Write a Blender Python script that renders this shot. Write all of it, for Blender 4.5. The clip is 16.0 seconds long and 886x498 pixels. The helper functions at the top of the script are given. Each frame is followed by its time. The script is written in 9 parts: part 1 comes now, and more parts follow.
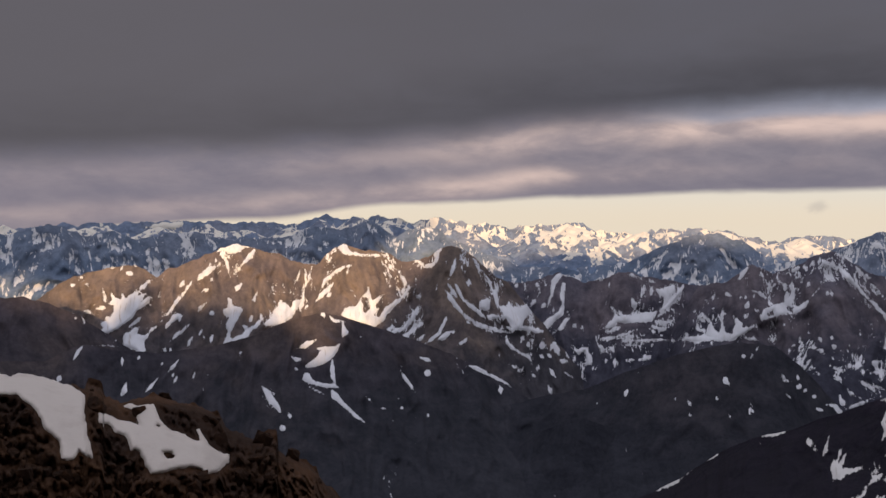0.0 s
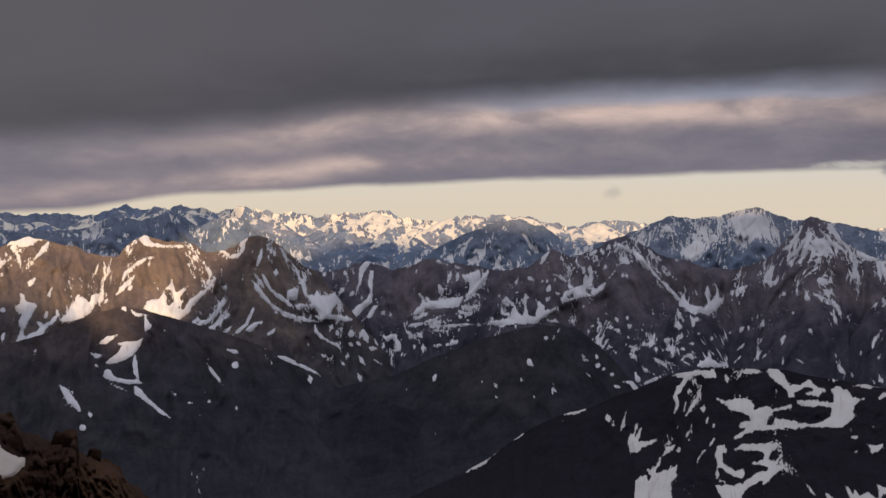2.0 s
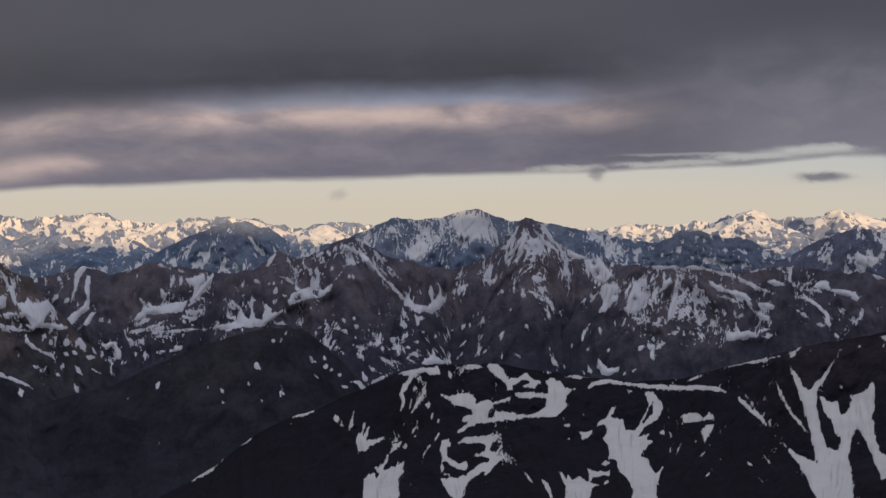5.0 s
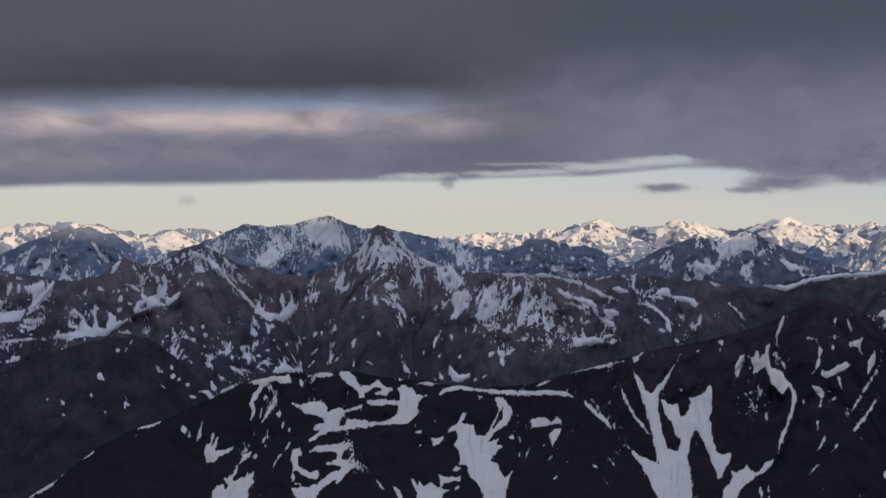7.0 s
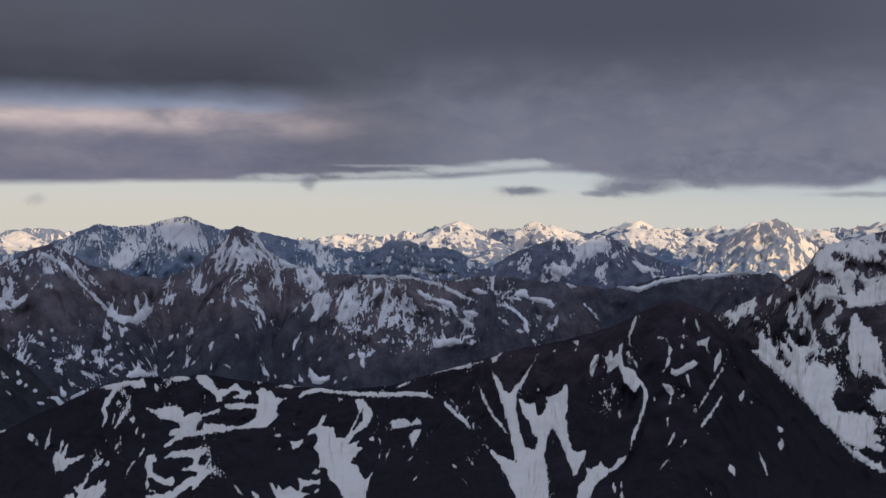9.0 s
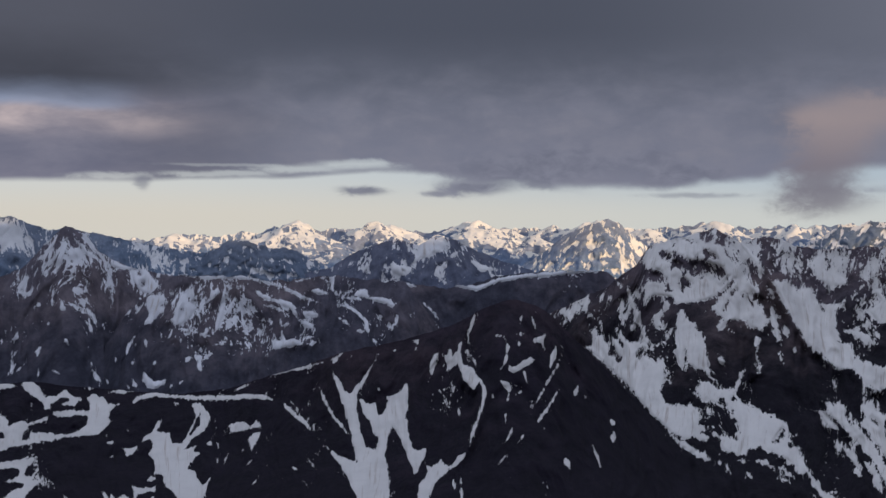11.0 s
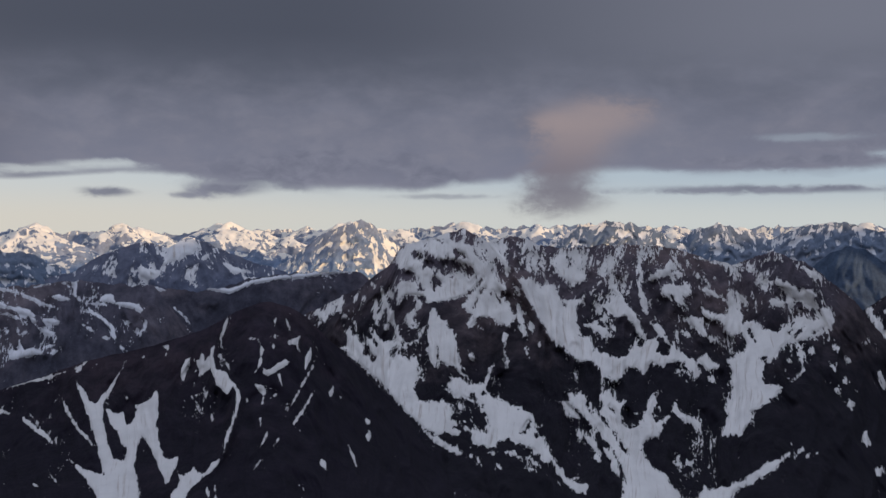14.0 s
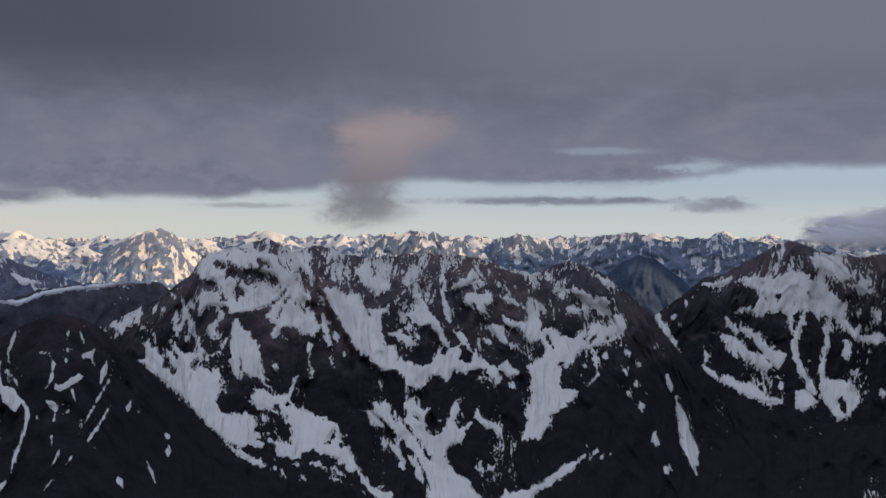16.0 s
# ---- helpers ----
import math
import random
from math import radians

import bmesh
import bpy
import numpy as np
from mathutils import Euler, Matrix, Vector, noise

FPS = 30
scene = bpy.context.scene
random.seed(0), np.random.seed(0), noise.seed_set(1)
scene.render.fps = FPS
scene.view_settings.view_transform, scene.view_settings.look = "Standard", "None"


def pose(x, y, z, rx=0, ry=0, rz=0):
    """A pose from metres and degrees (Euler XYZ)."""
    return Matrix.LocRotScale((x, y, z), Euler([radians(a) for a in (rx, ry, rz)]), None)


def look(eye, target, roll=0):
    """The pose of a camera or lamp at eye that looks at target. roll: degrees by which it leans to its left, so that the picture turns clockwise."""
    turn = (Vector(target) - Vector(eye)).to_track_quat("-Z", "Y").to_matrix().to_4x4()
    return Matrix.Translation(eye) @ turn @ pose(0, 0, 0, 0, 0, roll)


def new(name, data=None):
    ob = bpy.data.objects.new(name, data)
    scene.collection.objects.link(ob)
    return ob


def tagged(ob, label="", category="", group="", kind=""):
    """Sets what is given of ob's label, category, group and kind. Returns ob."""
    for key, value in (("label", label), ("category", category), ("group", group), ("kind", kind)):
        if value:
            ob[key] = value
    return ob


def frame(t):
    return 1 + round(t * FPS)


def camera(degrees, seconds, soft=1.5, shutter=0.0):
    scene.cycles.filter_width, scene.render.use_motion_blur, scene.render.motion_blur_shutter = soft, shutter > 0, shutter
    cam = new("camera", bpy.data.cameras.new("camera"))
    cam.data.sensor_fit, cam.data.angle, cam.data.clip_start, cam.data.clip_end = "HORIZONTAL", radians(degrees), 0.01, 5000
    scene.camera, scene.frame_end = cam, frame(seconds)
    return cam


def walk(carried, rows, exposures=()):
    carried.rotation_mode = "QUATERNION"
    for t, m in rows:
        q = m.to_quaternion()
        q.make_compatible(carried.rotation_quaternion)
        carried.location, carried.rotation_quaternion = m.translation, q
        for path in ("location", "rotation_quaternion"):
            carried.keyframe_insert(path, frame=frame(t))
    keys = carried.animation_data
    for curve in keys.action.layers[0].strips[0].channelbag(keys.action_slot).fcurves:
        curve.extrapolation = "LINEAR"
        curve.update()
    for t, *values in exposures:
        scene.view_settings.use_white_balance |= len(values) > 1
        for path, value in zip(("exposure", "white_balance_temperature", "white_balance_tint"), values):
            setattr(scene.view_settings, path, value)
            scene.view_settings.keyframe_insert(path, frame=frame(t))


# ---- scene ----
# The lookout is a summit; everything is laid out by bearing (degrees, clockwise from the first view) and
# dip (degrees above or below eye level), as a surveyor would note it from the summit, and by distance in metres.
EYE = 520.0
cam = camera(44.00, 16.0, soft=1.5)
ROWS = [
    (0.0, -0.000, -1.362, -0.276),
    (0.5, -2.124, -1.453, -0.048),
    (1.0, -4.904, -1.620, -0.004),
    (1.5, -7.510, -1.827, 0.137),
    (2.0, -10.055, -1.983, 0.364),
    (2.5, -12.608, -2.182, 0.422),
    (3.0, -14.848, -2.171, 0.523),
    (3.5, -17.402, -2.099, 0.449),
    (4.0, -19.840, -2.098, 0.442),
    (6.5, -30.107, -1.707, 0.252),
    (7.0, -31.971, -1.646, 0.041),
    (7.5, -34.045, -1.595, -0.147),
    (8.0, -35.618, -1.504, -0.188),
    (8.5, -37.450, -1.472, -0.206),
    (9.0, -39.233, -1.541, -0.330),
    (11.5, -49.612, -1.477, -0.154),
    (12.0, -51.472, -1.477, 0.031),
    (12.5, -53.417, -1.402, -0.031),
    (13.0, -55.841, -1.302, -0.363),
    (13.5, -57.892, -1.351, -0.302),
    (14.0, -60.402, -1.392, -0.062),
    (14.5, -63.348, -1.192, 0.037),
    (15.0, -65.572, -0.949, 0.027),
    (15.5, -67.705, -0.831, -0.064),
    (16.0, -70.569, -0.871, -0.271),
]
walk(cam, [(t, pose(0, 0, EYE, 90 + pitch, roll, yaw)) for t, yaw, pitch, roll in ROWS],
     exposures=[(0.0, 0.3, 7150, 15), (2.0, 0.12, 7150, 15), (4.2, -0.05, 7150, 15), (6.3, 0.0, 6250, 12), (16.0, 0.1, 6250, 12)])

# ---- light ----
SUN_BEARING, SUN_HEIGHT = 185.0, 10.0
sun = new("sun", bpy.data.lights.new("sun", "SUN"))
sun.data.energy, sun.data.angle, sun.data.color = 3.8, radians(1.0), (1.0, 0.73, 0.46)
sb, sh = radians(SUN_BEARING), radians(SUN_HEIGHT)
SUN_WAY = Vector((math.sin(sb) * math.cos(sh), math.cos(sb) * math.cos(sh), math.sin(sh)))
sun.matrix_world = look(SUN_WAY * 3000, (0, 0, 0))


class Nodes:
    """Short hand for a node tree."""

    def __init__(self, tree):
        self.tree = tree
        tree.nodes.clear()

    def add(self, kind, **values):
        node = self.tree.nodes.new(kind)
        for key, value in values.items():
            if key == "operation":
                node.operation = value
            elif key == "use_clamp":
                node.use_clamp = value
            elif key == "interpolation_type":
                node.interpolation_type = value
            elif key == "clamp":
                node.clamp = value
            elif key == "data_type":
                node.data_type = value
            elif key == "blend_type":
                node.blend_type = value
            elif key == "sky_type":
                node.sky_type = value
            elif key == "sun_disc":
                node.sun_disc = value
            elif key == "attribute_name":
                node.attribute_name = value
        return node

    def link(self, a, b):
        self.tree.links.new(a, b)

    def put(self, socket, value):
        if isinstance(value, bpy.types.NodeSocket):
            self.link(value, socket)
        elif value is not None:
            socket.default_value = value

    def math(self, operation, a, b=0.0, c=0.0, clamp=False):
        node = self.add("ShaderNodeMath", operation=operation, use_clamp=clamp)
        for i, v in enumerate((a, b, c)):
            self.put(node.inputs[i], v)
        return node.outputs[0]

    def ramp(self, value, low, high, out_low=0.0, out_high=1.0, smooth=True):
        node = self.add("ShaderNodeMapRange", interpolation_type="SMOOTHSTEP" if smooth else "LINEAR", clamp=True)
        for i, v in enumerate((value, low, high, out_low, out_high)):
            self.put(node.inputs[i], v)
        return node.outputs[0]

    def mix(self, fac, a, b):
        node = self.add("ShaderNodeMix", data_type="RGBA")
        self.put(node.inputs[0], fac)
        for i, v in ((6, a), (7, b)):
            self.put(node.inputs[i], (*v, 1) if isinstance(v, tuple) and len(v) == 3 else v)
        return node.outputs[2]

    def noise(self, vector, scale, detail=4.0, rough=0.55, distortion=0.0):
        node = self.add("ShaderNodeTexNoise")
        self.put(node.inputs["Vector"], vector)
        for name, v in (("Scale", scale), ("Detail", detail), ("Roughness", rough), ("Distortion", distortion)):
            node.inputs[name].default_value = v
        return node.outputs["Fac"]

    def xyz(self, x, y, z):
        node = self.add("ShaderNodeCombineXYZ")
        for i, v in enumerate((x, y, z)):
            self.put(node.inputs[i], v)
        return node.outputs[0]


def build_sky():
    """An evening sky: a clear pale strip over the horizon, a lit cloud layer above it, and a dark overcast deck."""
    world = bpy.data.worlds.new("world")
    scene.world = world
    world.use_nodes = True
    n = Nodes(world.node_tree)
    out, back = n.add("ShaderNodeOutputWorld"), n.add("ShaderNodeBackground")
    n.link(back.outputs[0], out.inputs[0])
    way = n.add("ShaderNodeTexCoord").outputs["Generated"]
    sep = n.add("ShaderNodeSeparateXYZ")
    n.link(way, sep.inputs[0])
    x, y, z = sep.outputs
    deg = 180 / math.pi
    az = n.math("MULTIPLY", n.math("ARCTAN2", x, y), deg)
    el = n.math("MULTIPLY", n.math("ARCSINE", z), deg)

    def along(points, low, high):
        """A height that changes with the bearing: (bearing, height) pairs."""
        ramp = n.add("ShaderNodeValToRGB")
        ramp.color_ramp.interpolation = "EASE"
        stops = ramp.color_ramp.elements
        for k, (a, v) in enumerate(points):
            stop = stops[k] if k < 2 else stops.new((a + 60) / 200)
            stop.position = (a + 60) / 200
            g = (v - low) / (high - low)
            stop.color = (g, g, g, 1)
        n.put(ramp.inputs[0], n.math("MULTIPLY_ADD", az, 1 / 200, 0.3))
        return n.math("MULTIPLY_ADD", ramp.outputs[0], high - low, low)

    def puff(a, e, wide, tall, bend):
        """A soft blob round a bearing and a height."""
        da = n.math("DIVIDE", n.math("ADD", n.math("SUBTRACT", az, a), n.math("MULTIPLY", bend, wide)), wide)
        de = n.math("DIVIDE", n.math("ADD", n.math("SUBTRACT", el, e), n.math("MULTIPLY", bend, tall)), tall)
        d = n.math("ADD", n.math("MULTIPLY", da, da), n.math("MULTIPLY", de, de))
        return n.math("EXPONENT", n.math("MULTIPLY", d, -1.0))

    coord = n.xyz(n.math("MULTIPLY", az, 0.075), n.math("MULTIPLY", el, 0.21), 0.4)
    big = n.math("SUBTRACT", n.noise(coord, 1.3, 3.0), 0.5)
    soft = n.math("SUBTRACT", n.noise(coord, 3.2, 5.0, 0.55, 0.4), 0.5)
    fine = n.math("SUBTRACT", n.noise(coord, 8.0, 4.0, 0.6, 0.3), 0.5)
    lump = n.math("SUBTRACT", n.noise(n.xyz(n.math("MULTIPLY", az, 0.3), n.math("MULTIPLY", el, 0.55), 2.0), 1.0, 5.0, 0.55, 0.3), 0.5)
    edge = n.math("ADD", n.math("MULTIPLY", soft, 1.2), n.math("MULTIPLY", big, 1.0))
    # clear strip
    sky = n.add("ShaderNodeTexSky", sky_type="NISHITA", sun_disc=False)
    sky.sun_elevation, sky.sun_rotation = radians(SUN_HEIGHT), radians(SUN_BEARING)
    scaled = n.add("ShaderNodeVectorMath", operation="SCALE")
    n.link(sky.outputs[0], scaled.inputs[0])
    scaled.inputs["Scale"].default_value = 0.07
    warm = n.mix(n.ramp(az, 30.0, 80.0), (0.66, 0.62, 0.53), (0.58, 0.61, 0.58))
    cool = n.mix(n.ramp(az, 20.0, 80.0), (0.60, 0.62, 0.60), (0.41, 0.49, 0.55))
    clear = n.mix(n.ramp(el, 0.0, 2.6), warm, cool)
    clear = n.mix(0.1, clear, scaled.outputs[0])
    # lit layer with its underside, and cloud hanging from it
    low = along([(-60, -1.5), (-22, -0.6), (-10, 0.0), (-2, 0.9), (6, 1.25), (16.2, 1.61), (27.3, 1.84), (39.0, 2.13), (44.8, 2.50), (50.5, 2.20), (55.0, 1.85), (58.5, 1.75), (62.6, 2.1), (68.5, 2.80), (74.0, 2.45), (79.6, 2.5), (83.1, 2.85), (87.1, 3.4), (130, 4.0)], -2, 6)
    under = n.math("ADD", n.math("SUBTRACT", el, low), n.math("MULTIPLY", edge, 0.25))
    lump2 = n.math("SUBTRACT", n.noise(n.xyz(n.math("MULTIPLY", az, 0.9), n.math("MULTIPLY", el, 1.6), 5.0), 1.0, 5.0, 0.6, 0.5), 0.5)
    billow = n.math("ADD", n.math("MULTIPLY", lump, 1.1), n.math("MULTIPLY", lump2, 0.7))
    under = n.math("ADD", under, n.math("MULTIPLY", billow, n.ramp(az, 38.0, 50.0, 0.0, 0.3)))
    layer = n.ramp(under, n.ramp(az, 36.0, 60.0, -0.12, -0.3), n.ramp(az, 36.0, 60.0, 0.3, 0.45))
    top = along([(-60, 1.7), (-22, 2.9), (-12, 3.45), (-5, 3.9), (0, 4.5), (6, 5.2), (12, 5.5), (20, 5.75), (30, 5.8), (36, 5.7), (45, 5.5), (60, 5.2), (100, 6.2)], 0, 10)
    depth = n.math("SUBTRACT", el, top)
    # two bands of lit cloud under the deck
    high_band = n.math("EXPONENT", n.math("MULTIPLY", n.math("POWER", n.math("DIVIDE", n.math("ADD", depth, 0.75), 0.75), 2.0), -1.0))
    low_band = n.math("EXPONENT", n.math("MULTIPLY", n.math("POWER", n.math("DIVIDE", n.math("ADD", depth, 2.7), 0.55), 2.0), -1.0))
    bright = n.math("ADD", n.math("MULTIPLY", high_band, along([(-60, 0.0), (-12, 0.12), (-3, 0.25), (4, 0.7), (14, 0.95), (26, 0.9), (32, 0.75), (36, 0.12), (50, 0.0)], 0, 1)),
                    n.math("MULTIPLY", low_band, along([(-60, 0.1), (-15, 0.3), (-6, 0.55), (0, 0.75), (5, 0.8), (10, 0.3), (16, 0.15), (26, 0.0)], 0, 1)))
    patchy = n.ramp(n.math("ADD", n.math("MULTIPLY", n.math("SUBTRACT", n.noise(coord, 2.4, 4.0, 0.5, 0.5), 0.5), 2.2), n.math("MULTIPLY", fine, 0.5)), -0.4, 0.42, 0.28, 1.0)
    glow = n.math("MULTIPLY", bright, patchy)
    body = n.mix(n.ramp(el, 0.0, 4.0), (0.157, 0.155, 0.207), (0.138, 0.142, 0.191))
    body = n.mix(n.ramp(n.math("ADD", soft, n.math("MULTIPLY", fine, 0.5)), -0.3, 0.4), body, (0.200, 0.195, 0.240))
    lit = n.mix(glow, body, (0.585, 0.480, 0.455))
    rim = n.math("MULTIPLY", n.ramp(n.math("ADD", depth, n.math("MULTIPLY", soft, 0.8)), -0.55, 0.05), along([(-60, 0.0), (8, 0.0), (14, 0.5), (24, 0.8), (30, 0.55), (33, 0.0), (100, 0.0)], 0, 1))
    lit = n.mix(n.math("MULTIPLY", rim, 0.8), lit, (0.342, 0.420, 0.578))
    col = n.mix(layer, clear, lit)
    # dark deck
    dk = n.math("ADD", depth, n.math("ADD", n.math("MULTIPLY", edge, 0.8), n.math("MULTIPLY", lump, 0.25)))
    deck = n.ramp(dk, -0.7, 1.3)
    east_deck = n.ramp(az, 28.0, 42.0)
    gloom = n.ramp(dk, -0.5, 4.5)
    dark = n.mix(gloom, (0.042, 0.045, 0.058), (0.086, 0.090, 0.112))
    dark = n.mix(n.ramp(n.math("ADD", big, n.math("MULTIPLY", soft, 0.7)), -0.2, 0.3), dark, n.mix(gloom, (0.058, 0.062, 0.080), (0.088, 0.093, 0.118)))
    dark = n.mix(n.ramp(az, 14.0, -14.0, 0.0, 0.5), dark, (0.100, 0.099, 0.116))
    veil = n.mix(n.ramp(el, 1.5, 8.5), (0.185, 0.192, 0.245), (0.105, 0.115, 0.148))
    veil = n.mix(n.ramp(n.math("ADD", lump, soft), -0.4, 0.7), veil, (0.166, 0.175, 0.223))
    veil = n.mix(n.ramp(el, 5.5, 10.0), veil, n.mix(n.ramp(az, 52.0, 82.0), (0.072, 0.080, 0.105), (0.158, 0.166, 0.203)))
    veil = n.mix(n.math("MULTIPLY", n.ramp(n.math("ADD", lump, n.math("MULTIPLY", lump2, 0.4)), -0.25, 0.6), n.ramp(el, 9.0, 4.0)), veil, (0.22, 0.215, 0.25))
    dark = n.mix(east_deck, dark, veil)
    deck = n.math("MAXIMUM", deck, n.math("MULTIPLY", east_deck, layer))
    col = n.mix(deck, col, dark)
    # slits of clear sky under the layer, and lumps and flat streaks of cloud below it
    wander = n.math("ADD", n.math("MULTIPLY", lump, 1.6), n.math("ADD", n.math("MULTIPLY", lump2, 1.3), n.math("MULTIPLY", soft, 0.8)))
    for a, e, wide, tall, amount in ((30.8, 2.16, 2.06, 0.21, 0.8), (36.1, 2.33, 3.24, 0.18, 0.8), (39.9, 2.60, 2.95, 0.24, 0.9), (43.1, 2.94, 2.06, 0.24, 0.8), (36.1, 2.77, 3.83, 0.09, 0.35), (42.9, 2.79, 2.65, 0.21, 0.7), (71.4, 2.29, 2.65, 0.29, 0.9), (76.3, 2.36, 3.83, 0.32, 0.95), (80.4, 2.54, 2.06, 0.24, 0.8), (78.5, 4.21, 2.80, 0.24, 0.4), (83.6, 3.46, 1.77, 0.41, 0.9), (84.4, 2.48, 2.06, 0.65, 0.95), (64.7, 2.23, 0.74, 0.41, 0.7), (60.9, 1.93, 0.41, 0.29, 0.7)):
        col = n.mix(n.math("MULTIPLY", n.ramp(puff(a, e, wide, tall, wander), 0.12, 0.95), 0.75 * amount), col, clear)
    murk = n.mix(n.ramp(n.math("ADD", lump, lump2), -0.3, 0.3), (0.142, 0.148, 0.190), (0.205, 0.210, 0.258))
    for a, e, wide, tall, amount in ((51.3, 2.60, 3.54, 0.88, 0.95), (49.1, 1.76, 2.06, 0.47, 0.95), (47.4, 1.40, 0.88, 0.18, 0.8), (52.7, 1.89, 1.18, 0.41, 0.8), (54.0, 2.99, 2.36, 1.18, 0.7), (43.1, 1.49, 1.42, 0.27, 0.9), (32.2, 1.81, 0.41, 0.41, 0.6), (18.9, 0.91, 0.47, 0.27, 0.25), (59.1, 2.23, 1.47, 0.53, 0.9), (61.2, 2.43, 1.18, 0.47, 0.8), (57.9, 2.95, 2.65, 0.77, 0.7), (60.6, 1.35, 2.65, 0.15, 0.5), (76.8, 3.10, 5.90, 0.27, 0.8), (76.8, 1.67, 7.08, 0.24, 0.9), (84.4, 1.38, 1.77, 0.41, 0.7), (81.7, 3.69, 2.65, 0.21, 0.8)):
        col = n.mix(n.math("MULTIPLY", n.ramp(puff(a, e, wide, tall, wander), 0.08, 0.95), amount), col, murk)
    # the tower of cloud that still catches the sun, with its dark foot
    wisp = n.math("SUBTRACT", n.noise(n.xyz(n.math("MULTIPLY", az, 2.2), n.math("MULTIPLY", el, 2.8), 9.0), 1.0, 5.0, 0.62, 0.4), 0.5)
    bend = n.math("ADD", n.math("MULTIPLY", lump, 0.7), n.math("ADD", n.math("MULTIPLY", lump2, 0.9), n.math("MULTIPLY", wisp, 0.35)))
    shaft = n.mix(n.ramp(el, 1.64, 5.43), (0.165, 0.152, 0.180), (0.300, 0.247, 0.245))
    for a, e, wide, tall in ((66.6, 1.2, 2.3, 0.9), (66.4, 2.2, 2.0, 1.1), (66.9, 3.2, 2.0, 1.2), (67.3, 4.3, 2.4, 1.2), (68.4, 5.4, 3.0, 1.1), (66.0, 5.0, 1.5, 0.8)):
        col = n.mix(n.math("MULTIPLY", n.ramp(puff(a, e, wide, tall, bend), 0.08, 1.0), 0.8), col, shaft)
    # overhead the overcast thins and is brighter
    col = n.mix(n.ramp(el, 14.0, 45.0), col, (0.52, 0.57, 0.71))
    col = n.mix(n.ramp(el, -1.0, -12.0), col, (0.12, 0.12, 0.14))
    n.put(back.inputs[0], col)
    back.inputs[1].default_value = 1.0


build_sky()


# ---- materials ----
def material(name):
    mat = bpy.data.materials.new(name)
    mat.use_nodes = True
    n = Nodes(mat.node_tree)
    out, bsdf = n.add("ShaderNodeOutputMaterial"), n.add("ShaderNodeBsdfPrincipled")
    n.link(bsdf.outputs[0], out.inputs[0])
    return mat, n, bsdf


def snow_material(name, clean, dirty, grain=1.0, stony=0.62):
    mat, n, bsdf = material(name)
    at = n.add("ShaderNodeTexCoord").outputs["Object"]
    dirt = n.ramp(n.noise(at, 0.03 * grain, 6.0, 0.65), 0.5, 0.75)
    grey = n.mix(dirt, clean, dirty)
    stones = n.ramp(n.noise(at, 0.045 * grain, 8.0, 0.78), stony, stony + 0.05)
    n.put(bsdf.inputs["Base Color"], n.mix(stones, grey, (0.06, 0.05, 0.06)))
    bsdf.inputs["Roughness"].default_value = 0.7
    bump = n.add("ShaderNodeBump")
    bump.inputs["Strength"].default_value, bump.inputs["Distance"].default_value = 0.5, 2.0 / grain
    n.put(bump.inputs["Height"], n.noise(at, 0.12 * grain, 5.0))
    n.link(bump.outputs[0], bsdf.inputs["Normal"])
    return mat


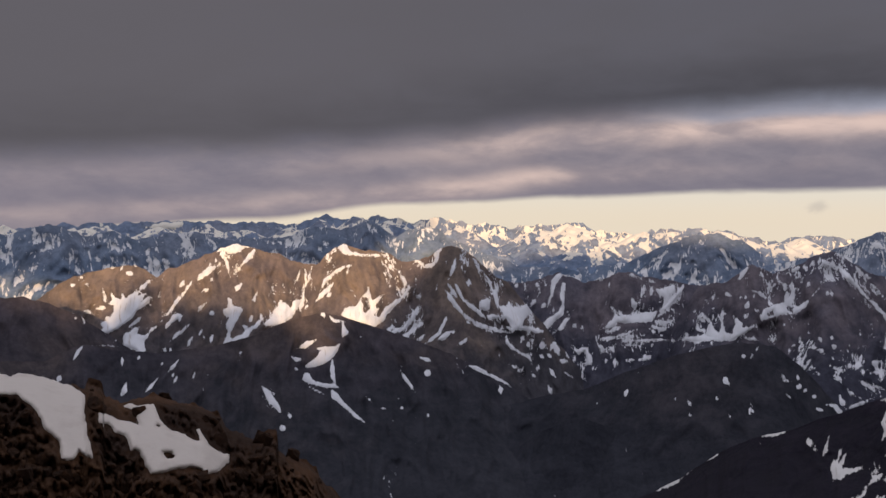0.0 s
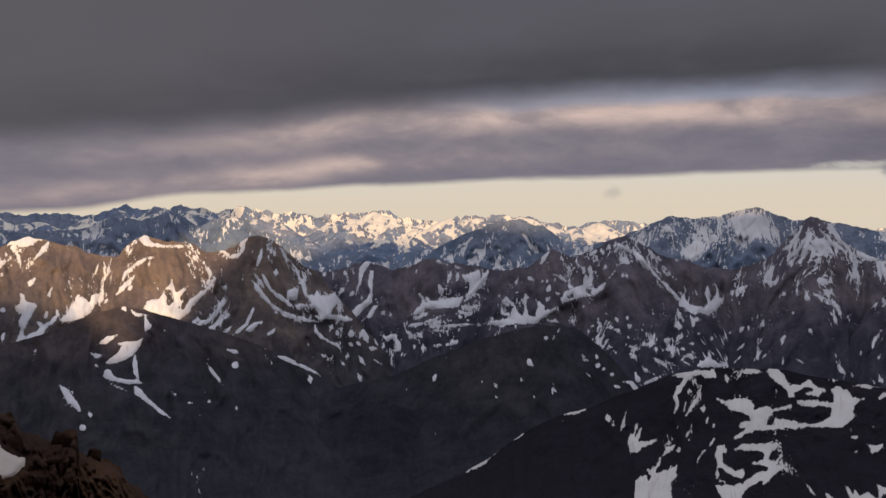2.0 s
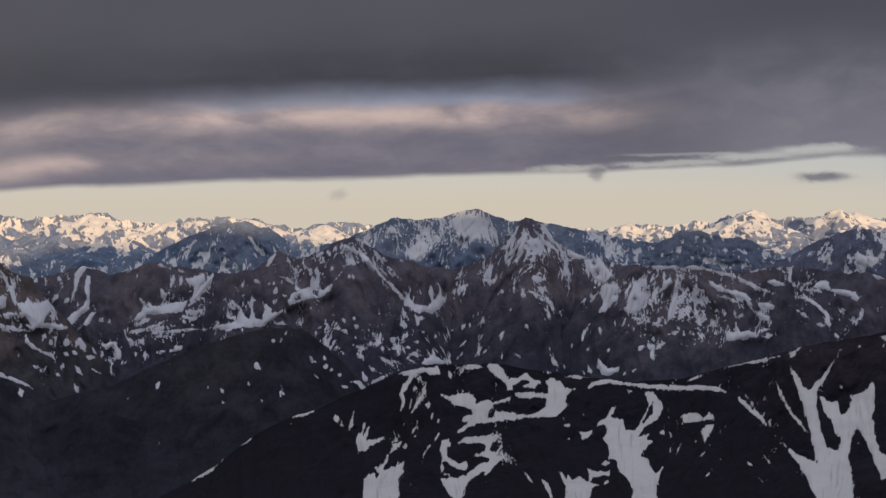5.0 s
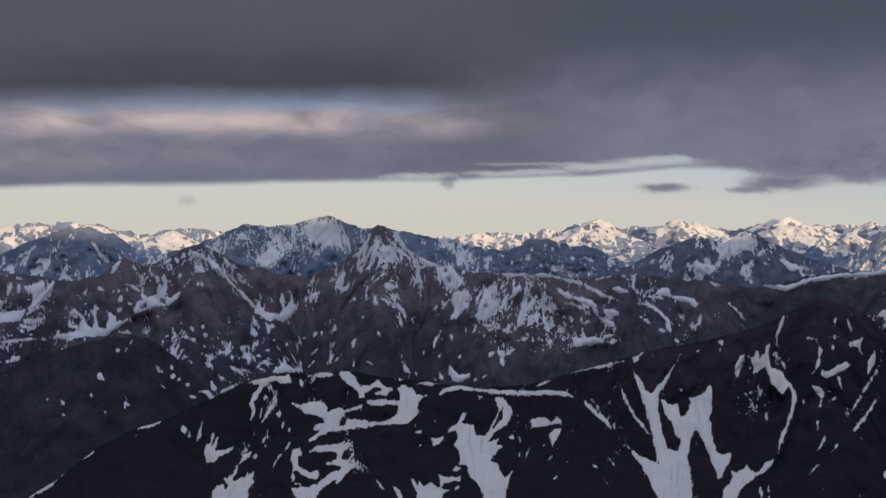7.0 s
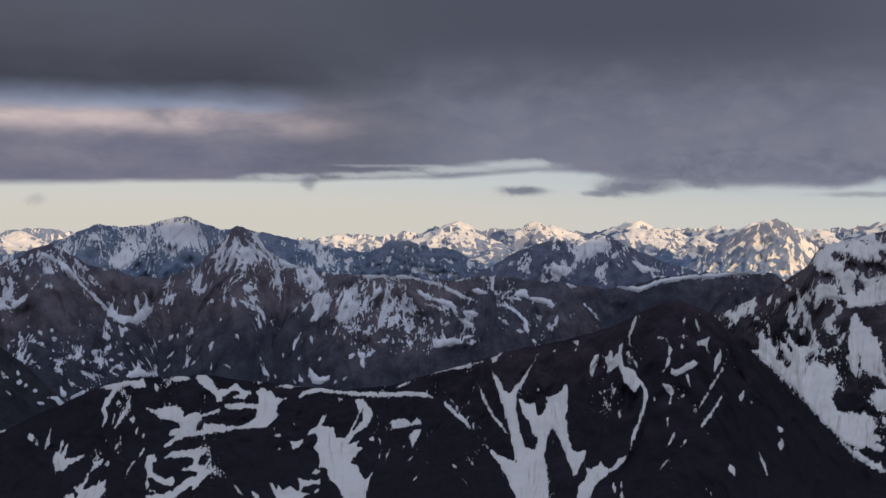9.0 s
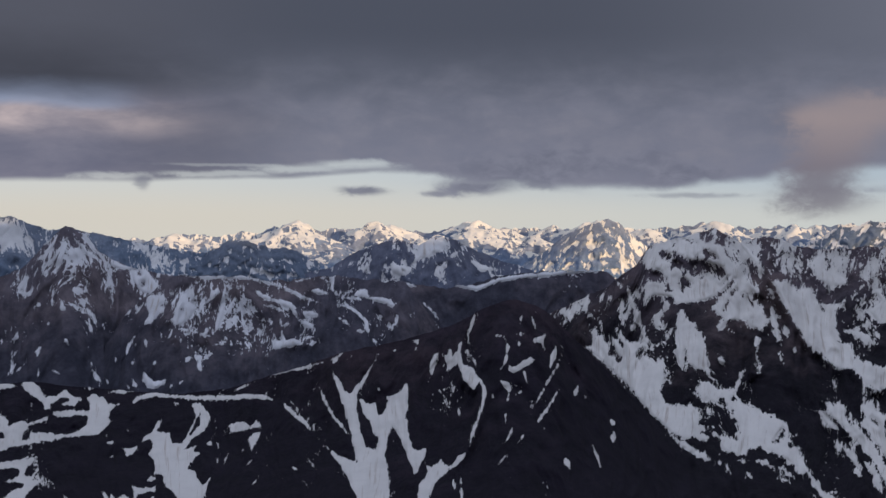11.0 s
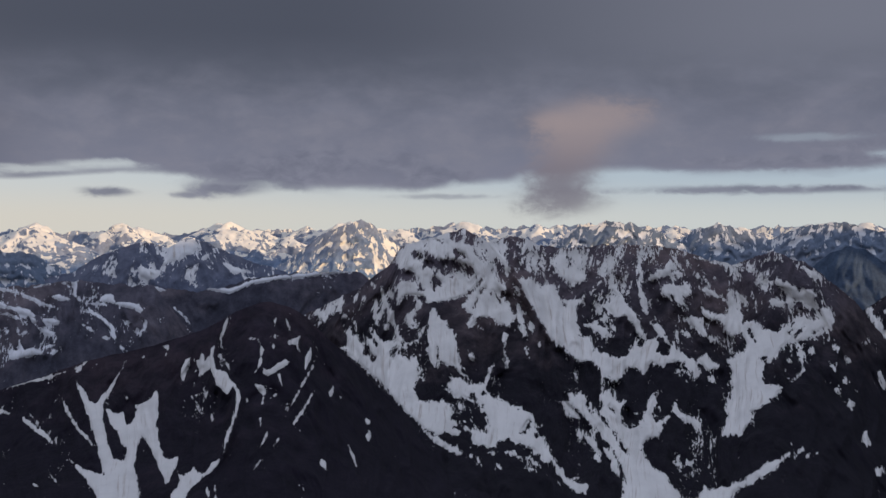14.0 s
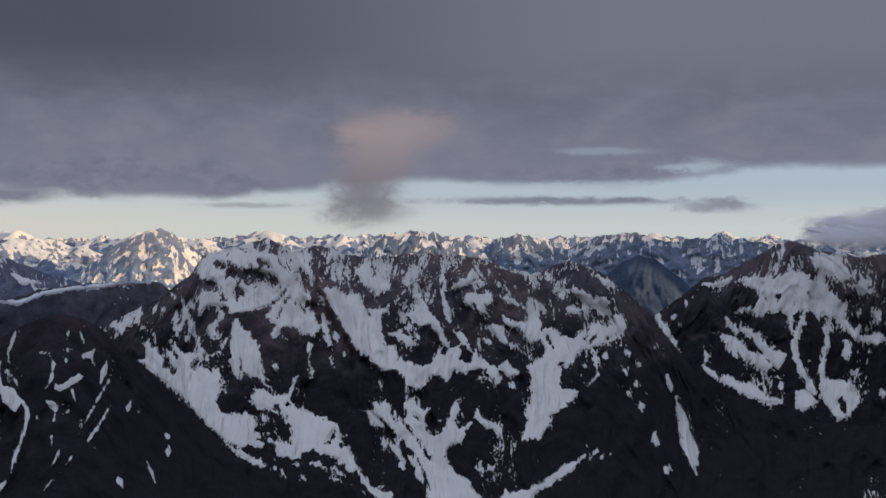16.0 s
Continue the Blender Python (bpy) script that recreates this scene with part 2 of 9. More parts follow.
def mountain_material(name, rock, earth, heath, belt=(0.0, 1.0), grain=0.02, snow=(0.78, 0.79, 0.82), rag=0.035, soil=(0.42, 0.36, 0.31)):
    """Rock above, a dark tone for vegetation and dim valley light below the height belt, and snow. The mesh says where
    snow lies (drift: the depth inside a snowfield, snowy: how much lies in small patches) and which way the slope falls
    (along, down); the edges of the snow are ragged and run down the slope, and soil has washed over the larger fields
    in streaks."""
    mat, n, bsdf = material(name)
    at = n.add("ShaderNodeTexCoord").outputs["Object"]
    amount, drift, moor, along, down = [n.add("ShaderNodeAttribute", attribute_name=key).outputs["Fac"] for key in ("snowy", "drift", "heath", "along", "down")]

    def strip(wide, tall, w, detail=5.0, rough=0.6, distortion=0.0):
        """Noise in the frame of the slope, about -2 to 2."""
        v = n.noise(n.xyz(n.math("MULTIPLY", along, wide), n.math("MULTIPLY", down, tall), w), 1.0, detail, rough, distortion)
        return n.math("MULTIPLY", n.math("SUBTRACT", v, 0.5), 9.0)

    coarse = n.noise(at, grain * 0.2, 5.0)
    mid = n.noise(at, grain, 8.0, 0.65)
    fine = n.noise(at, grain * 6, 5.0, 0.6)
    ribs = strip(3.4, 1.5, 3.0, 6.0, 0.62, 0.8)
    tone = n.mix(n.ramp(coarse, 0.38, 0.62), rock, earth)
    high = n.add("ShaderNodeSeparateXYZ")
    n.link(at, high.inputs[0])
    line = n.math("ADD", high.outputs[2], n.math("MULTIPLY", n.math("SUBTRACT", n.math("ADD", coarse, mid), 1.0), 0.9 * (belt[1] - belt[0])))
    # Darker below the belt: part vegetation, part low light painted in.
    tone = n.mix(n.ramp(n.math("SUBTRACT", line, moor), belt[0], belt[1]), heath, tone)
    wear = n.math("ADD", n.math("ADD", mid, n.math("MULTIPLY", fine, 0.4)), n.math("MULTIPLY", ribs, 0.055))
    shade = n.mix(n.ramp(wear, 0.40, 1.0), (0.66, 0.67, 0.70), (1.42, 1.38, 1.34))
    mult = n.add("ShaderNodeMix", data_type="RGBA", blend_type="MULTIPLY")
    mult.inputs[0].default_value = 1.0
    n.put(mult.inputs[6], tone)
    n.put(mult.inputs[7], shade)
    # small patches: grains, streaks down the slope and thin veins in the runnels
    crumbs = strip(6.0, 4.2, 0.0, 6.0, 0.68, 0.4)
    streaks = strip(6.5, 2.0, 7.0, 4.0, 0.6, 0.8)
    herds = strip(0.5, 0.7, 11.0, 3.0, 0.6)
    veins = n.math("SUBTRACT", 1.0, n.math("MULTIPLY", n.math("ABSOLUTE", strip(3.2, 1.2, 17.0, 3.0, 0.55, 0.9)), 2.6))
    small = n.math("ADD", n.math("MULTIPLY", n.math("ADD", crumbs, streaks), 0.62), n.math("ADD", n.math("MULTIPLY", herds, 0.45), n.math("MULTIPLY", n.math("MAXIMUM", veins, -0.6), 0.5)))
    small = n.ramp(n.math("ADD", small, amount), -0.05, 0.22)
    # the edge of the snowfields
    edge = n.math("ADD", n.math("MULTIPLY", strip(8.5, 3.4, 23.0, 6.0, 0.68, 0.3), rag), n.math("MULTIPLY", strip(2.6, 1.6, 29.0, 3.0, 0.55, 0.4), 0.9 * rag))
    field = n.ramp(n.math("ADD", drift, edge), -0.012, 0.022)
    cover = n.math("MAXIMUM", small, field)
    silt = n.math("MULTIPLY", n.ramp(strip(7.0, 0.5, 31.0, 5.0, 0.62, 0.3), 0.35, 1.5), n.ramp(drift, 0.06, 0.3))
    white = n.mix(n.math("MULTIPLY", silt, 0.75), n.mix(n.ramp(mid, 0.35, 0.75), snow, tuple(0.86 * c for c in snow)), soil)
    n.put(bsdf.inputs["Base Color"], n.mix(cover, mult.outputs[2], white))
    n.put(bsdf.inputs["Roughness"], n.ramp(cover, 0.0, 1.0, 0.95, 0.65))
    bsdf.inputs["Specular IOR Level"].default_value = 0.15
    bump = n.add("ShaderNodeBump")
    bump.inputs["Strength"].default_value, bump.inputs["Distance"].default_value = 0.55, 0.14 / grain
    relief = n.math("ADD", n.math("ADD", mid, n.math("MULTIPLY", fine, 0.25)), n.math("MULTIPLY", ribs, 0.08))
    n.put(bump.inputs["Height"], n.math("MULTIPLY", relief, n.ramp(cover, 0.0, 1.0, 1.0, 0.15)))
    n.link(bump.outputs[0], bsdf.inputs["Normal"])
    return mat


# ---- terrain ----
def lattice(i, j, seed):
    """A repeatable random angle for each point of a square lattice."""
    h = (i.astype(np.int64) * 374761393 + j.astype(np.int64) * 668265263 + seed * 974634777) & 0x7FFFFFFF
    h = ((h ^ (h >> 13)) * 1274126177) & 0x7FFFFFFF
    return ((h ^ (h >> 16)) & 0xFFFF) * (2 * math.pi / 65536)


def grain2(x, y, seed=0):
    """Gradient noise, about -0.7 to 0.7."""
    i, j = np.floor(x), np.floor(y)
    fx, fy = x - i, y - j
    sx, sy = fx * fx * fx * (fx * (fx * 6 - 15) + 10), fy * fy * fy * (fy * (fy * 6 - 15) + 10)

    def corner(a, b):
        g = lattice(i + a, j + b, seed)
        return np.cos(g) * (fx - a) + np.sin(g) * (fy - b)

    top = corner(0, 0) * (1 - sx) + corner(1, 0) * sx
    low = corner(0, 1) * (1 - sx) + corner(1, 1) * sx
    return top * (1 - sy) + low * sy


def layers(x, y, octaves=4, rough=0.5, seed=0):
    total, size = 0.0, 1.0
    for k in range(octaves):
        total = total + size * grain2(x * 2.03 ** k + 17.3 * k, y * 2.03 ** k, seed + k)
        size *= rough
    return total


def ridges(x, y, octaves=4, rough=0.5, seed=0):
    """Sharp crests and round hollows, about -0.5 to 0.5."""
    total, size = 0.0, 1.0
    for k in range(octaves):
        total = total + size * (0.35 - np.abs(grain2(x * 2.03 ** k + 9.1 * k, y * 2.03 ** k, seed + k)) * 1.6)
        size *= rough
    return total


def grid_mesh(name, points, values=None, uv=None, keep=None):
    """A sheet of quads over rows and columns of points; keep: which quads."""
    rows, cols = points.shape[:2]
    index = np.arange(rows * cols).reshape(rows, cols)
    quads = np.stack([index[:-1, :-1], index[:-1, 1:], index[1:, 1:], index[1:, :-1]], -1).reshape(-1, 4)
    flat = points.reshape(-1, 3)
    if keep is not None:
        quads = quads[keep.reshape(-1)]
        used, quads = np.unique(quads, return_inverse=True)
        quads = quads.reshape(-1, 4)
        flat = flat[used]
        values = {k: v.reshape(-1)[used] for k, v in (values or {}).items()}
    mesh = bpy.data.meshes.new(name)
    mesh.vertices.add(len(flat))
    mesh.vertices.foreach_set("co", flat.astype(np.float32).ravel())
    mesh.loops.add(quads.size)
    mesh.loops.foreach_set("vertex_index", quads.astype(np.int32).ravel())
    mesh.polygons.add(len(quads))
    mesh.polygons.foreach_set("loop_start", np.arange(0, quads.size, 4, dtype=np.int32))
    mesh.update(calc_edges=True)
    mesh.polygons.foreach_set("use_smooth", np.ones(len(quads), dtype=bool))
    for key, v in (values or {}).items():
        layer = mesh.attributes.new(key, "FLOAT", "POINT")
        layer.data.foreach_set("value", v.reshape(-1).astype(np.float32))
    if uv is not None:
        slope = mesh.uv_layers.new(name="slope")
        slope.data.foreach_set("uv", uv.reshape(-1, 2)[quads.ravel()].astype(np.float32).ravel())
    return mesh


NEAR_SNOW = snow_material("granular_snow", (0.60, 0.535, 0.47), (0.52, 0.45, 0.39), 60.0, 0.9)


def far_range():
    """Pyramid shaped peaks behind peaks along the horizon, as true ground heights."""
    rng = random.Random(19)
    a = np.radians(np.arange(-27.0, 98.0, 0.075))[None, :]
    r = np.linspace(3700, 4770, 125)[:, None]
    x, y = r * np.sin(a), r * np.cos(a)
    wx, wy = x + 26 * layers(x / 110, y / 110, 3, 0.55, 201), y + 26 * layers(x / 110, y / 110, 3, 0.55, 202)
    z = np.full(x.shape, EYE - 330.0)
    for k in range(300):
        depth = 1 - 0.95 * rng.random() ** 1.5
        bearing, out = rng.uniform(-28, 99), 3760 + 960 * depth
        dip = np.interp(bearing, *SKYLINE) + rng.uniform(-0.42, 0.3) - 1.7 * (1 - depth) ** 1.15 - 0.5 * rng.random() ** 2
        px, py, pz = out * math.sin(radians(bearing)), out * math.cos(radians(bearing)), EYE + out * math.tan(radians(dip))
        reach = rng.uniform(280, 520)
        c0, c1 = np.searchsorted(a[0], [radians(bearing) - reach / out, radians(bearing) + reach / out])
        cut = (slice(None), slice(c0, c1))
        dx, dy = wx[cut] - px, wy[cut] - py
        turn = np.arctan2(dy, dx)
        arms, phase = rng.choice((3, 4, 5)), rng.uniform(0, 6.3)
        arete = 1 - 0.24 * np.abs(np.cos(turn * arms / 2 + phase)) ** 0.7
        fall = np.hypot(dx, dy) * arete * 1.25
        z[cut] = np.maximum(z[cut], pz - rng.uniform(0.5, 0.8) * (fall - 22 * (1 - np.exp(-fall / 60))))
    rough = ridges(wx / 110, wy / 110, 5, 0.5, 230)
    z = z + 16 * rough
    z[0] -= 250
    gx = np.gradient(z, axis=0) / (r[1, 0] - r[0, 0])
    gy = np.gradient(z, axis=1) / (r * 0.075 * math.pi / 180)
    steep = np.hypot(gx, gy)
    height = (z - (EYE + r * np.tan(np.radians(np.interp(np.degrees(a[0]), *SKYLINE)))[None, :])) / 100
    snowy = 0.2 + 0.6 * np.exp(-((np.degrees(a) - 46) / 12) ** 2) + 1.6 * np.clip(height + 0.5, -1.4, 0.6) + 0.7 * layers(wx / 90, wy / 90, 4, 0.6, 240) - 2.4 * np.clip(steep - 0.7, -0.35, 0.8)
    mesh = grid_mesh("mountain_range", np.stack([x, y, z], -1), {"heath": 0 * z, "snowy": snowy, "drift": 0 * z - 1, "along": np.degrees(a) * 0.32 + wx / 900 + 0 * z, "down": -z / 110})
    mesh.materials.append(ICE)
    tagged(new("mountain", mesh), "distant glaciated peaks in low warm sun along the horizon", "mountain range")


class Mountain:
    """A mountain or range. crest: (bearing, dip) along its skyline, at crest_far metres; it comes down towards the
    lookout to the dip foot, foot_far metres away, and falls off behind. relief: the depth of its gullies in metres,
    gully: their
    width in degrees. snowy: how much snow lies in small patches (-2 hardly any, 0 half); drifts: (bearing, dip, width,
    height, amount), where it lies thicker or thinner; patch: the width of such patches in degrees; moors: the same for
    the dark lower tone, in metres by which it reaches higher up. ribs: lines of (bearing, dip) along which a rock rib
    stands out of the
    slope, gullies: along which a gully runs. grow: by how many degrees every snowfield reaches beyond its outline."""

    def __init__(self, label, crest, crest_far, foot_far, foot, paint, step=0.07, tall=0.09, relief=40.0, gully=1.2,
                 jag=0.08, lean=0.35, steep=1.12, sink=None, snowy=-1.7, patch=0.1, drifts=(), seed=1, back=500.0,
                 category="mountain", rugged=0.09, aspect=0.3, rag=1.0, cluster=0.9, white=None, top=0.0, moors=(), ribs=(), gullies=(), grow=0.0):
        crest = sorted(crest)
        self.az = np.arange(crest[0][0], crest[-1][0] + step / 2, step)
        known = np.array(crest)
        line = np.interp(self.az, known[:, 0], known[:, 1])
        kernel = np.hanning(max(3, int(0.3 / step) | 1))
        pad = len(kernel) // 2
        line = np.convolve(np.pad(line, pad, mode="edge"), kernel / kernel.sum(), "valid")
        line = line + jag * (ridges(self.az * 0.9, self.az * 0 + 0.37, 4, 0.55, seed + 5) + layers(self.az * 1.6, self.az * 0 + seed, 4, 0.55, seed))
        wide = np.hanning(int(3.0 / step) | 1)
        even = np.convolve(np.pad(line, len(wide) // 2, mode="edge"), wide / wide.sum(), "valid")
        slope = np.gradient(even, step)
        s = np.linspace(0, 1, int((line.mean() - foot) / tall) + 2)[:, None]
        foot_line = np.minimum(foot, line - 0.3)
        self.dip = foot_line + (line - foot_line) * s
        s = (self.dip - foot_line) / (np.maximum(even, foot_line + 0.3) - foot_line)
        self.far = foot_far + (crest_far - foot_far) * (np.maximum(s, 1) - np.clip(1 - s, 0, 1) ** steep)
        A = self.A = self.az[None, :] + 0 * self.dip
        fall = self.fall = line[None, :] - self.dip
        # gullies run down the fall line, away from the summits
        u = self.u = A + lean * slope[None, :] * 2.5 * (1 - np.exp(-fall / 2.5)) + 0.5 * layers(A * 0.25, self.dip * 0.3, 2, 0.5, seed + 9)
        warp = fall / gully * aspect + 0.4 * layers(u / gully, fall * 0.5, 2, 0.5, seed + 15)
        broad = 0.9 * layers(u / gully * 0.7, warp * 0.7, 2, 0.4, seed + 19)
        body = ridges(u / gully, warp, 3, 0.5, seed + 20)
        detail = layers(u / gully * 4.0, fall * 1.8, 4, 0.6, seed + 30)
        spread = np.clip(fall / 1.2, 0.06, 1.0) * (0.4 + 0.6 * np.exp(-fall / 6.0))
        self.broad, self.body, self.detail = relief * broad * spread, relief * body * spread, relief * rugged * detail * spread
        self.seed, self.crest_far, self.back, self.sink, self.paint = seed, crest_far, back, sink, paint
        for sign, lines in ((1.0, ribs), (-0.8, gullies)):
            for rib in lines:
                near = np.full(A.shape, 9.0)
                for (xa, ya), (xb, yb) in zip(rib, rib[1:]):
                    dx, dy = xb - xa, yb - ya
                    k = np.clip(((u - xa) * dx + (self.dip - ya) * dy) / (dx * dx + dy * dy), 0, 1)
                    near = np.minimum(near, np.hypot(u - xa - k * dx, self.dip - ya - k * dy))
                near = near + 0.16 * layers(u * 1.3, fall * 1.3, 3, 0.55, seed + 23)
                self.broad = self.broad + sign * 1.5 * relief * np.clip(1 - near / (0.75 * gully), 0, 1.1) * np.clip(fall / 1.2, 0.06, 1.0)
        self.along, self.down = u * 0.1 / patch, fall * 0.1 / patch
        # where snow lies in small patches: thicker in the hollows
        self.field = snowy - 0.5 * (body - body.mean()) / body.std() + top * np.exp(-fall / 1.4)
        for bearing, dip, w, h, amount in drifts:
            self.field = self.field + amount * np.exp(-((A - bearing) / w) ** 2 - ((self.dip - dip) / h) ** 2)
        self.heath = sum([m * np.exp(-((A - b) / w) ** 2 - ((self.dip - d) / h) ** 2) for b, d, w, h, m in moors], 0 * A)
        self.patches, self.bare, self.rag, self.cluster, self.grow = [], [], rag, cluster, grow
        self.label, self.category, self.white, self.line = label, category, white, line

    def places(self, nearer):
        """Points of the slope, moved towards the lookout by so many metres."""
        r = self.far - nearer
        b, d = np.radians(self.A), np.radians(self.dip)
        return np.stack([r * np.sin(b), r * np.cos(b), EYE + r * np.tan(d)], -1)

    def snow(self, *strokes, outline=(), rag=1.0):
        """One snowfield: strokes, each a line of (bearing, dip, half width in degrees), or the outline of a broad one."""
        reach = max([w for stroke in strokes for _, _, w in stroke] + [0.1]) + 0.45
        bs = [p[0] for stroke in (*strokes, outline) for p in stroke]
        ds = [p[1] for stroke in (*strokes, outline) for p in stroke]
        c0, c1 = np.searchsorted(self.az, [min(bs) - reach, max(bs) + reach])
        if c1 - c0 < 3:
            return
        rows = np.where(((self.dip[:, c0:c1] > min(ds) - reach) & (self.dip[:, c0:c1] < max(ds) + reach)).any(1))[0]
        if len(rows) < 3:
            return
        cut = (slice(rows[0], rows[-1] + 1), slice(c0, c1))
        A, D, u, fall, seed = self.A[cut], self.dip[cut], self.u[cut], self.fall[cut], self.seed
        rag *= self.rag
        A = A + rag * (0.14 * layers(u * 1.7, fall * 1.7, 2, 0.5, seed + 40) + 0.05 * layers(u * 4.0, fall * 3.0, 2, 0.6, seed + 43))
        D = D + rag * (0.14 * layers(u * 1.7 + 40, fall * 1.7, 2, 0.5, seed + 41) + 0.08 * layers(u * 4.5, fall * 2.0, 2, 0.6, seed + 47))
        f, bite = np.full(A.shape, -9.0), np.full(A.shape, 0.25)
        for stroke in strokes:
            stroke = [(x, y, 1.1 * w + self.grow) for x, y, w in stroke]
            if len(stroke) == 1:
                (x0, y0, w0), tilt = stroke[0], 0.8 * math.sin(stroke[0][0] * 7.0)
                stroke = [(x0 - tilt * w0, y0 + 1.5 * w0, w0 * 0.2), (x0, y0, w0 * 0.9), (x0 + tilt * w0, y0 - 1.5 * w0, w0 * 0.15)]
            else:
                (x0, y0, w0), (x1, y1, w1) = stroke[0], stroke[-1]
                stroke = [(x0, y0, w0 * 0.15), *stroke[1:-1], (x1, y1, w1 * 0.1)] if len(stroke) > 2 else [
                    (x0, y0, w0 * 0.25), ((x0 + x1) / 2, (y0 + y1) / 2, (w0 + w1) / 2), (x1, y1, w1 * 0.25)]
            for (xa, ya, wa), (xb, yb, wb) in zip(stroke, stroke[1:]):
                dx, dy = xb - xa, yb - ya
                k = np.clip(((A - xa) * dx + (D - ya) * dy) / max(dx * dx + dy * dy, 1e-9), 0, 1)
                w = wa + (wb - wa) * k
                g = np.minimum(w - np.hypot(A - xa - k * dx, D - ya - k * dy), 0.35)
                bite = np.where(g > f, np.clip(0.3 * w, 0.008, 0.08), bite)
                f = np.maximum(f, g)
        if outline:
            gap, inside = np.full(A.shape, 9.0), np.zeros(A.shape, dtype=bool)
            for (xa, ya), (xb, yb) in zip(outline, (*outline[1:], outline[0])):
                dx, dy = xb - xa, yb - ya
                k = np.clip(((A - xa) * dx + (D - ya) * dy) / max(dx * dx + dy * dy, 1e-9), 0, 1)
                gap = np.minimum(gap, np.hypot(A - xa - k * dx, D - ya - k * dy))
                if abs(dy) > 1e-9:
                    inside ^= ((ya > D) != (yb > D)) & (A < xa + (D - ya) * dx / dy)
            g = np.minimum(np.where(inside, gap, -gap) + self.grow, 0.35)
            bite = np.where(g > f, 0.09, bite)
            f = np.maximum(f, g)
        # dendritic edges, long down the slope
        edge = 0.9 * ridges(u * 1.8, fall * 1.5 + 0.3 * layers(u, fall, 2, 0.5, seed + 49), 4, 0.55, seed + 50) - 0.08 + 0.4 * layers(u * 4.5, fall * 3.4, 3, 0.55, seed + 60)
        f = f + min(1.0, 3 * rag) * bite * edge
        if f.max() > 0.01:
            self.patches.append((cut, f))

    def rock(self, *stroke):
        """Bare rock standing out of the snow: a line of (bearing, dip, half width)."""
        self.bare.append(stroke)

    def snowfield(self, outline, rag=1.0):
        self.snow(outline=outline, rag=rag)

    def finish(self, smooth=0.35, lift=0.0013):
        """Builds the mountain and lays the snowfields on it; the ground under them is smoother."""
        for cut, f in self.patches:
            A, D, u, fall = self.A[cut], self.dip[cut], self.u[cut], self.fall[cut]
            for stroke in self.bare:
                if max(p[0] for p in stroke) < A[0, 0] or min(p[0] for p in stroke) > A[0, -1]:
                    continue
                for (xa, ya, wa), (xb, yb, wb) in zip(stroke, stroke[1:]) if len(stroke) > 1 else ((stroke[0], stroke[0]),):
                    dx, dy = xb - xa, yb - ya
                    k = np.clip(((A - xa) * dx + (D - ya) * dy) / max(dx * dx + dy * dy, 1e-9), 0, 1)
                    w = wa + (wb - wa) * k
                    gap = np.hypot(A - xa - k * dx, D - ya - k * dy) + w * 0.9 * layers(u * 4, fall * 2, 3, 0.6, self.seed + 80)
                    f[:] = np.minimum(f, gap - w)
        # smaller patches gather round the snowfields
        near = np.zeros_like(self.field)
        for cut, f in self.patches:
            near[cut] = np.maximum(near[cut], np.exp(np.minimum(f, 0) / 0.2))
        self.field = self.field + self.cluster * near
        under = np.clip(self.field * 0.5, 0, 0.6)
        for cut, f in self.patches:
            k = np.clip(1 + f / 0.42, 0, 1)
            under[cut] = np.maximum(under[cut], k * k * (3 - 2 * k) * min(1.0, max(0.0, f.max() - 0.08) / 0.2))
        calm = 1 - smooth * under
        relief = self.broad + (self.body - self.broad) * calm + self.detail * calm
        points = self.points = self.places(relief)
        behind = []
        for k in (0.12, 0.35, 0.65, 1.0):
            p = points[-1].copy()
            outward = p * (1, 1, 0)
            outward /= np.linalg.norm(outward, axis=1)[:, None]
            p = p + outward * self.back * k
            p[:, 2] = p[:, 2] * (1 - k) ** 1.3 - 5 * k if self.sink is None else p[:, 2] - self.sink * k
            behind.append(p)
        pts = np.concatenate([points, points[-1:], np.array(behind)])
        extra = lambda v: np.concatenate([v, np.repeat(v[-1:], 5, 0)])
        keep = np.ones((pts.shape[0] - 1, pts.shape[1] - 1), dtype=bool)
        keep[len(points) - 1] = False
        drift = np.full(self.A.shape, -1.0)
        for cut, f in self.patches:
            drift[cut] = np.maximum(drift[cut], f if self.white is None else -1.0)
        data = {"heath": self.heath, "snowy": self.field, "drift": drift, "along": self.along, "down": self.down}
        mesh = grid_mesh("mountain", pts, {k: extra(v) for k, v in data.items()}, None, keep)
        mesh.materials.append(self.paint)
        self.ob = tagged(new("mountain", mesh), self.label, self.category)
        eye = np.array((0, 0, EYE))
        for cut, f in self.patches:
            near = points[cut]
            way = near - eye
            near = near - way / np.linalg.norm(way, axis=-1)[..., None] * (np.clip(f / 0.07, -1.2, 1.6) * self.crest_far * lift)[..., None]
            quad = np.maximum(np.maximum(f[:-1, :-1], f[1:, 1:]), np.maximum(f[:-1, 1:], f[1:, :-1])) > 0.0
            data = {"heath": self.heath[cut], "snowy": self.field[cut], "drift": f, "along": self.along[cut], "down": self.down[cut]}
            mesh = grid_mesh("snow_patch", near, data, None, quad)
            mesh.materials.append(self.white or self.paint)
            patch = new("snow_patch", mesh)
            patch.parent = self.ob
            tagged(patch, "old grey snow lying in a gully of the slope")
        return self.ob


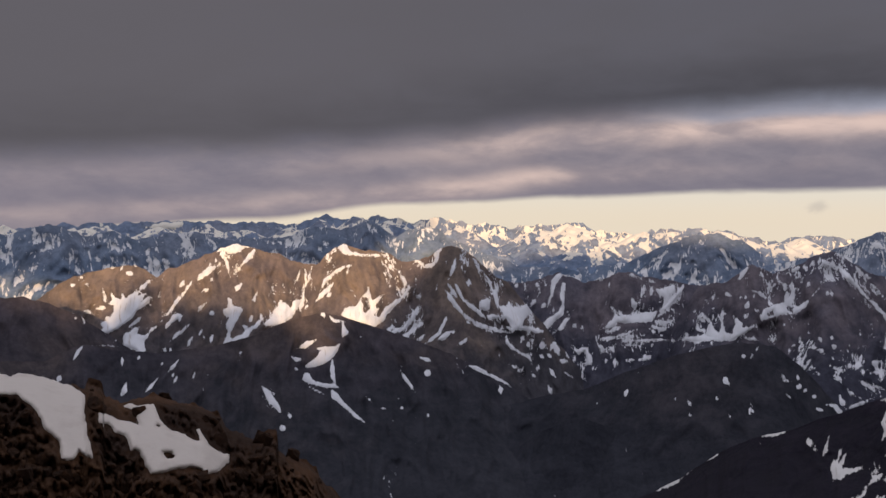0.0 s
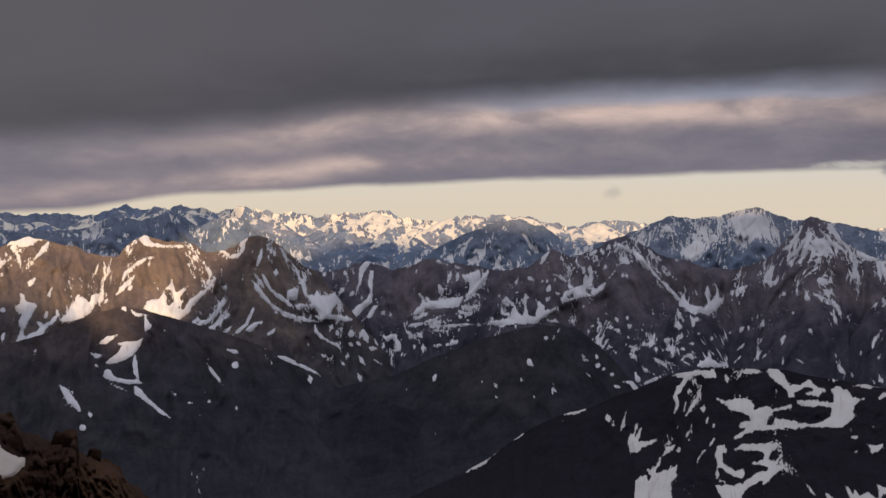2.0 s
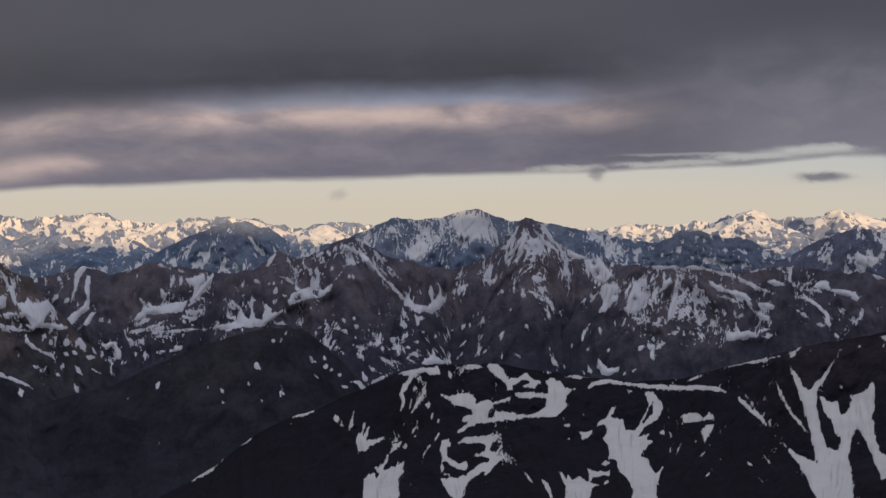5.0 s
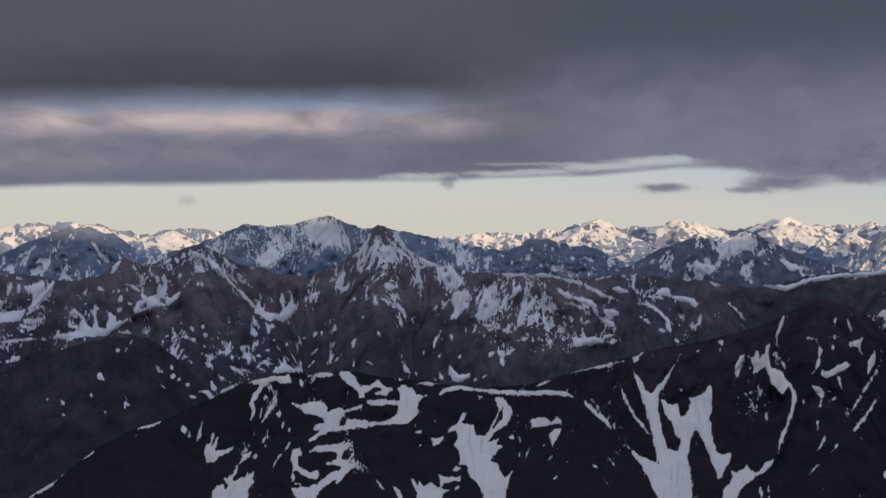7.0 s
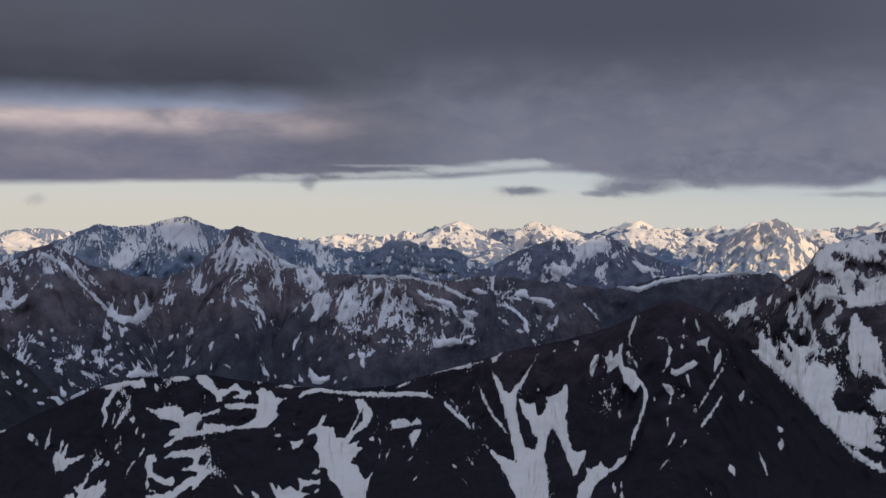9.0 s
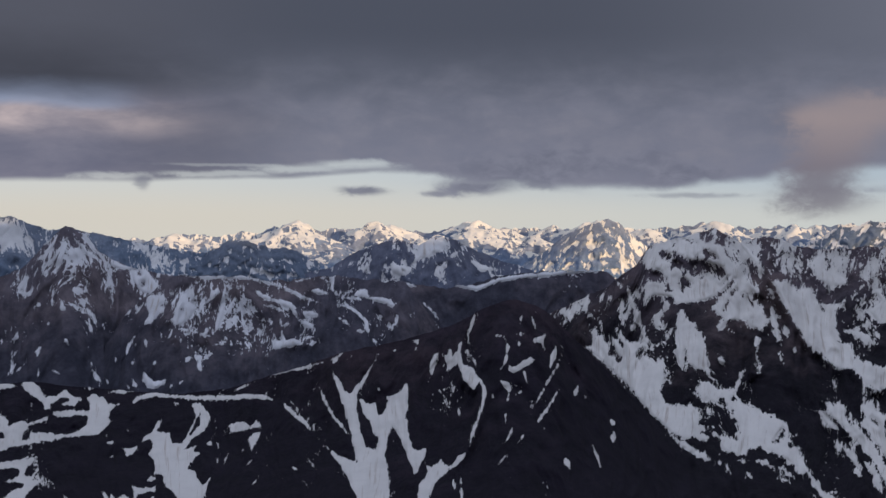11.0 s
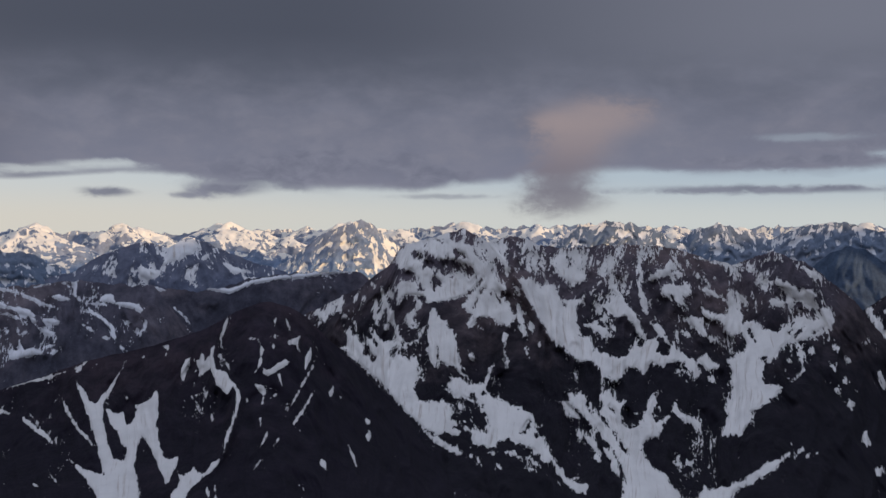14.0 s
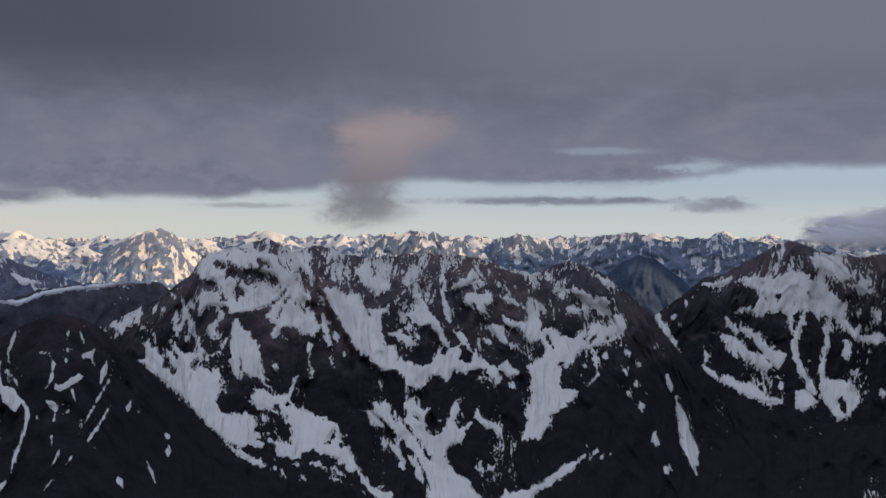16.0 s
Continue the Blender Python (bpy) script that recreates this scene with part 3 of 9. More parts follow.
def ground_sheet():
    mat, n, bsdf = material("valley_tundra")
    at = n.add("ShaderNodeTexCoord").outputs["Object"]
    n.put(bsdf.inputs["Base Color"], n.mix(n.ramp(n.noise(at, 0.01, 8.0), 0.35, 0.65), (0.03, 0.03, 0.022), (0.055, 0.05, 0.03)))
    bsdf.inputs["Roughness"].default_value = 0.95
    r = np.concatenate([[1.0], np.linspace(60, 4950, 60)])[:, None]
    a = np.radians(np.arange(0, 361, 2.0))[None, :]
    x, y = r * np.sin(a), r * np.cos(a)
    z = 12 * layers(x / 300, y / 300, 4, 0.5, 3)
    mesh = grid_mesh("ground", np.stack([x, y, z], -1))
    mesh.materials.append(mat)
    tagged(new("ground", mesh), "dark tundra valley floor below the mountains", "ground", kind="structure")


ground_sheet()

# Near-black third colour: the dim valley light is painted into the lower slopes.
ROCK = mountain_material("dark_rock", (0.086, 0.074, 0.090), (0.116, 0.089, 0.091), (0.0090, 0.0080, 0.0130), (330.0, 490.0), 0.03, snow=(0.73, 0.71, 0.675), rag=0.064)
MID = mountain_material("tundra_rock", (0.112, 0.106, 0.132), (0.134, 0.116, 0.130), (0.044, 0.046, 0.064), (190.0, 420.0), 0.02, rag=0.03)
# Third colour again near-black, painted for the dimness low on the dome.
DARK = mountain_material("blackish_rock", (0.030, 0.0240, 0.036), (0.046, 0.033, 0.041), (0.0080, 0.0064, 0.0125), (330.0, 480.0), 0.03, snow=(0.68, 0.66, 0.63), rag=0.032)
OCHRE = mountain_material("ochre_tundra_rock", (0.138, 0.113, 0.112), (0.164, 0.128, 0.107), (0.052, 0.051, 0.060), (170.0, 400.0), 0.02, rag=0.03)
SCREE = mountain_material("brown_rock", (0.022, 0.0105, 0.0058), (0.060, 0.029, 0.0140), (0.025, 0.012, 0.0062), (0.0, 1.0), 2.0)
DARK_SLOPE = mountain_material("dark_slope", (0.038, 0.039, 0.049), (0.047, 0.043, 0.050), (0.023, 0.025, 0.033), (150.0, 370.0), 0.02, rag=0.018)
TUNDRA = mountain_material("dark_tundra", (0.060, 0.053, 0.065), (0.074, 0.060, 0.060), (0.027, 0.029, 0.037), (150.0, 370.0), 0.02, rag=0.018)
# Distance haze is put into the blue of this rock.
HAZED_BLUE = mountain_material("hazed_blue_rock", (0.135, 0.178, 0.245), (0.155, 0.188, 0.245), (0.112, 0.162, 0.235), (250.0, 450.0), 0.02, snow=(0.74, 0.74, 0.74))
# Nearer and darker than above, with less haze in its blue.
DUSK = mountain_material("hazed_dusky_rock", (0.104, 0.120, 0.170), (0.120, 0.130, 0.172), (0.090, 0.108, 0.158), (250.0, 450.0), 0.02, snow=(0.74, 0.74, 0.74))
# Darker copy of the hazed rock: the peak's shade is in its colour.
NAVY = mountain_material("shaded_hazed_rock", (0.046, 0.070, 0.112), (0.050, 0.074, 0.114), (0.045, 0.064, 0.096), (250.0, 450.0), 0.02)
# Blue of the rock stands for haze, cream of the snow for sun.
ICE = mountain_material("hazed_glaciated_rock", (0.155, 0.205, 0.290), (0.200, 0.230, 0.290), (0.125, 0.190, 0.290), (330.0, 420.0), 0.03, snow=(0.83, 0.77, 0.66))


def sun_blocking_ridge():
    """An unseen ridge added behind the lookout to keep the low sun off the near mountains."""
    way = Vector((math.sin(sb), math.cos(sb), 0))
    side = Vector((way.y, -way.x, 0))
    p = np.linspace(-4750, 2600, 380)[None, :]
    s = np.linspace(-1, 1, 41)[:, None]
    # Crest heights are chosen so that sun falls only on certain slopes.
    height = np.interp(p, (-4750, -4700, -4000, -3600, -3350, -3200, -3080, -2680, -2600, -2250, -1830, -1300, -1000, 60, 240, 400, 480, 760, 880, 1000, 1300, 2600), (-EYE, 90, 140, 290, 330, 320, -EYE, -EYE, 550, 585, 650, 770, 780, 770, 540, 360, 320, 320, 350, 400, 430, 430))
    height = height + 240 * layers(p / 85, p * 0 + 0.6, 3, 0.5, 9) * np.exp(-((p - 560) / 380) ** 4)
    z = (EYE + height + 40 * layers(p / 260, p * 0, 3, 0.5, 5)) * (1 - np.abs(s) ** 1.2) + 60 * layers(p / 150, s * 6, 4, 0.5, 6) * (1 - np.abs(s)) * np.abs(s) * 2
    q = 950 + 640 * s + 0 * p
    pts = np.stack([way.x * q + side.x * p, way.y * q + side.y * p, z - 6], -1)
    mesh = grid_mesh("ridge", pts, {"heath": 0 * z, "snowy": 0 * z - 3, "drift": 0 * z - 1, "along": p / 15 + 0 * z, "down": q / 15})
    mesh.materials.append(ROCK)
    tagged(new("ridge", mesh), "unseen rock ridge added behind the lookout to block sun", "mountain", kind="structure")


sun_blocking_ridge()


def sun_blocking_cloud():
    """An unseen bank of cloud added over that ridge to block more sun; low rays pass under it."""
    mat, n, bsdf = material("cloud")
    at = n.add("ShaderNodeTexCoord").outputs["Object"]
    n.put(bsdf.inputs["Base Color"], n.mix(n.noise(at, 0.004, 6.0), (0.72, 0.72, 0.74), (0.85, 0.85, 0.86)))
    bsdf.inputs["Roughness"].default_value = 1.0
    way = Vector((math.sin(sb), math.cos(sb), 0))
    side = Vector((way.y, -way.x, 0))
    a = np.radians(np.arange(0, 361, 3.0))[None, :]
    p = np.linspace(-1, 1, 90)[:, None]
    round_ = np.sqrt(np.clip(1 - p ** 2, 0, 1)) ** 0.6 * (1 + 0.35 * layers(p * 9, np.sin(a) * 1.5, 4, 0.55, 401) + 0.15 * layers(p * 20, np.cos(a) * 3, 3, 0.55, 402))
    q, up = 1250 + 260 * np.cos(a) * round_, EYE + 1005 + 430 * np.sin(a) * round_
    along = 1500 + 1050 * p + 0 * a
    mesh = grid_mesh("sun_blocking_cloud", np.stack([way.x * q + side.x * along, way.y * q + side.y * along, up], -1))
    mesh.materials.append(mat)
    tagged(new("sun_blocking_cloud", mesh), "unseen grey cloud bank added behind the lookout to block sun", "cloud", kind="structure")


sun_blocking_cloud()

CREST_FAR = [(-22.0, -0.38), (-20.5, -0.24), (-17.2, -0.00), (-14.0, 0.04), (-11.2, 0.06), (-9.2, 0.04), (-7.5, -0.04), (-6.2, 0.46), (-5.1, 0.24), (-2.8, 0.39), (-1.6, 0.08), (0.0, 0.38), (1.4, 0.09), (3.6, -0.19), (5.2, 0.02), (6.9, 0.12), (7.8, -0.26), (9.5, -0.51), (11.8, -0.18), (14.1, -0.19), (15.4, -0.50), (16.5, -0.75), (17.9, -0.60), (18.4, -0.48)]
CREST_FAR += [(19.7, -0.55), (20.8, -0.77), (26.7, -0.80), (31.2, -0.80), (32.8, -0.69), (33.8, -0.48), (34.5, -0.42), (36.1, -0.48), (36.7, -0.34), (37.7, -0.30), (38.5, -0.19), (39.5, 0.11), (40.6, -0.23), (42.1, -0.05), (45.6, -0.17), (47.0, -0.28), (48.6, 0.19), (49.9, -0.06), (53.3, -0.04), (54.7, -0.17), (56.3, 0.12), (57.4, -0.08), (57.6, -0.07), (59.1, 0.05)]
CREST_FAR += [(60.8, 0.20), (62.2, 0.06), (65.7, 0.11), (67.5, 0.27), (70.7, 0.22), (74.0, 0.00), (76.9, 0.13), (80.1, 0.23), (82.9, 0.13), (86.6, 0.09), (92.6, 0.09)]
CREST_BLUEW = [(-25.7, -1.05), (-22.0, -0.68), (-21.0, -0.54), (-19.8, -0.13), (-19.2, -0.32), (-18.1, -0.79), (-16.8, -0.42), (-15.7, -0.93), (-13.5, -0.50), (-12.3, -0.61), (-11.2, -0.93), (-8.3, -0.77), (-6.6, -0.18), (-5.4, -0.41), (-3.7, 0.07), (-2.5, -0.75), (-1.3, -0.16), (-0.4, -0.30), (0.5, -0.85), (2.2, -1.6), (4.3, -2.3), (6.4, -2.23), (8.1, -2.16), (9.5, -2.03)]
CREST_BLUEW += [(11.0, -1.26), (12.7, -0.61), (14.1, -0.48), (15.2, -0.79), (16.3, -1.49)]
CREST_BLUEP = [(13.9, -2.37), (16.0, -2.17), (18.8, -1.56), (20.8, -0.77), (21.8, -0.33), (22.8, -0.45), (24.2, -0.37), (25.1, -0.08), (26.0, 0.16), (26.8, -0.28), (27.7, -0.52), (29.2, -0.58), (31.3, -1.03), (32.4, -1.26), (34.2, -1.62), (36.0, -1.79), (37.4, -2.05), (38.6, -2.20), (40.1, -2.42), (41.8, -2.47), (42.9, -1.74), (44.1, -1.30), (45.2, -1.01), (46.3, -1.29)]
CREST_BLUEP += [(47.1, -0.86), (48.2, -1.00), (49.3, -1.56), (50.7, -2.10), (52.2, -2.58), (52.7, -3.00), (53.9, -3.14)]
CREST_MID = [(-25.7, -2.92), (-22.0, -3.80), (-20.7, -4.10), (-19.7, -3.35), (-18.6, -2.75), (-17.0, -2.37), (-15.7, -2.15), (-14.6, -2.79), (-14.0, -2.39), (-12.6, -1.94), (-11.8, -1.51), (-10.9, -1.13), (-9.8, -1.36), (-8.6, -1.65), (-7.5, -2.09), (-6.6, -2.24), (-5.7, -1.35), (-5.1, -1.12), (-4.2, -1.41), (-2.8, -1.64), (-1.9, -2.08), (-0.7, -1.78), (0.2, -1.18), (1.1, -1.36)]
CREST_MID += [(2.0, -2.06), (2.8, -2.79), (3.4, -3.08), (4.6, -3.07), (5.9, -2.56), (7.5, -3.04), (8.4, -2.80), (9.5, -2.49), (10.7, -2.71), (12.1, -2.98), (13.2, -3.10), (14.6, -2.93), (15.7, -2.00), (16.8, -2.47), (17.9, -2.03), (18.9, -1.45), (19.7, -1.30), (20.5, -1.84), (21.1, -2.24), (22.3, -2.57), (23.3, -2.87), (24.3, -3.02), (25.2, -2.99), (26.1, -2.70)]
CREST_MID += [(26.9, -2.12), (27.5, -1.43), (28.6, -0.39), (29.5, -0.73), (30.2, -1.69), (31.5, -2.42), (33.8, -2.86), (36.8, -2.94), (39.4, -3.19), (41.2, -2.94), (42.1, -2.88), (43.5, -3.10), (45.6, -3.23), (47.3, -3.55), (48.8, -3.41), (50.5, -2.92), (52.2, -2.69), (54.4, -2.57), (56.1, -2.62), (56.8, -3.14), (56.9, -2.80), (57.9, -3.00), (58.6, -3.71)]
CREST_SPURJ = [(-25.7, -6.89), (-22.0, -6.80), (-20.0, -6.88), (-18.6, -6.24), (-18.1, -6.14), (-16.8, -6.43), (-14.6, -6.63), (-12.9, -6.47), (-11.8, -6.32), (-10.3, -6.00), (-8.9, -5.44), (-7.7, -5.01), (-6.3, -4.67), (-5.1, -4.94), (-3.9, -5.32), (-2.5, -5.76), (-1.0, -6.28), (0.5, -6.86), (2.0, -7.50), (3.5, -8.35), (4.9, -9.34), (6.4, -10.60), (8.2, -12.53), (9.4, -13.89)]
CREST_DOME = [(4.9, -16.10), (11.1, -13.52), (12.4, -12.78), (14.3, -11.42), (16.0, -10.61), (17.6, -10.22), (19.0, -9.57), (20.7, -8.92), (21.9, -8.38), (23.6, -8.05), (25.4, -8.03), (27.1, -7.97), (28.9, -8.30), (30.7, -8.49), (32.4, -8.73), (34.2, -8.87), (36.6, -8.64), (38.6, -8.04), (40.4, -7.57), (41.8, -7.05), (43.5, -6.64), (45.2, -6.32), (46.9, -5.85), (48.3, -5.38)]
CREST_DOME += [(49.6, -4.65), (50.7, -4.20), (51.4, -4.09), (52.5, -4.41), (53.3, -4.88), (54.0, -5.65), (54.9, -6.47), (56.0, -7.54), (57.4, -8.98), (59.2, -10.54), (61.0, -11.69), (63.3, -12.41), (66.2, -13.12), (68.4, -13.95), (71.1, -15.63)]
CREST_BIG = [(49.2, -6.66), (50.9, -5.93), (53.6, -4.62), (54.8, -4.03), (56.0, -3.43), (56.8, -2.84), (57.7, -2.10), (58.3, -1.22), (59.2, -0.92), (60.1, -0.71), (60.9, -0.48), (61.5, -0.36), (62.1, -0.62), (62.7, -1.06), (63.5, -0.76), (64.7, -0.82), (65.5, -1.19), (66.4, -1.33), (67.5, -1.32), (68.7, -1.15), (70.5, -1.14), (71.3, -1.13), (72.8, -1.48), (74.0, -1.86)]
CREST_BIG += [(75.2, -2.14), (76.3, -1.69), (77.2, -1.45), (78.1, -1.82), (78.7, -1.96), (79.5, -2.54), (80.1, -3.11), (81.0, -3.83), (81.9, -4.96), (82.7, -5.95), (83.8, -7.06), (85.2, -7.85), (86.9, -8.62), (88.8, -9.07), (90.9, -9.22), (92.7, -9.16), (95.9, -9.13)]
CREST_EAST = [(77.0, -6.66), (80.4, -4.85), (82.1, -3.81), (83.0, -3.07), (83.8, -2.34), (84.9, -2.04), (86.3, -1.31), (87.4, -0.59), (88.2, -0.30), (89.2, -0.71), (90.3, -0.98), (91.6, -1.10), (92.6, -0.95), (94.6, -0.66), (97.0, -1.43)]
CREST_PYR = [(77.5, -3.44), (79.0, -2.25), (79.8, -1.52), (80.7, -1.13), (81.5, -1.35), (82.7, -2.21), (84.1, -3.34)]
CREST_MORAINE = [(-2.4, -16.33), (0.2, -14.16), (1.4, -13.11), (2.6, -12.45), (4.1, -11.51), (5.2, -10.77), (6.4, -10.17), (7.3, -9.95), (8.8, -10.53), (10.2, -11.61), (12.2, -13.19), (14.5, -15.24)]
CREST_OUTCROP = [(-33.50, -4.22), (-26.90, -6.57), (-23.50, -7.32), (-22.00, -7.39), (-21.00, -7.41), (-19.40, -7.78), (-18.10, -8.33), (-18.00, -7.84), (-17.30, -7.95), (-17.20, -8.65), (-16.40, -9.02), (-15.38, -8.80), (-14.85, -8.69), (-13.53, -9.14), (-12.73, -9.30), (-12.19, -9.49), (-11.51, -9.91), (-11.24, -10.40), (-10.56, -10.79), (-9.73, -11.11), (-9.37, -11.07), (-9.25, -10.72), (-9.03, -10.61), (-8.61, -10.66), (-8.58, -11.08), (-8.55, -11.78), (-7.91, -12.03), (-7.21, -12.26), (-6.58, -12.59), (-6.41, -13.13), (-5.93, -13.57), (-5.50, -13.86), (-5.07, -14.22), (-4.20, -16.31), (-2.40, -20.11)]
SKYLINE = np.array(sorted(CREST_FAR)).T
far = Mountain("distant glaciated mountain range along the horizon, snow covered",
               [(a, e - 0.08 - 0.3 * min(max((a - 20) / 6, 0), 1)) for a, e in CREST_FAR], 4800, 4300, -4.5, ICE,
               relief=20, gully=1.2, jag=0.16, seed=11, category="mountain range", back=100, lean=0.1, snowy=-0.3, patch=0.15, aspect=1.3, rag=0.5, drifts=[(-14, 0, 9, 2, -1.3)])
blue_west = Mountain("hazy blue mountains with snow in the gullies", CREST_BLUEW, 3750, 3350, -5.5, HAZED_BLUE, relief=60, gully=1.4, jag=0.1, seed=21,
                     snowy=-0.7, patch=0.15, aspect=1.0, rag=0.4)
blue_peak = Mountain("hazy blue rocky peak with snowy upper faces", [p for p in CREST_BLUEP if p[0] < 41] + [(43.0, -3.2)], 3550, 3150, -5.5, HAZED_BLUE, relief=60, gully=1.3, jag=0.08, seed=31,
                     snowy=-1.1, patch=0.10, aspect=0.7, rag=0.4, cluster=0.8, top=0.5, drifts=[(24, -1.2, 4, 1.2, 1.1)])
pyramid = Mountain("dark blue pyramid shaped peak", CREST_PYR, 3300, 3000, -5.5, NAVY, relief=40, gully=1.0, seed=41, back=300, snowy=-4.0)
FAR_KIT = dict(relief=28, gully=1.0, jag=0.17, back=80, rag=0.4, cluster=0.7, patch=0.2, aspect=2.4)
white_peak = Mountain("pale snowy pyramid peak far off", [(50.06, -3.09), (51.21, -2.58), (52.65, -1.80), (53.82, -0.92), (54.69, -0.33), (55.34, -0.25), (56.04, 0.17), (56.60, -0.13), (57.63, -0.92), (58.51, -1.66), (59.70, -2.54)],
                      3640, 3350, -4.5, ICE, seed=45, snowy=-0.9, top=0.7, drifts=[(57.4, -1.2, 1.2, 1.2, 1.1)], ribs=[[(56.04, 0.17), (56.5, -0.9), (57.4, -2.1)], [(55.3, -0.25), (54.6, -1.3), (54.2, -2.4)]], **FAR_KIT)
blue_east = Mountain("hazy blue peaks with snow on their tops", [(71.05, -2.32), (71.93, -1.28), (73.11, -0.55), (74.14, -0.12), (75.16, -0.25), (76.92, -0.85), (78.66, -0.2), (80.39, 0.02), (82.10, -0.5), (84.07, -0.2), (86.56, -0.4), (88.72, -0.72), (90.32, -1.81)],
                     3620, 3340, -4.5, HAZED_BLUE, seed=46, snowy=-0.8, top=0.6, **FAR_KIT)
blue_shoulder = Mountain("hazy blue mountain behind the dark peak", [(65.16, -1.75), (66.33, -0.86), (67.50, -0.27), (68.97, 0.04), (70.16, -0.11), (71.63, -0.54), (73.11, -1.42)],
                         3560, 3320, -4.5, HAZED_BLUE, seed=47, snowy=-1.0, top=1.0, **FAR_KIT)
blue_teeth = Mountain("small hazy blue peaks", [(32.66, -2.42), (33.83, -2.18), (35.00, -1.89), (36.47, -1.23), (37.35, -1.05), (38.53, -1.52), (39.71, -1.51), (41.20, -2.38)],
                      3500, 3320, -4.5, HAZED_BLUE, seed=48, snowy=-1.2, top=0.6, **FAR_KIT)


def piece(crest, low, high, fall_low=(), fall_high=()):
    """A stretch of a crest between two bearings, with the lines by which it comes down at its ends."""
    return [*fall_low, *[p for p in crest if low <= p[0] <= high], *fall_high]


class Range:
    """Mountains that stand one behind the other; a snowfield is laid on the one that is in front where it lies."""

    def __init__(self, *mountains):
        self.mountains = mountains

    def front(self, points):
        bearing, dip = np.mean([p[0] for p in points]), np.mean([p[1] for p in points])
        best, near = self.mountains[0], 1e9
        for m in self.mountains:
            col = int(np.searchsorted(m.az, bearing))
            if 0 < col < len(m.az) and m.line[col] > dip - 0.1:
                r = np.interp(dip, m.dip[:, col], m.far[:, col])
                if r < near:
                    best, near = m, r
        return best

    def snow(self, *strokes, rag=1.0):
        self.front([p for stroke in strokes for p in stroke]).snow(*strokes, rag=rag)

    def snowfield(self, outline, rag=1.0):
        self.front(outline).snowfield(outline, rag)

    def rock(self, *stroke):
        self.front(stroke).rock(*stroke)


MID_KIT = dict(step=0.06, tall=0.085, relief=42, jag=0.1, snowy=-2.2, rag=0.15, cluster=1.1, top=0.4, grow=0.018)
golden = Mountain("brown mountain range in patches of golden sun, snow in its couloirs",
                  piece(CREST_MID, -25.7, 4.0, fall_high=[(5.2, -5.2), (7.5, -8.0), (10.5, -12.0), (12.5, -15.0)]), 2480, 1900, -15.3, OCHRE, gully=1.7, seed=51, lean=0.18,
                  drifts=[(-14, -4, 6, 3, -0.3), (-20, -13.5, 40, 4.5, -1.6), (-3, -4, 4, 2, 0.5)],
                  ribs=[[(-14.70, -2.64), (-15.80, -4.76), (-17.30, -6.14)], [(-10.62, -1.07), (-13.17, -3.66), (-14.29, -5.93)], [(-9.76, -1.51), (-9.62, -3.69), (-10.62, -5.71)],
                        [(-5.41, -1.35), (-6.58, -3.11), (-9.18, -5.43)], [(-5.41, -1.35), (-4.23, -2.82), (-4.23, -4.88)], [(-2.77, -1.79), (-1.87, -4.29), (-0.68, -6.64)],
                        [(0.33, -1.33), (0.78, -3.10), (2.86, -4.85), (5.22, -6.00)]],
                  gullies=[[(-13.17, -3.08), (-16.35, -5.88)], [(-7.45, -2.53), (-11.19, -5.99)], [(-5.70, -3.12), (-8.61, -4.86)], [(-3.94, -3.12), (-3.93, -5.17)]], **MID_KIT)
cirques = Mountain("dark brown peaks round two snowy cirques",
                   piece(CREST_MID, 3.4, 13.3, [(-4.0, -15.0), (-1.0, -10.0), (1.5, -5.5)], [(15.0, -5.2), (17.0, -8.0), (20.0, -13.0)]), 2700, 2050, -15.3, MID, gully=1.6, seed=52, lean=0.18,
                   drifts=[(8, -7, 8, 1.3, 0.7), (8, -13.5, 40, 4.5, -1.6), (4, -4.5, 2.5, 1.5, 0.5), (10.5, -4.5, 2.5, 1.5, 0.5)],
                   ribs=[[(6.37, -2.47), (5.94, -4.23), (6.10, -5.98)], [(9.56, -2.43), (8.13, -4.20), (7.71, -5.96)], [(12.69, -2.97), (12.99, -4.69), (12.15, -5.57)]],
                   gullies=[[(3.44, -3.08), (3.75, -5.14)], [(9.85, -3.01), (10.15, -4.75)]], **MID_KIT)
brown_peak = Mountain("brown pyramid shaped peak with snow streaks down its ridges",
                      piece(CREST_MID, 13.2, 23.4, [(7.0, -15.0), (10.0, -9.5), (12.0, -5.0)], [(24.3, -4.2), (25.6, -7.0), (28.5, -13.0)]), 2560, 1950, -15.3, MID, gully=1.6, seed=53, lean=0.22,
                      drifts=[(19, -7.3, 7, 1.2, 0.9), (20, -2.5, 4, 1.2, 0.9), (17, -13.5, 40, 4.0, -1.6), (14.5, -5, 2.5, 1.0, 0.5)],
                      ribs=[[(19.5, -1.35), (19.2, -3.24), (17.9, -5.58)], [(19.7, -1.4), (20.7, -2.81), (21.9, -4.74), (22.9, -6.21)], [(17.5, -2.19), (16.3, -4.39), (16.0, -6.00)], [(15.46, -2.06), (15.75, -3.76), (16.86, -5.01)]],
                      gullies=[[(20.4, -2.3), (22.0, -4.29), (23.3, -5.27)], [(13.53, -3.24), (13.84, -5.52)], [(18.3, -3.0), (17.3, -4.6)]], **MID_KIT)
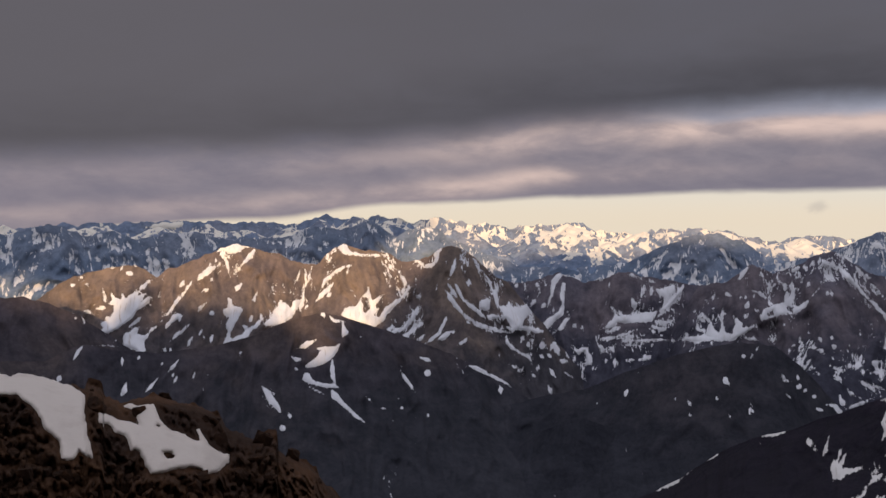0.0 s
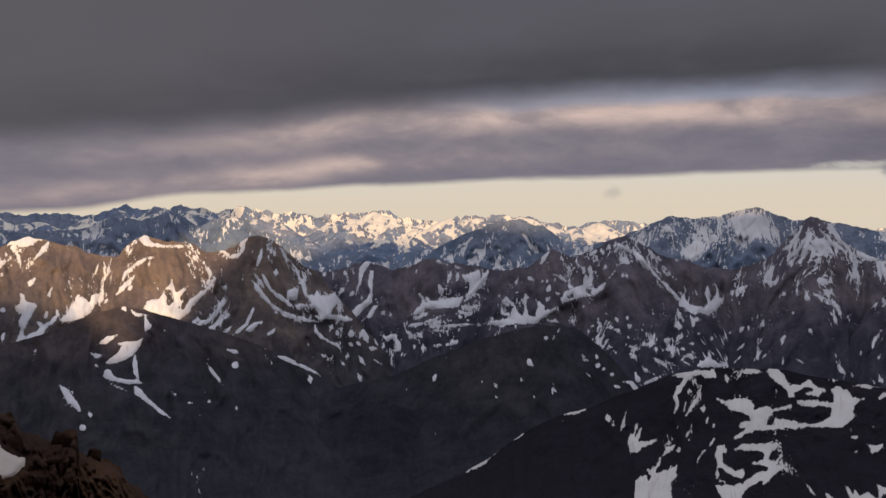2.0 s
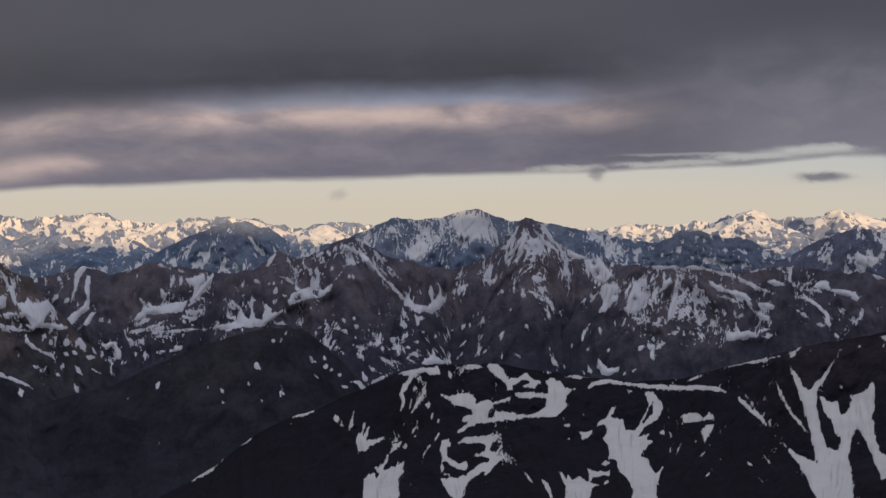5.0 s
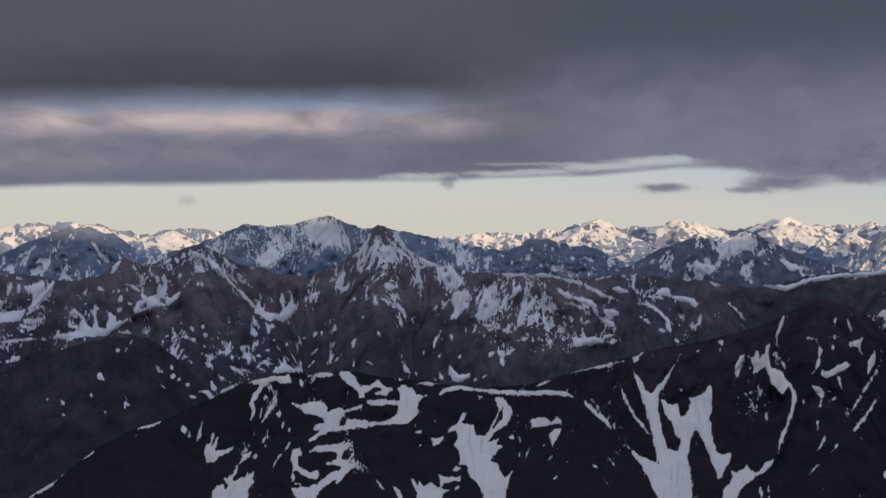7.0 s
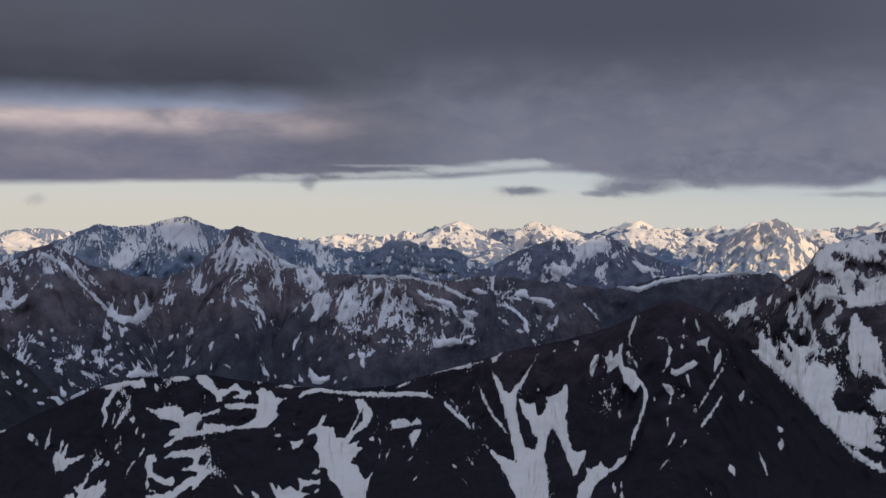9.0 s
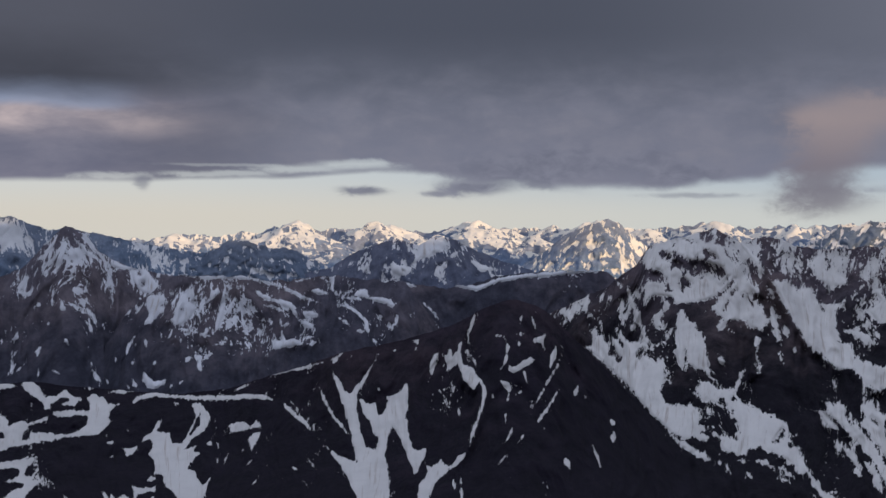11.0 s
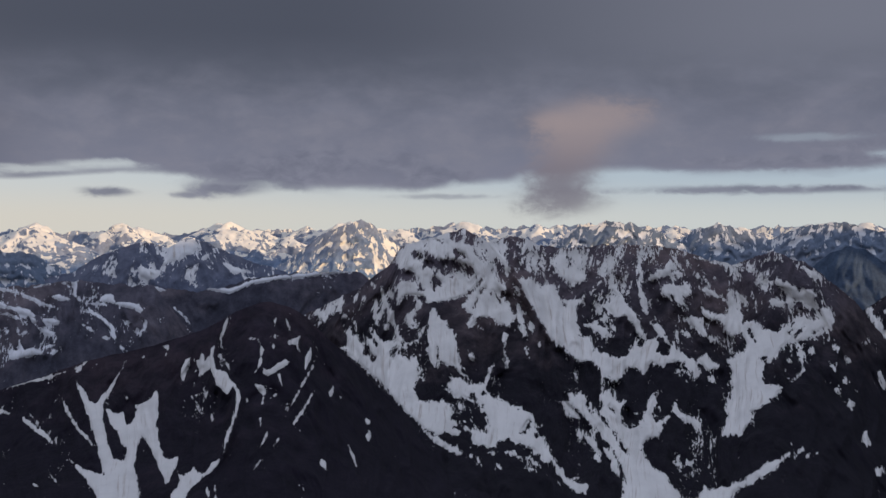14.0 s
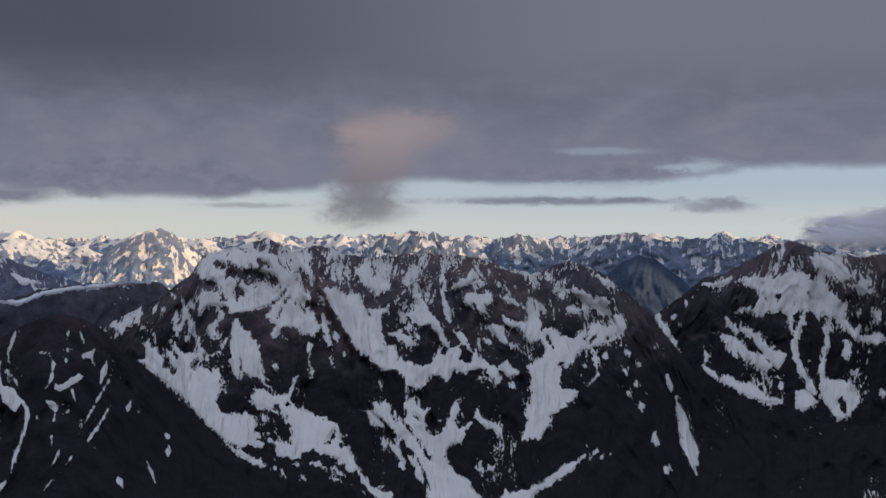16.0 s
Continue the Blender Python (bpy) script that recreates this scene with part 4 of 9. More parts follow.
striped_peak = Mountain("dark peak with a crown of fine snow stripes",
                        piece(CREST_MID, 23.3, 33.9, [(18.0, -15.0), (20.5, -10.0), (22.3, -5.6)], [(36.0, -5.0), (38.0, -8.5), (41.0, -13.5)]), 2660, 2000, -15.3, MID, gully=1.3, seed=54, lean=0.25,
                        drifts=[(28.6, -1.9, 2.4, 1.4, 1.2), (29.5, -3.2, 3.5, 2.0, 0.9), (32.2, -3.2, 1.6, 1.2, 0.3), (28, -13.5, 40, 4.5, -1.6), (24, -7.0, 3, 1, 0.6)],
                        ribs=[[(28.5, -0.5), (27.6, -2.99), (26.0, -5.62), (25.2, -6.79)], [(28.9, -0.6), (29.6, -3.28), (30.1, -5.60)], [(26.5, -2.98), (25.3, -4.45), (24.4, -6.21)], [(31.0, -2.3), (31.2, -4.2), (30.8, -6.0)]],
                        gullies=[[(25.74, -3.57), (24.41, -3.86), (23.23, -5.18)], [(27.9, -2.8), (27.0, -4.8)], [(30.3, -2.2), (30.5, -4.4)]], **MID_KIT)
plateau = Mountain("brown plateau edge with a snow cornice and striped gullies",
                   piece(CREST_MID, 33.4, 45.7, [(26.5, -14.0), (28.6, -9.5), (30.3, -6.6), (31.6, -4.6)], [(47.5, -5.6), (50.0, -8.5), (54.0, -13.0)]), 2450, 1880, -15.3, MID, gully=1.5, seed=57, lean=0.12,
                   drifts=[(38, -4.3, 5, 1.8, 0.9), (34, -4.2, 1.5, 1.5, 0.6), (35, -6.5, 9, 1.5, 0.3), (38, -13.5, 40, 4.5, -1.6)],
                   ribs=[[(33.83, -3.01), (33.83, -5.06), (32.96, -6.52)], [(36.47, -3.00), (36.19, -5.06), (35.02, -6.82)], [(38.54, -3.29), (39.74, -5.05), (40.63, -6.51)]],
                   gullies=[[(35.0, -3.4), (34.6, -5.2)], [(37.6, -3.8), (37.2, -5.6)]], **MID_KIT)
moor_ridge = Mountain("low dark ridge with a thin snow cornice",
                      piece(CREST_MID, 45.6, 58.6, [(41.0, -8.0), (43.5, -4.6)]), 2850, 2200, -15.3, MID, gully=1.9, seed=58, lean=0.15,
                      moors=[(51, -3, 9, 4, 90)], drifts=[(50, -4, 6, 1.5, -0.5), (50, -10, 40, 5, -1.2)], **MID_KIT)
CREST_BENCH = [(-2.43, -11.84), (0.53, -10.84), (2.89, -9.58), (5.24, -8.96), (7.58, -8.51), (9.31, -7.71), (12.16, -6.66), (14.95, -5.94), (16.87, -6.05), (18.23, -7.05), (19.57, -8.50), (21.16, -10.16), (22.97, -12.14), (25.0, -14.5)]
bench = Mountain("dark smooth slope below the cirques", CREST_BENCH, 1930, 1560, -15.5, DARK_SLOPE, relief=22, gully=2.4, jag=0.05, seed=59, back=420, sink=140, snowy=-2.8, rag=0.2, grow=0.02)
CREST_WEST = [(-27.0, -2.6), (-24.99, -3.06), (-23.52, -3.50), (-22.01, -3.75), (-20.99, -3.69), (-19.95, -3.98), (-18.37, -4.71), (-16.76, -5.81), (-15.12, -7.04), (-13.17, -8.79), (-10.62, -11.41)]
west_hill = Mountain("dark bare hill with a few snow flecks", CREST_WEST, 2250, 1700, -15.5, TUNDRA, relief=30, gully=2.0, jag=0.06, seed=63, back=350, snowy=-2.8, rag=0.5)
dusk_peak = Mountain("dark hazy peak with snow on its shoulders", piece(CREST_BLUEP, 41, 54, [(38.0, -3.6), (40.0, -2.9)]), 3450, 3100, -5.5, DUSK, relief=60, gully=1.3, jag=0.08, seed=33,
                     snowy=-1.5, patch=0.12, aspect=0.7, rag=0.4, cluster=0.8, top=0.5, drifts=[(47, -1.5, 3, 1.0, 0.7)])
hazy_range = Range(blue_peak, dusk_peak)
middle = Range(golden, cirques, brown_peak, striped_peak, plateau, moor_ridge, bench, west_hill)
valley = Mountain("low brown moraine ridge on the valley floor", CREST_MORAINE, 1800, 1600, -15.5, DARK_SLOPE, relief=18, gully=1.5, jag=0.05, seed=55, back=250, snowy=-3)
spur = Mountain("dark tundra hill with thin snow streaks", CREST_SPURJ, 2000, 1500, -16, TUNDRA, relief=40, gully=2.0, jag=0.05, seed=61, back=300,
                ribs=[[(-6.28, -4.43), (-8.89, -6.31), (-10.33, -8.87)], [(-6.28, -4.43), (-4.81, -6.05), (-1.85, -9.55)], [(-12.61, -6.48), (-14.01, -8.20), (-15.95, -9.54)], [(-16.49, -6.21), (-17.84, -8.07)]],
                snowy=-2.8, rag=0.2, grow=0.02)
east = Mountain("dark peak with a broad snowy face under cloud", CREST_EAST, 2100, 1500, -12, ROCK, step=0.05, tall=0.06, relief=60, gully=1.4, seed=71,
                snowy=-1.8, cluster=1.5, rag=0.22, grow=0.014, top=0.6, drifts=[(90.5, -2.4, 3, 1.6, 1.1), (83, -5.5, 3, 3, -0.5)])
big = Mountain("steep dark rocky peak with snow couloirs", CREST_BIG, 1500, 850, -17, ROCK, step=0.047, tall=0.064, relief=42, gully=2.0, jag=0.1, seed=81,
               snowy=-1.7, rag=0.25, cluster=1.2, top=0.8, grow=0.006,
               ribs=[[(61.61, -0.33), (62.65, -2.24), (64.72, -4.88), (66.49, -7.20), (67.09, -10.65)], [(61.61, -0.33), (59.10, -2.25), (57.92, -3.72)], [(64.41, -0.77), (64.71, -3.12)],
                     [(71.09, -1.04), (71.39, -3.64), (68.53, -7.74), (70.57, -10.55)], [(77.21, -1.57), (80.16, -3.48), (80.71, -6.78)], [(74.20, -2.46), (73.37, -4.76), (75.06, -7.00)]], drifts=[(60.5, -2.0, 3.2, 1.8, 0.4), (66, -3.0, 5, 1.8, 0.5), (75, -3.4, 5, 1.8, 0.5),
               (87, -10, 7, 5, -1.2), (64, -14, 14, 3, -0.8), (65, -7, 5, 2, -0.4)])
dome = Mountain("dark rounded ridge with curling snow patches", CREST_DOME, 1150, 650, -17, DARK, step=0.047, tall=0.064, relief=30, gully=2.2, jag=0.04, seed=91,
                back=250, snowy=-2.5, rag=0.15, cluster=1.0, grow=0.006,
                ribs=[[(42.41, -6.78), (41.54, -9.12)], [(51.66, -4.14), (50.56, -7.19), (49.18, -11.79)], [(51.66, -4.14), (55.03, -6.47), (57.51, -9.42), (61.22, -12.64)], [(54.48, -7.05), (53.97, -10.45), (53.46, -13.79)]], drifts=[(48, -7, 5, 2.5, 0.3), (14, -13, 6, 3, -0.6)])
outcrop = Mountain("dark brown broken rock outcrop with old snow between the rocks", CREST_OUTCROP, 16.0, 8.0, -38.0, SCREE, step=0.085, tall=0.1, relief=0.2,
                   gully=1.6, steep=0.6, jag=0.2, seed=101, back=9.0, sink=10.0, category="rock outcrop", lean=0.1, snowy=-5.0, rugged=2.5, white=NEAR_SNOW)
far_range()

middle.snowfield([(-11.81, -1.36), (-11.47, -1.27), (-11.19, -1.10), (-10.48, -1.04), (-9.82, -1.24), (-10.34, -1.36), (-10.56, -1.56), (-10.96, -1.62), (-11.42, -1.48)])
middle.snow([(-11.28, -1.65, 0.057), (-11.13, -2.17, 0.057), (-11.05, -2.64, 0.029)])
middle.snow([(-9.71, -1.36, 0.057), (-9.93, -1.71, 0.114), (-10.33, -2.17, 0.057), (-10.73, -2.67, 0.029)])
middle.snow([(-11.67, -2.29, 0.114), (-12.04, -2.46, 0.143), (-12.46, -2.80, 0.114), (-12.66, -3.03, 0.057)])
middle.snow([(-12.89, -3.03, 0.057), (-13.22, -3.52, 0.057), (-13.67, -4.08, 0.057), (-14.01, -4.57, 0.057), (-14.45, -5.13, 0.043)])
middle.snow([(-13.31, -3.00, 0.086), (-13.50, -3.37, 0.057)])
middle.snow([(-11.70, -1.94, 0.057)])
middle.snow([(-11.53, -2.11, 0.057)])
middle.snow([(-11.98, -2.17, 0.057)])
middle.snow([(-11.36, -1.79, 0.057)])
middle.snow([(-12.04, -3.44, 0.057), (-12.38, -3.52, 0.057)])
middle.snow([(-10.31, -3.10, 0.086), (-10.62, -3.39, 0.086), (-10.73, -3.62, 0.029)])
middle.snow([(-11.93, -2.86, 0.057), (-11.93, -3.09, 0.029)])
middle.snow([(-9.59, -3.54, 0.043), (-9.76, -3.98, 0.071), (-9.85, -4.30, 0.057)])
middle.snow([(-9.04, -3.55, 0.029), (-9.01, -3.87, 0.029)])
middle.snow([(-12.18, -4.10, 0.086), (-12.44, -4.39, 0.057), (-12.61, -4.58, 0.029)])
middle.snow([(-11.81, -4.59, 0.114), (-11.98, -4.71, 0.086)])
middle.snowfield([(-11.13, -3.91), (-10.88, -3.97), (-10.85, -4.26), (-10.33, -4.49), (-10.51, -4.72), (-10.68, -5.07), (-10.85, -5.36), (-10.96, -5.76), (-10.85, -6.11), (-11.13, -6.42), (-11.36, -6.38), (-11.25, -5.98), (-11.08, -5.64), (-11.19, -5.35), (-11.10, -4.89), (-11.28, -4.66), (-11.33, -4.48), (-11.08, -4.37)])
middle.snowfield([(-11.02, -6.33), (-10.85, -5.93), (-10.50, -5.82), (-10.16, -5.57), (-9.87, -5.37), (-9.47, -5.02), (-9.42, -4.73), (-9.36, -5.03), (-9.59, -5.43), (-9.99, -5.71), (-10.28, -6.06), (-10.62, -6.22), (-10.90, -6.45)])
middle.snow([(-10.28, -5.33, 0.086), (-10.16, -5.54, 0.057)])
middle.snow([(-9.93, -5.02, 0.086)])
middle.snowfield([(-9.24, -5.29), (-9.07, -5.03), (-8.84, -4.80), (-8.61, -4.28), (-8.43, -4.10), (-8.09, -4.22), (-7.85, -4.46), (-7.80, -4.13), (-7.51, -3.99), (-7.27, -3.93), (-7.45, -4.28), (-7.68, -4.63), (-7.85, -4.92), (-8.20, -5.15), (-8.61, -5.26), (-8.95, -5.35)])
middle.snowfield([(-17.41, -5.57), (-17.24, -5.30), (-17.35, -5.07), (-17.08, -5.02), (-17.13, -4.79), (-16.81, -4.74), (-16.65, -4.52), (-16.70, -4.18), (-17.02, -4.12), (-16.75, -3.95), (-16.86, -3.56), (-16.59, -3.90), (-16.37, -3.96), (-16.32, -3.57), (-16.16, -3.85), (-15.88, -3.68), (-15.66, -3.52), (-15.33, -3.46), (-15.55, -3.69), (-15.17, -3.64), (-15.39, -4.03), (-14.89, -3.70), (-15.06, -4.09), (-15.33, -4.32), (-15.66, -4.54), (-15.83, -4.82), (-16.16, -5.10), (-16.59, -5.37), (-16.97, -5.58)])
middle.snow([(-17.29, -3.27, 0.029), (-17.13, -3.72, 0.057), (-17.08, -4.12, 0.057)])
middle.snow([(-17.13, -4.31, 0.086), (-17.56, -4.36, 0.086)])
middle.snow([(-18.15, -4.44, 0.086), (-17.78, -4.56, 0.057)])
middle.snow([(-18.37, -4.43, 0.057), (-18.21, -4.71, 0.057), (-18.13, -5.11, 0.043)])
middle.snow([(-18.53, -4.82, 0.057)])
middle.snow([(-14.95, -2.98, 0.086), (-15.28, -3.24, 0.086), (-15.55, -3.52, 0.057)])
middle.snow([(-14.48, -3.70, 0.086), (-14.56, -3.87, 0.029)])
middle.snow([(-16.07, -2.55, 0.114), (-15.83, -2.66, 0.057)])
middle.snow([(-16.61, -2.26, 0.086), (-16.91, -2.32, 0.057)])
middle.snow([(-16.34, -2.35, 0.057)])
middle.snow([(-16.15, -3.06, 0.043)])
middle.snow([(-18.74, -3.11, 0.086), (-18.58, -3.25, 0.029)])
middle.snow([(-17.88, -3.15, 0.086), (-18.15, -3.18, 0.057)])
middle.snow([(-18.36, -2.81, 0.057), (-18.20, -2.75, 0.029)])
middle.snow([(-15.66, -2.21, 0.057)])
middle.snowfield([(-16.32, -6.11), (-16.16, -5.60), (-15.88, -5.44), (-15.45, -5.28), (-15.67, -5.67), (-15.23, -5.74), (-14.89, -5.46), (-15.12, -5.85), (-15.28, -6.02), (-15.17, -6.47), (-15.34, -6.70), (-15.56, -6.52), (-15.89, -6.34), (-16.21, -6.28)])
middle.snow([(-15.33, -4.77, 0.057), (-15.67, -5.05, 0.057), (-16.10, -5.38, 0.057)])
middle.snow([(-16.49, -5.82, 0.057), (-16.76, -6.04, 0.029)])
middle.snow([(-15.01, -5.57, 0.057), (-14.67, -5.29, 0.057)])
middle.snow([(-14.29, -5.53, 0.029), (-14.01, -5.14, 0.086), (-13.73, -4.86, 0.143), (-13.56, -4.80, 0.143), (-13.50, -5.09, 0.086)])
middle.snow([(-12.89, -5.10, 0.057), (-13.34, -5.52, 0.057), (-13.73, -5.83, 0.057), (-14.01, -6.05, 0.029)])
middle.snow([(-12.75, -5.73, 0.086), (-13.00, -6.07, 0.086), (-13.17, -6.41, 0.086)])
middle.snow([(-11.87, -5.80, 0.086), (-11.96, -6.20, 0.057)])
middle.snow([(-12.38, -5.51, 0.057), (-12.55, -5.73, 0.029)])
middle.snow([(-14.34, -6.38, 0.086), (-14.20, -6.56, 0.057)])
middle.snow([(-12.27, -5.91, 0.057)])
middle.snow([(-13.95, -6.56, 0.057)])
middle.snow([(-17.84, -6.18, 0.029), (-17.03, -6.20, 0.029), (-16.32, -6.28, 0.029)])
middle.snow([(-6.05, -1.59, 0.057), (-6.00, -2.00, 0.086)])
middle.snow([(-7.31, -2.29, 0.057), (-7.51, -2.82, 0.057), (-7.80, -3.40, 0.029)])
middle.snow([(-7.16, -2.38, 0.029), (-7.10, -3.11, 0.057)])
middle.snow([(-6.81, -2.24, 0.029), (-6.98, -2.97, 0.057), (-7.16, -3.35, 0.029)])
middle.snow([(-7.22, -3.99, 0.057), (-7.45, -4.52, 0.086)])
middle.snowfield([(-5.47, -1.29), (-5.30, -1.12), (-5.00, -1.23), (-4.83, -1.53), (-4.24, -1.64), (-3.53, -1.64), (-3.00, -1.70), (-3.65, -1.76), (-4.24, -1.76), (-4.77, -1.70), (-5.12, -1.65), (-5.29, -1.47)])
middle.snow([(-4.76, -2.23, 0.057), (-5.23, -2.38, 0.057), (-5.64, -2.59, 0.057), (-6.11, -3.06, 0.086), (-6.43, -3.55, 0.057)])
middle.snow([(-4.94, -2.35, 0.057), (-5.00, -2.76, 0.057)])
middle.snow([(-5.70, -3.12, 0.114), (-5.99, -3.47, 0.114), (-6.34, -3.82, 0.114), (-6.63, -4.11, 0.057)])
middle.snow([(-5.84, -3.70, 0.086), (-6.05, -3.88, 0.057)])
middle.snowfield([(-5.34, -4.76), (-4.99, -4.41), (-4.58, -4.35), (-4.29, -4.00), (-4.00, -3.64), (-3.88, -3.35), (-3.76, -3.76), (-3.64, -4.06), (-3.41, -3.94), (-3.17, -3.82), (-3.52, -4.29), (-3.35, -4.53), (-3.58, -4.82), (-3.29, -4.88), (-3.05, -4.53), (-2.76, -4.23), (-2.34, -4.00), (-1.99, -3.70), (-1.82, -3.35), (-2.05, -3.11), (-2.23, -2.70), (-2.05, -2.93), (-1.88, -3.23), (-1.58, -3.35), (-1.87, -3.58), (-1.99, -3.88), (-2.34, -4.17), (-2.58, -4.41), (-2.87, -4.76), (-2.99, -5.06), (-3.40, -5.29), (-3.64, -5.47), (-3.99, -5.29), (-4.52, -5.17), (-5.05, -4.99)])
middle.rock((-4.05, -4.00, 0.143), (-4.02, -4.47, 0.200))
middle.snow([(-2.82, -2.17, 0.086), (-2.65, -2.46, 0.086)])
middle.snow([(-2.97, -2.08, 0.043)])
middle.snow([(-1.34, -3.82, 0.086), (-1.16, -3.88, 0.057)])
middle.snowfield([(-2.99, -5.82), (-2.87, -5.52), (-2.63, -5.35), (-2.46, -5.52), (-2.10, -5.47), (-1.87, -5.23), (-1.69, -4.88), (-1.40, -4.46), (-1.28, -4.46), (-1.40, -4.88), (-1.69, -5.29), (-2.04, -5.58), (-2.46, -5.76), (-2.75, -5.88)])
middle.rock((-2.63, -5.58, 0.071))
middle.snow([(-1.10, -5.23, 0.043), (-1.45, -5.52, 0.057), (-1.81, -5.82, 0.057), (-2.16, -6.11, 0.057), (-2.34, -6.26, 0.029)])
middle.snow([(-0.92, -5.82, 0.086), (-1.15, -6.05, 0.086), (-1.39, -6.23, 0.057)])
middle.snow([(0.20, -4.87, 0.029), (0.03, -5.31, 0.057), (-0.15, -5.75, 0.057), (-0.53, -6.05, 0.057), (-0.98, -6.34, 0.029)])
middle.snow([(0.50, -5.60, 0.057), (0.26, -5.81, 0.114), (-0.03, -5.99, 0.114), (-0.24, -6.11, 0.057)])
middle.snow([(0.62, -5.51, 0.029), (0.50, -5.90, 0.086)])
middle.snow([(0.86, -6.33, 0.114), (1.15, -6.16, 0.086), (1.45, -5.86, 0.029)])
middle.snow([(-1.33, -6.58, 0.057), (-1.86, -6.58, 0.029)])
middle.snowfield([(-1.53, -1.81), (-1.17, -1.99), (-0.93, -2.22), (-0.52, -2.16), (-0.35, -1.81), (-0.52, -1.63), (-0.05, -1.27), (-0.23, -1.69), (-0.29, -2.04), (-0.58, -2.34), (-0.99, -2.34), (-1.29, -2.11)])
middle.snow([(0.02, -3.34, 0.057), (0.37, -3.87, 0.086), (0.85, -4.51, 0.071), (1.27, -4.92, 0.057), (1.98, -5.30, 0.057), (2.75, -5.50, 0.057), (3.28, -5.67, 0.029)])
middle.snow([(0.25, -3.10, 0.086), (0.55, -3.63, 0.086), (0.79, -3.93, 0.057)])
middle.snow([(0.61, -3.10, 0.057), (0.84, -3.54, 0.086), (1.08, -3.98, 0.057), (1.56, -4.42, 0.057), (1.97, -4.74, 0.057), (2.27, -5.09, 0.086)])
middle.snow([(1.14, -3.92, 0.029), (1.68, -4.42, 0.057), (2.15, -4.86, 0.057), (2.45, -5.09, 0.057)])
middle.snow([(0.66, -1.77, 0.029), (0.60, -2.22, 0.057), (0.43, -2.69, 0.057), (0.13, -3.10, 0.057)])
middle.snow([(1.07, -1.62, 0.029), (1.31, -2.21, 0.029)])
middle.snow([(1.66, -2.06, 0.057), (1.90, -2.50, 0.043), (2.02, -2.86, 0.029)])
middle.snow([(0.96, -2.21, 0.029), (1.08, -2.80, 0.029)])
middle.snow([(1.54, -1.68, 0.029), (1.84, -2.21, 0.043)])
middle.snowfield([(1.91, -4.42), (1.97, -4.09), (2.32, -3.91), (2.50, -4.03), (2.45, -4.44), (2.15, -4.56)])
middle.snow([(2.91, -3.20, 0.057), (2.74, -3.68, 0.086), (2.86, -4.26, 0.057), (2.98, -4.62, 0.029)])
middle.snow([(3.03, -3.08, 0.029), (3.32, -3.44, 0.029)])
middle.snowfield([(2.27, -4.86), (2.68, -4.79), (3.21, -4.79), (2.98, -4.50), (3.03, -4.26), (3.33, -4.41), (3.45, -4.08), (3.68, -4.37), (4.10, -4.40), (4.33, -4.19), (4.74, -3.95), (4.85, -3.72), (4.80, -4.07), (4.63, -4.48), (4.39, -4.84), (4.22, -5.13), (4.10, -5.43), (3.87, -5.55), (3.63, -5.55), (3.51, -5.20), (3.33, -4.96), (2.86, -4.91), (2.45, -5.03)])
middle.snow([(4.91, -3.89, 0.057), (4.68, -4.25, 0.086)])
middle.snow([(1.27, -5.16, 0.029), (1.98, -5.39, 0.057), (2.75, -5.56, 0.057), (3.63, -5.72, 0.057)])
middle.snow([(2.16, -5.45, 0.029), (2.63, -5.73, 0.029)])
middle.snow([(3.39, -5.37, 0.086), (3.63, -5.55, 0.086), (3.98, -5.43, 0.057), (4.51, -5.48, 0.086), (4.99, -5.59, 0.114), (5.34, -5.59, 0.114)])
middle.snowfield([(4.93, -5.56), (5.16, -5.27), (5.39, -5.06), (5.57, -4.82), (5.86, -4.70), (6.09, -4.52), (6.21, -4.23), (6.14, -3.64), (6.26, -3.06), (6.43, -3.11), (6.32, -3.64), (6.32, -4.37), (6.27, -4.70), (5.98, -4.99), (5.69, -5.23), (5.45, -5.58), (5.10, -5.65)])
middle.snow([(6.37, -2.58, 0.086), (6.02, -2.76, 0.114), (5.79, -3.06, 0.114), (5.68, -3.65, 0.057), (5.56, -4.09, 0.057), (5.45, -4.38, 0.029)])
middle.snow([(5.15, -4.39, 0.114), (5.39, -4.18, 0.086)])
middle.snow([(6.68, -4.81, 0.057), (6.39, -5.10, 0.086), (6.16, -5.46, 0.114), (5.81, -5.64, 0.086)])
middle.snow([(5.80, -4.47, 0.057)])
middle.snow([(4.63, -5.10, 0.057)])
middle.snow([(4.91, -3.07, 0.086), (4.97, -3.36, 0.043)])
middle.snow([(5.32, -3.01, 0.057), (5.38, -3.30, 0.043)])
middle.snow([(4.26, -3.07, 0.057), (4.32, -3.43, 0.043)])
middle.snow([(3.85, -3.25, 0.057)])
middle.snow([(1.37, -3.10, 0.086)])
middle.snow([(6.83, -5.15, 0.057), (6.97, -5.39, 0.114)])
middle.snow([(7.27, -5.38, 0.086)])
middle.snow([(3.34, -5.90, 0.086), (3.40, -6.20, 0.086), (3.76, -6.54, 0.086), (4.11, -6.77, 0.057), (4.52, -6.94, 0.057), (4.70, -7.17, 0.029)])
middle.snow([(4.16, -6.01, 0.086)])
middle.snow([(4.46, -6.18, 0.086), (4.52, -6.42, 0.086)])
middle.snow([(5.16, -6.06, 0.086), (5.23, -6.35, 0.114), (5.46, -6.46, 0.086)])
middle.snow([(5.58, -6.63, 0.086), (5.81, -6.28, 0.114), (5.99, -6.57, 0.114), (6.11, -6.86, 0.114)])
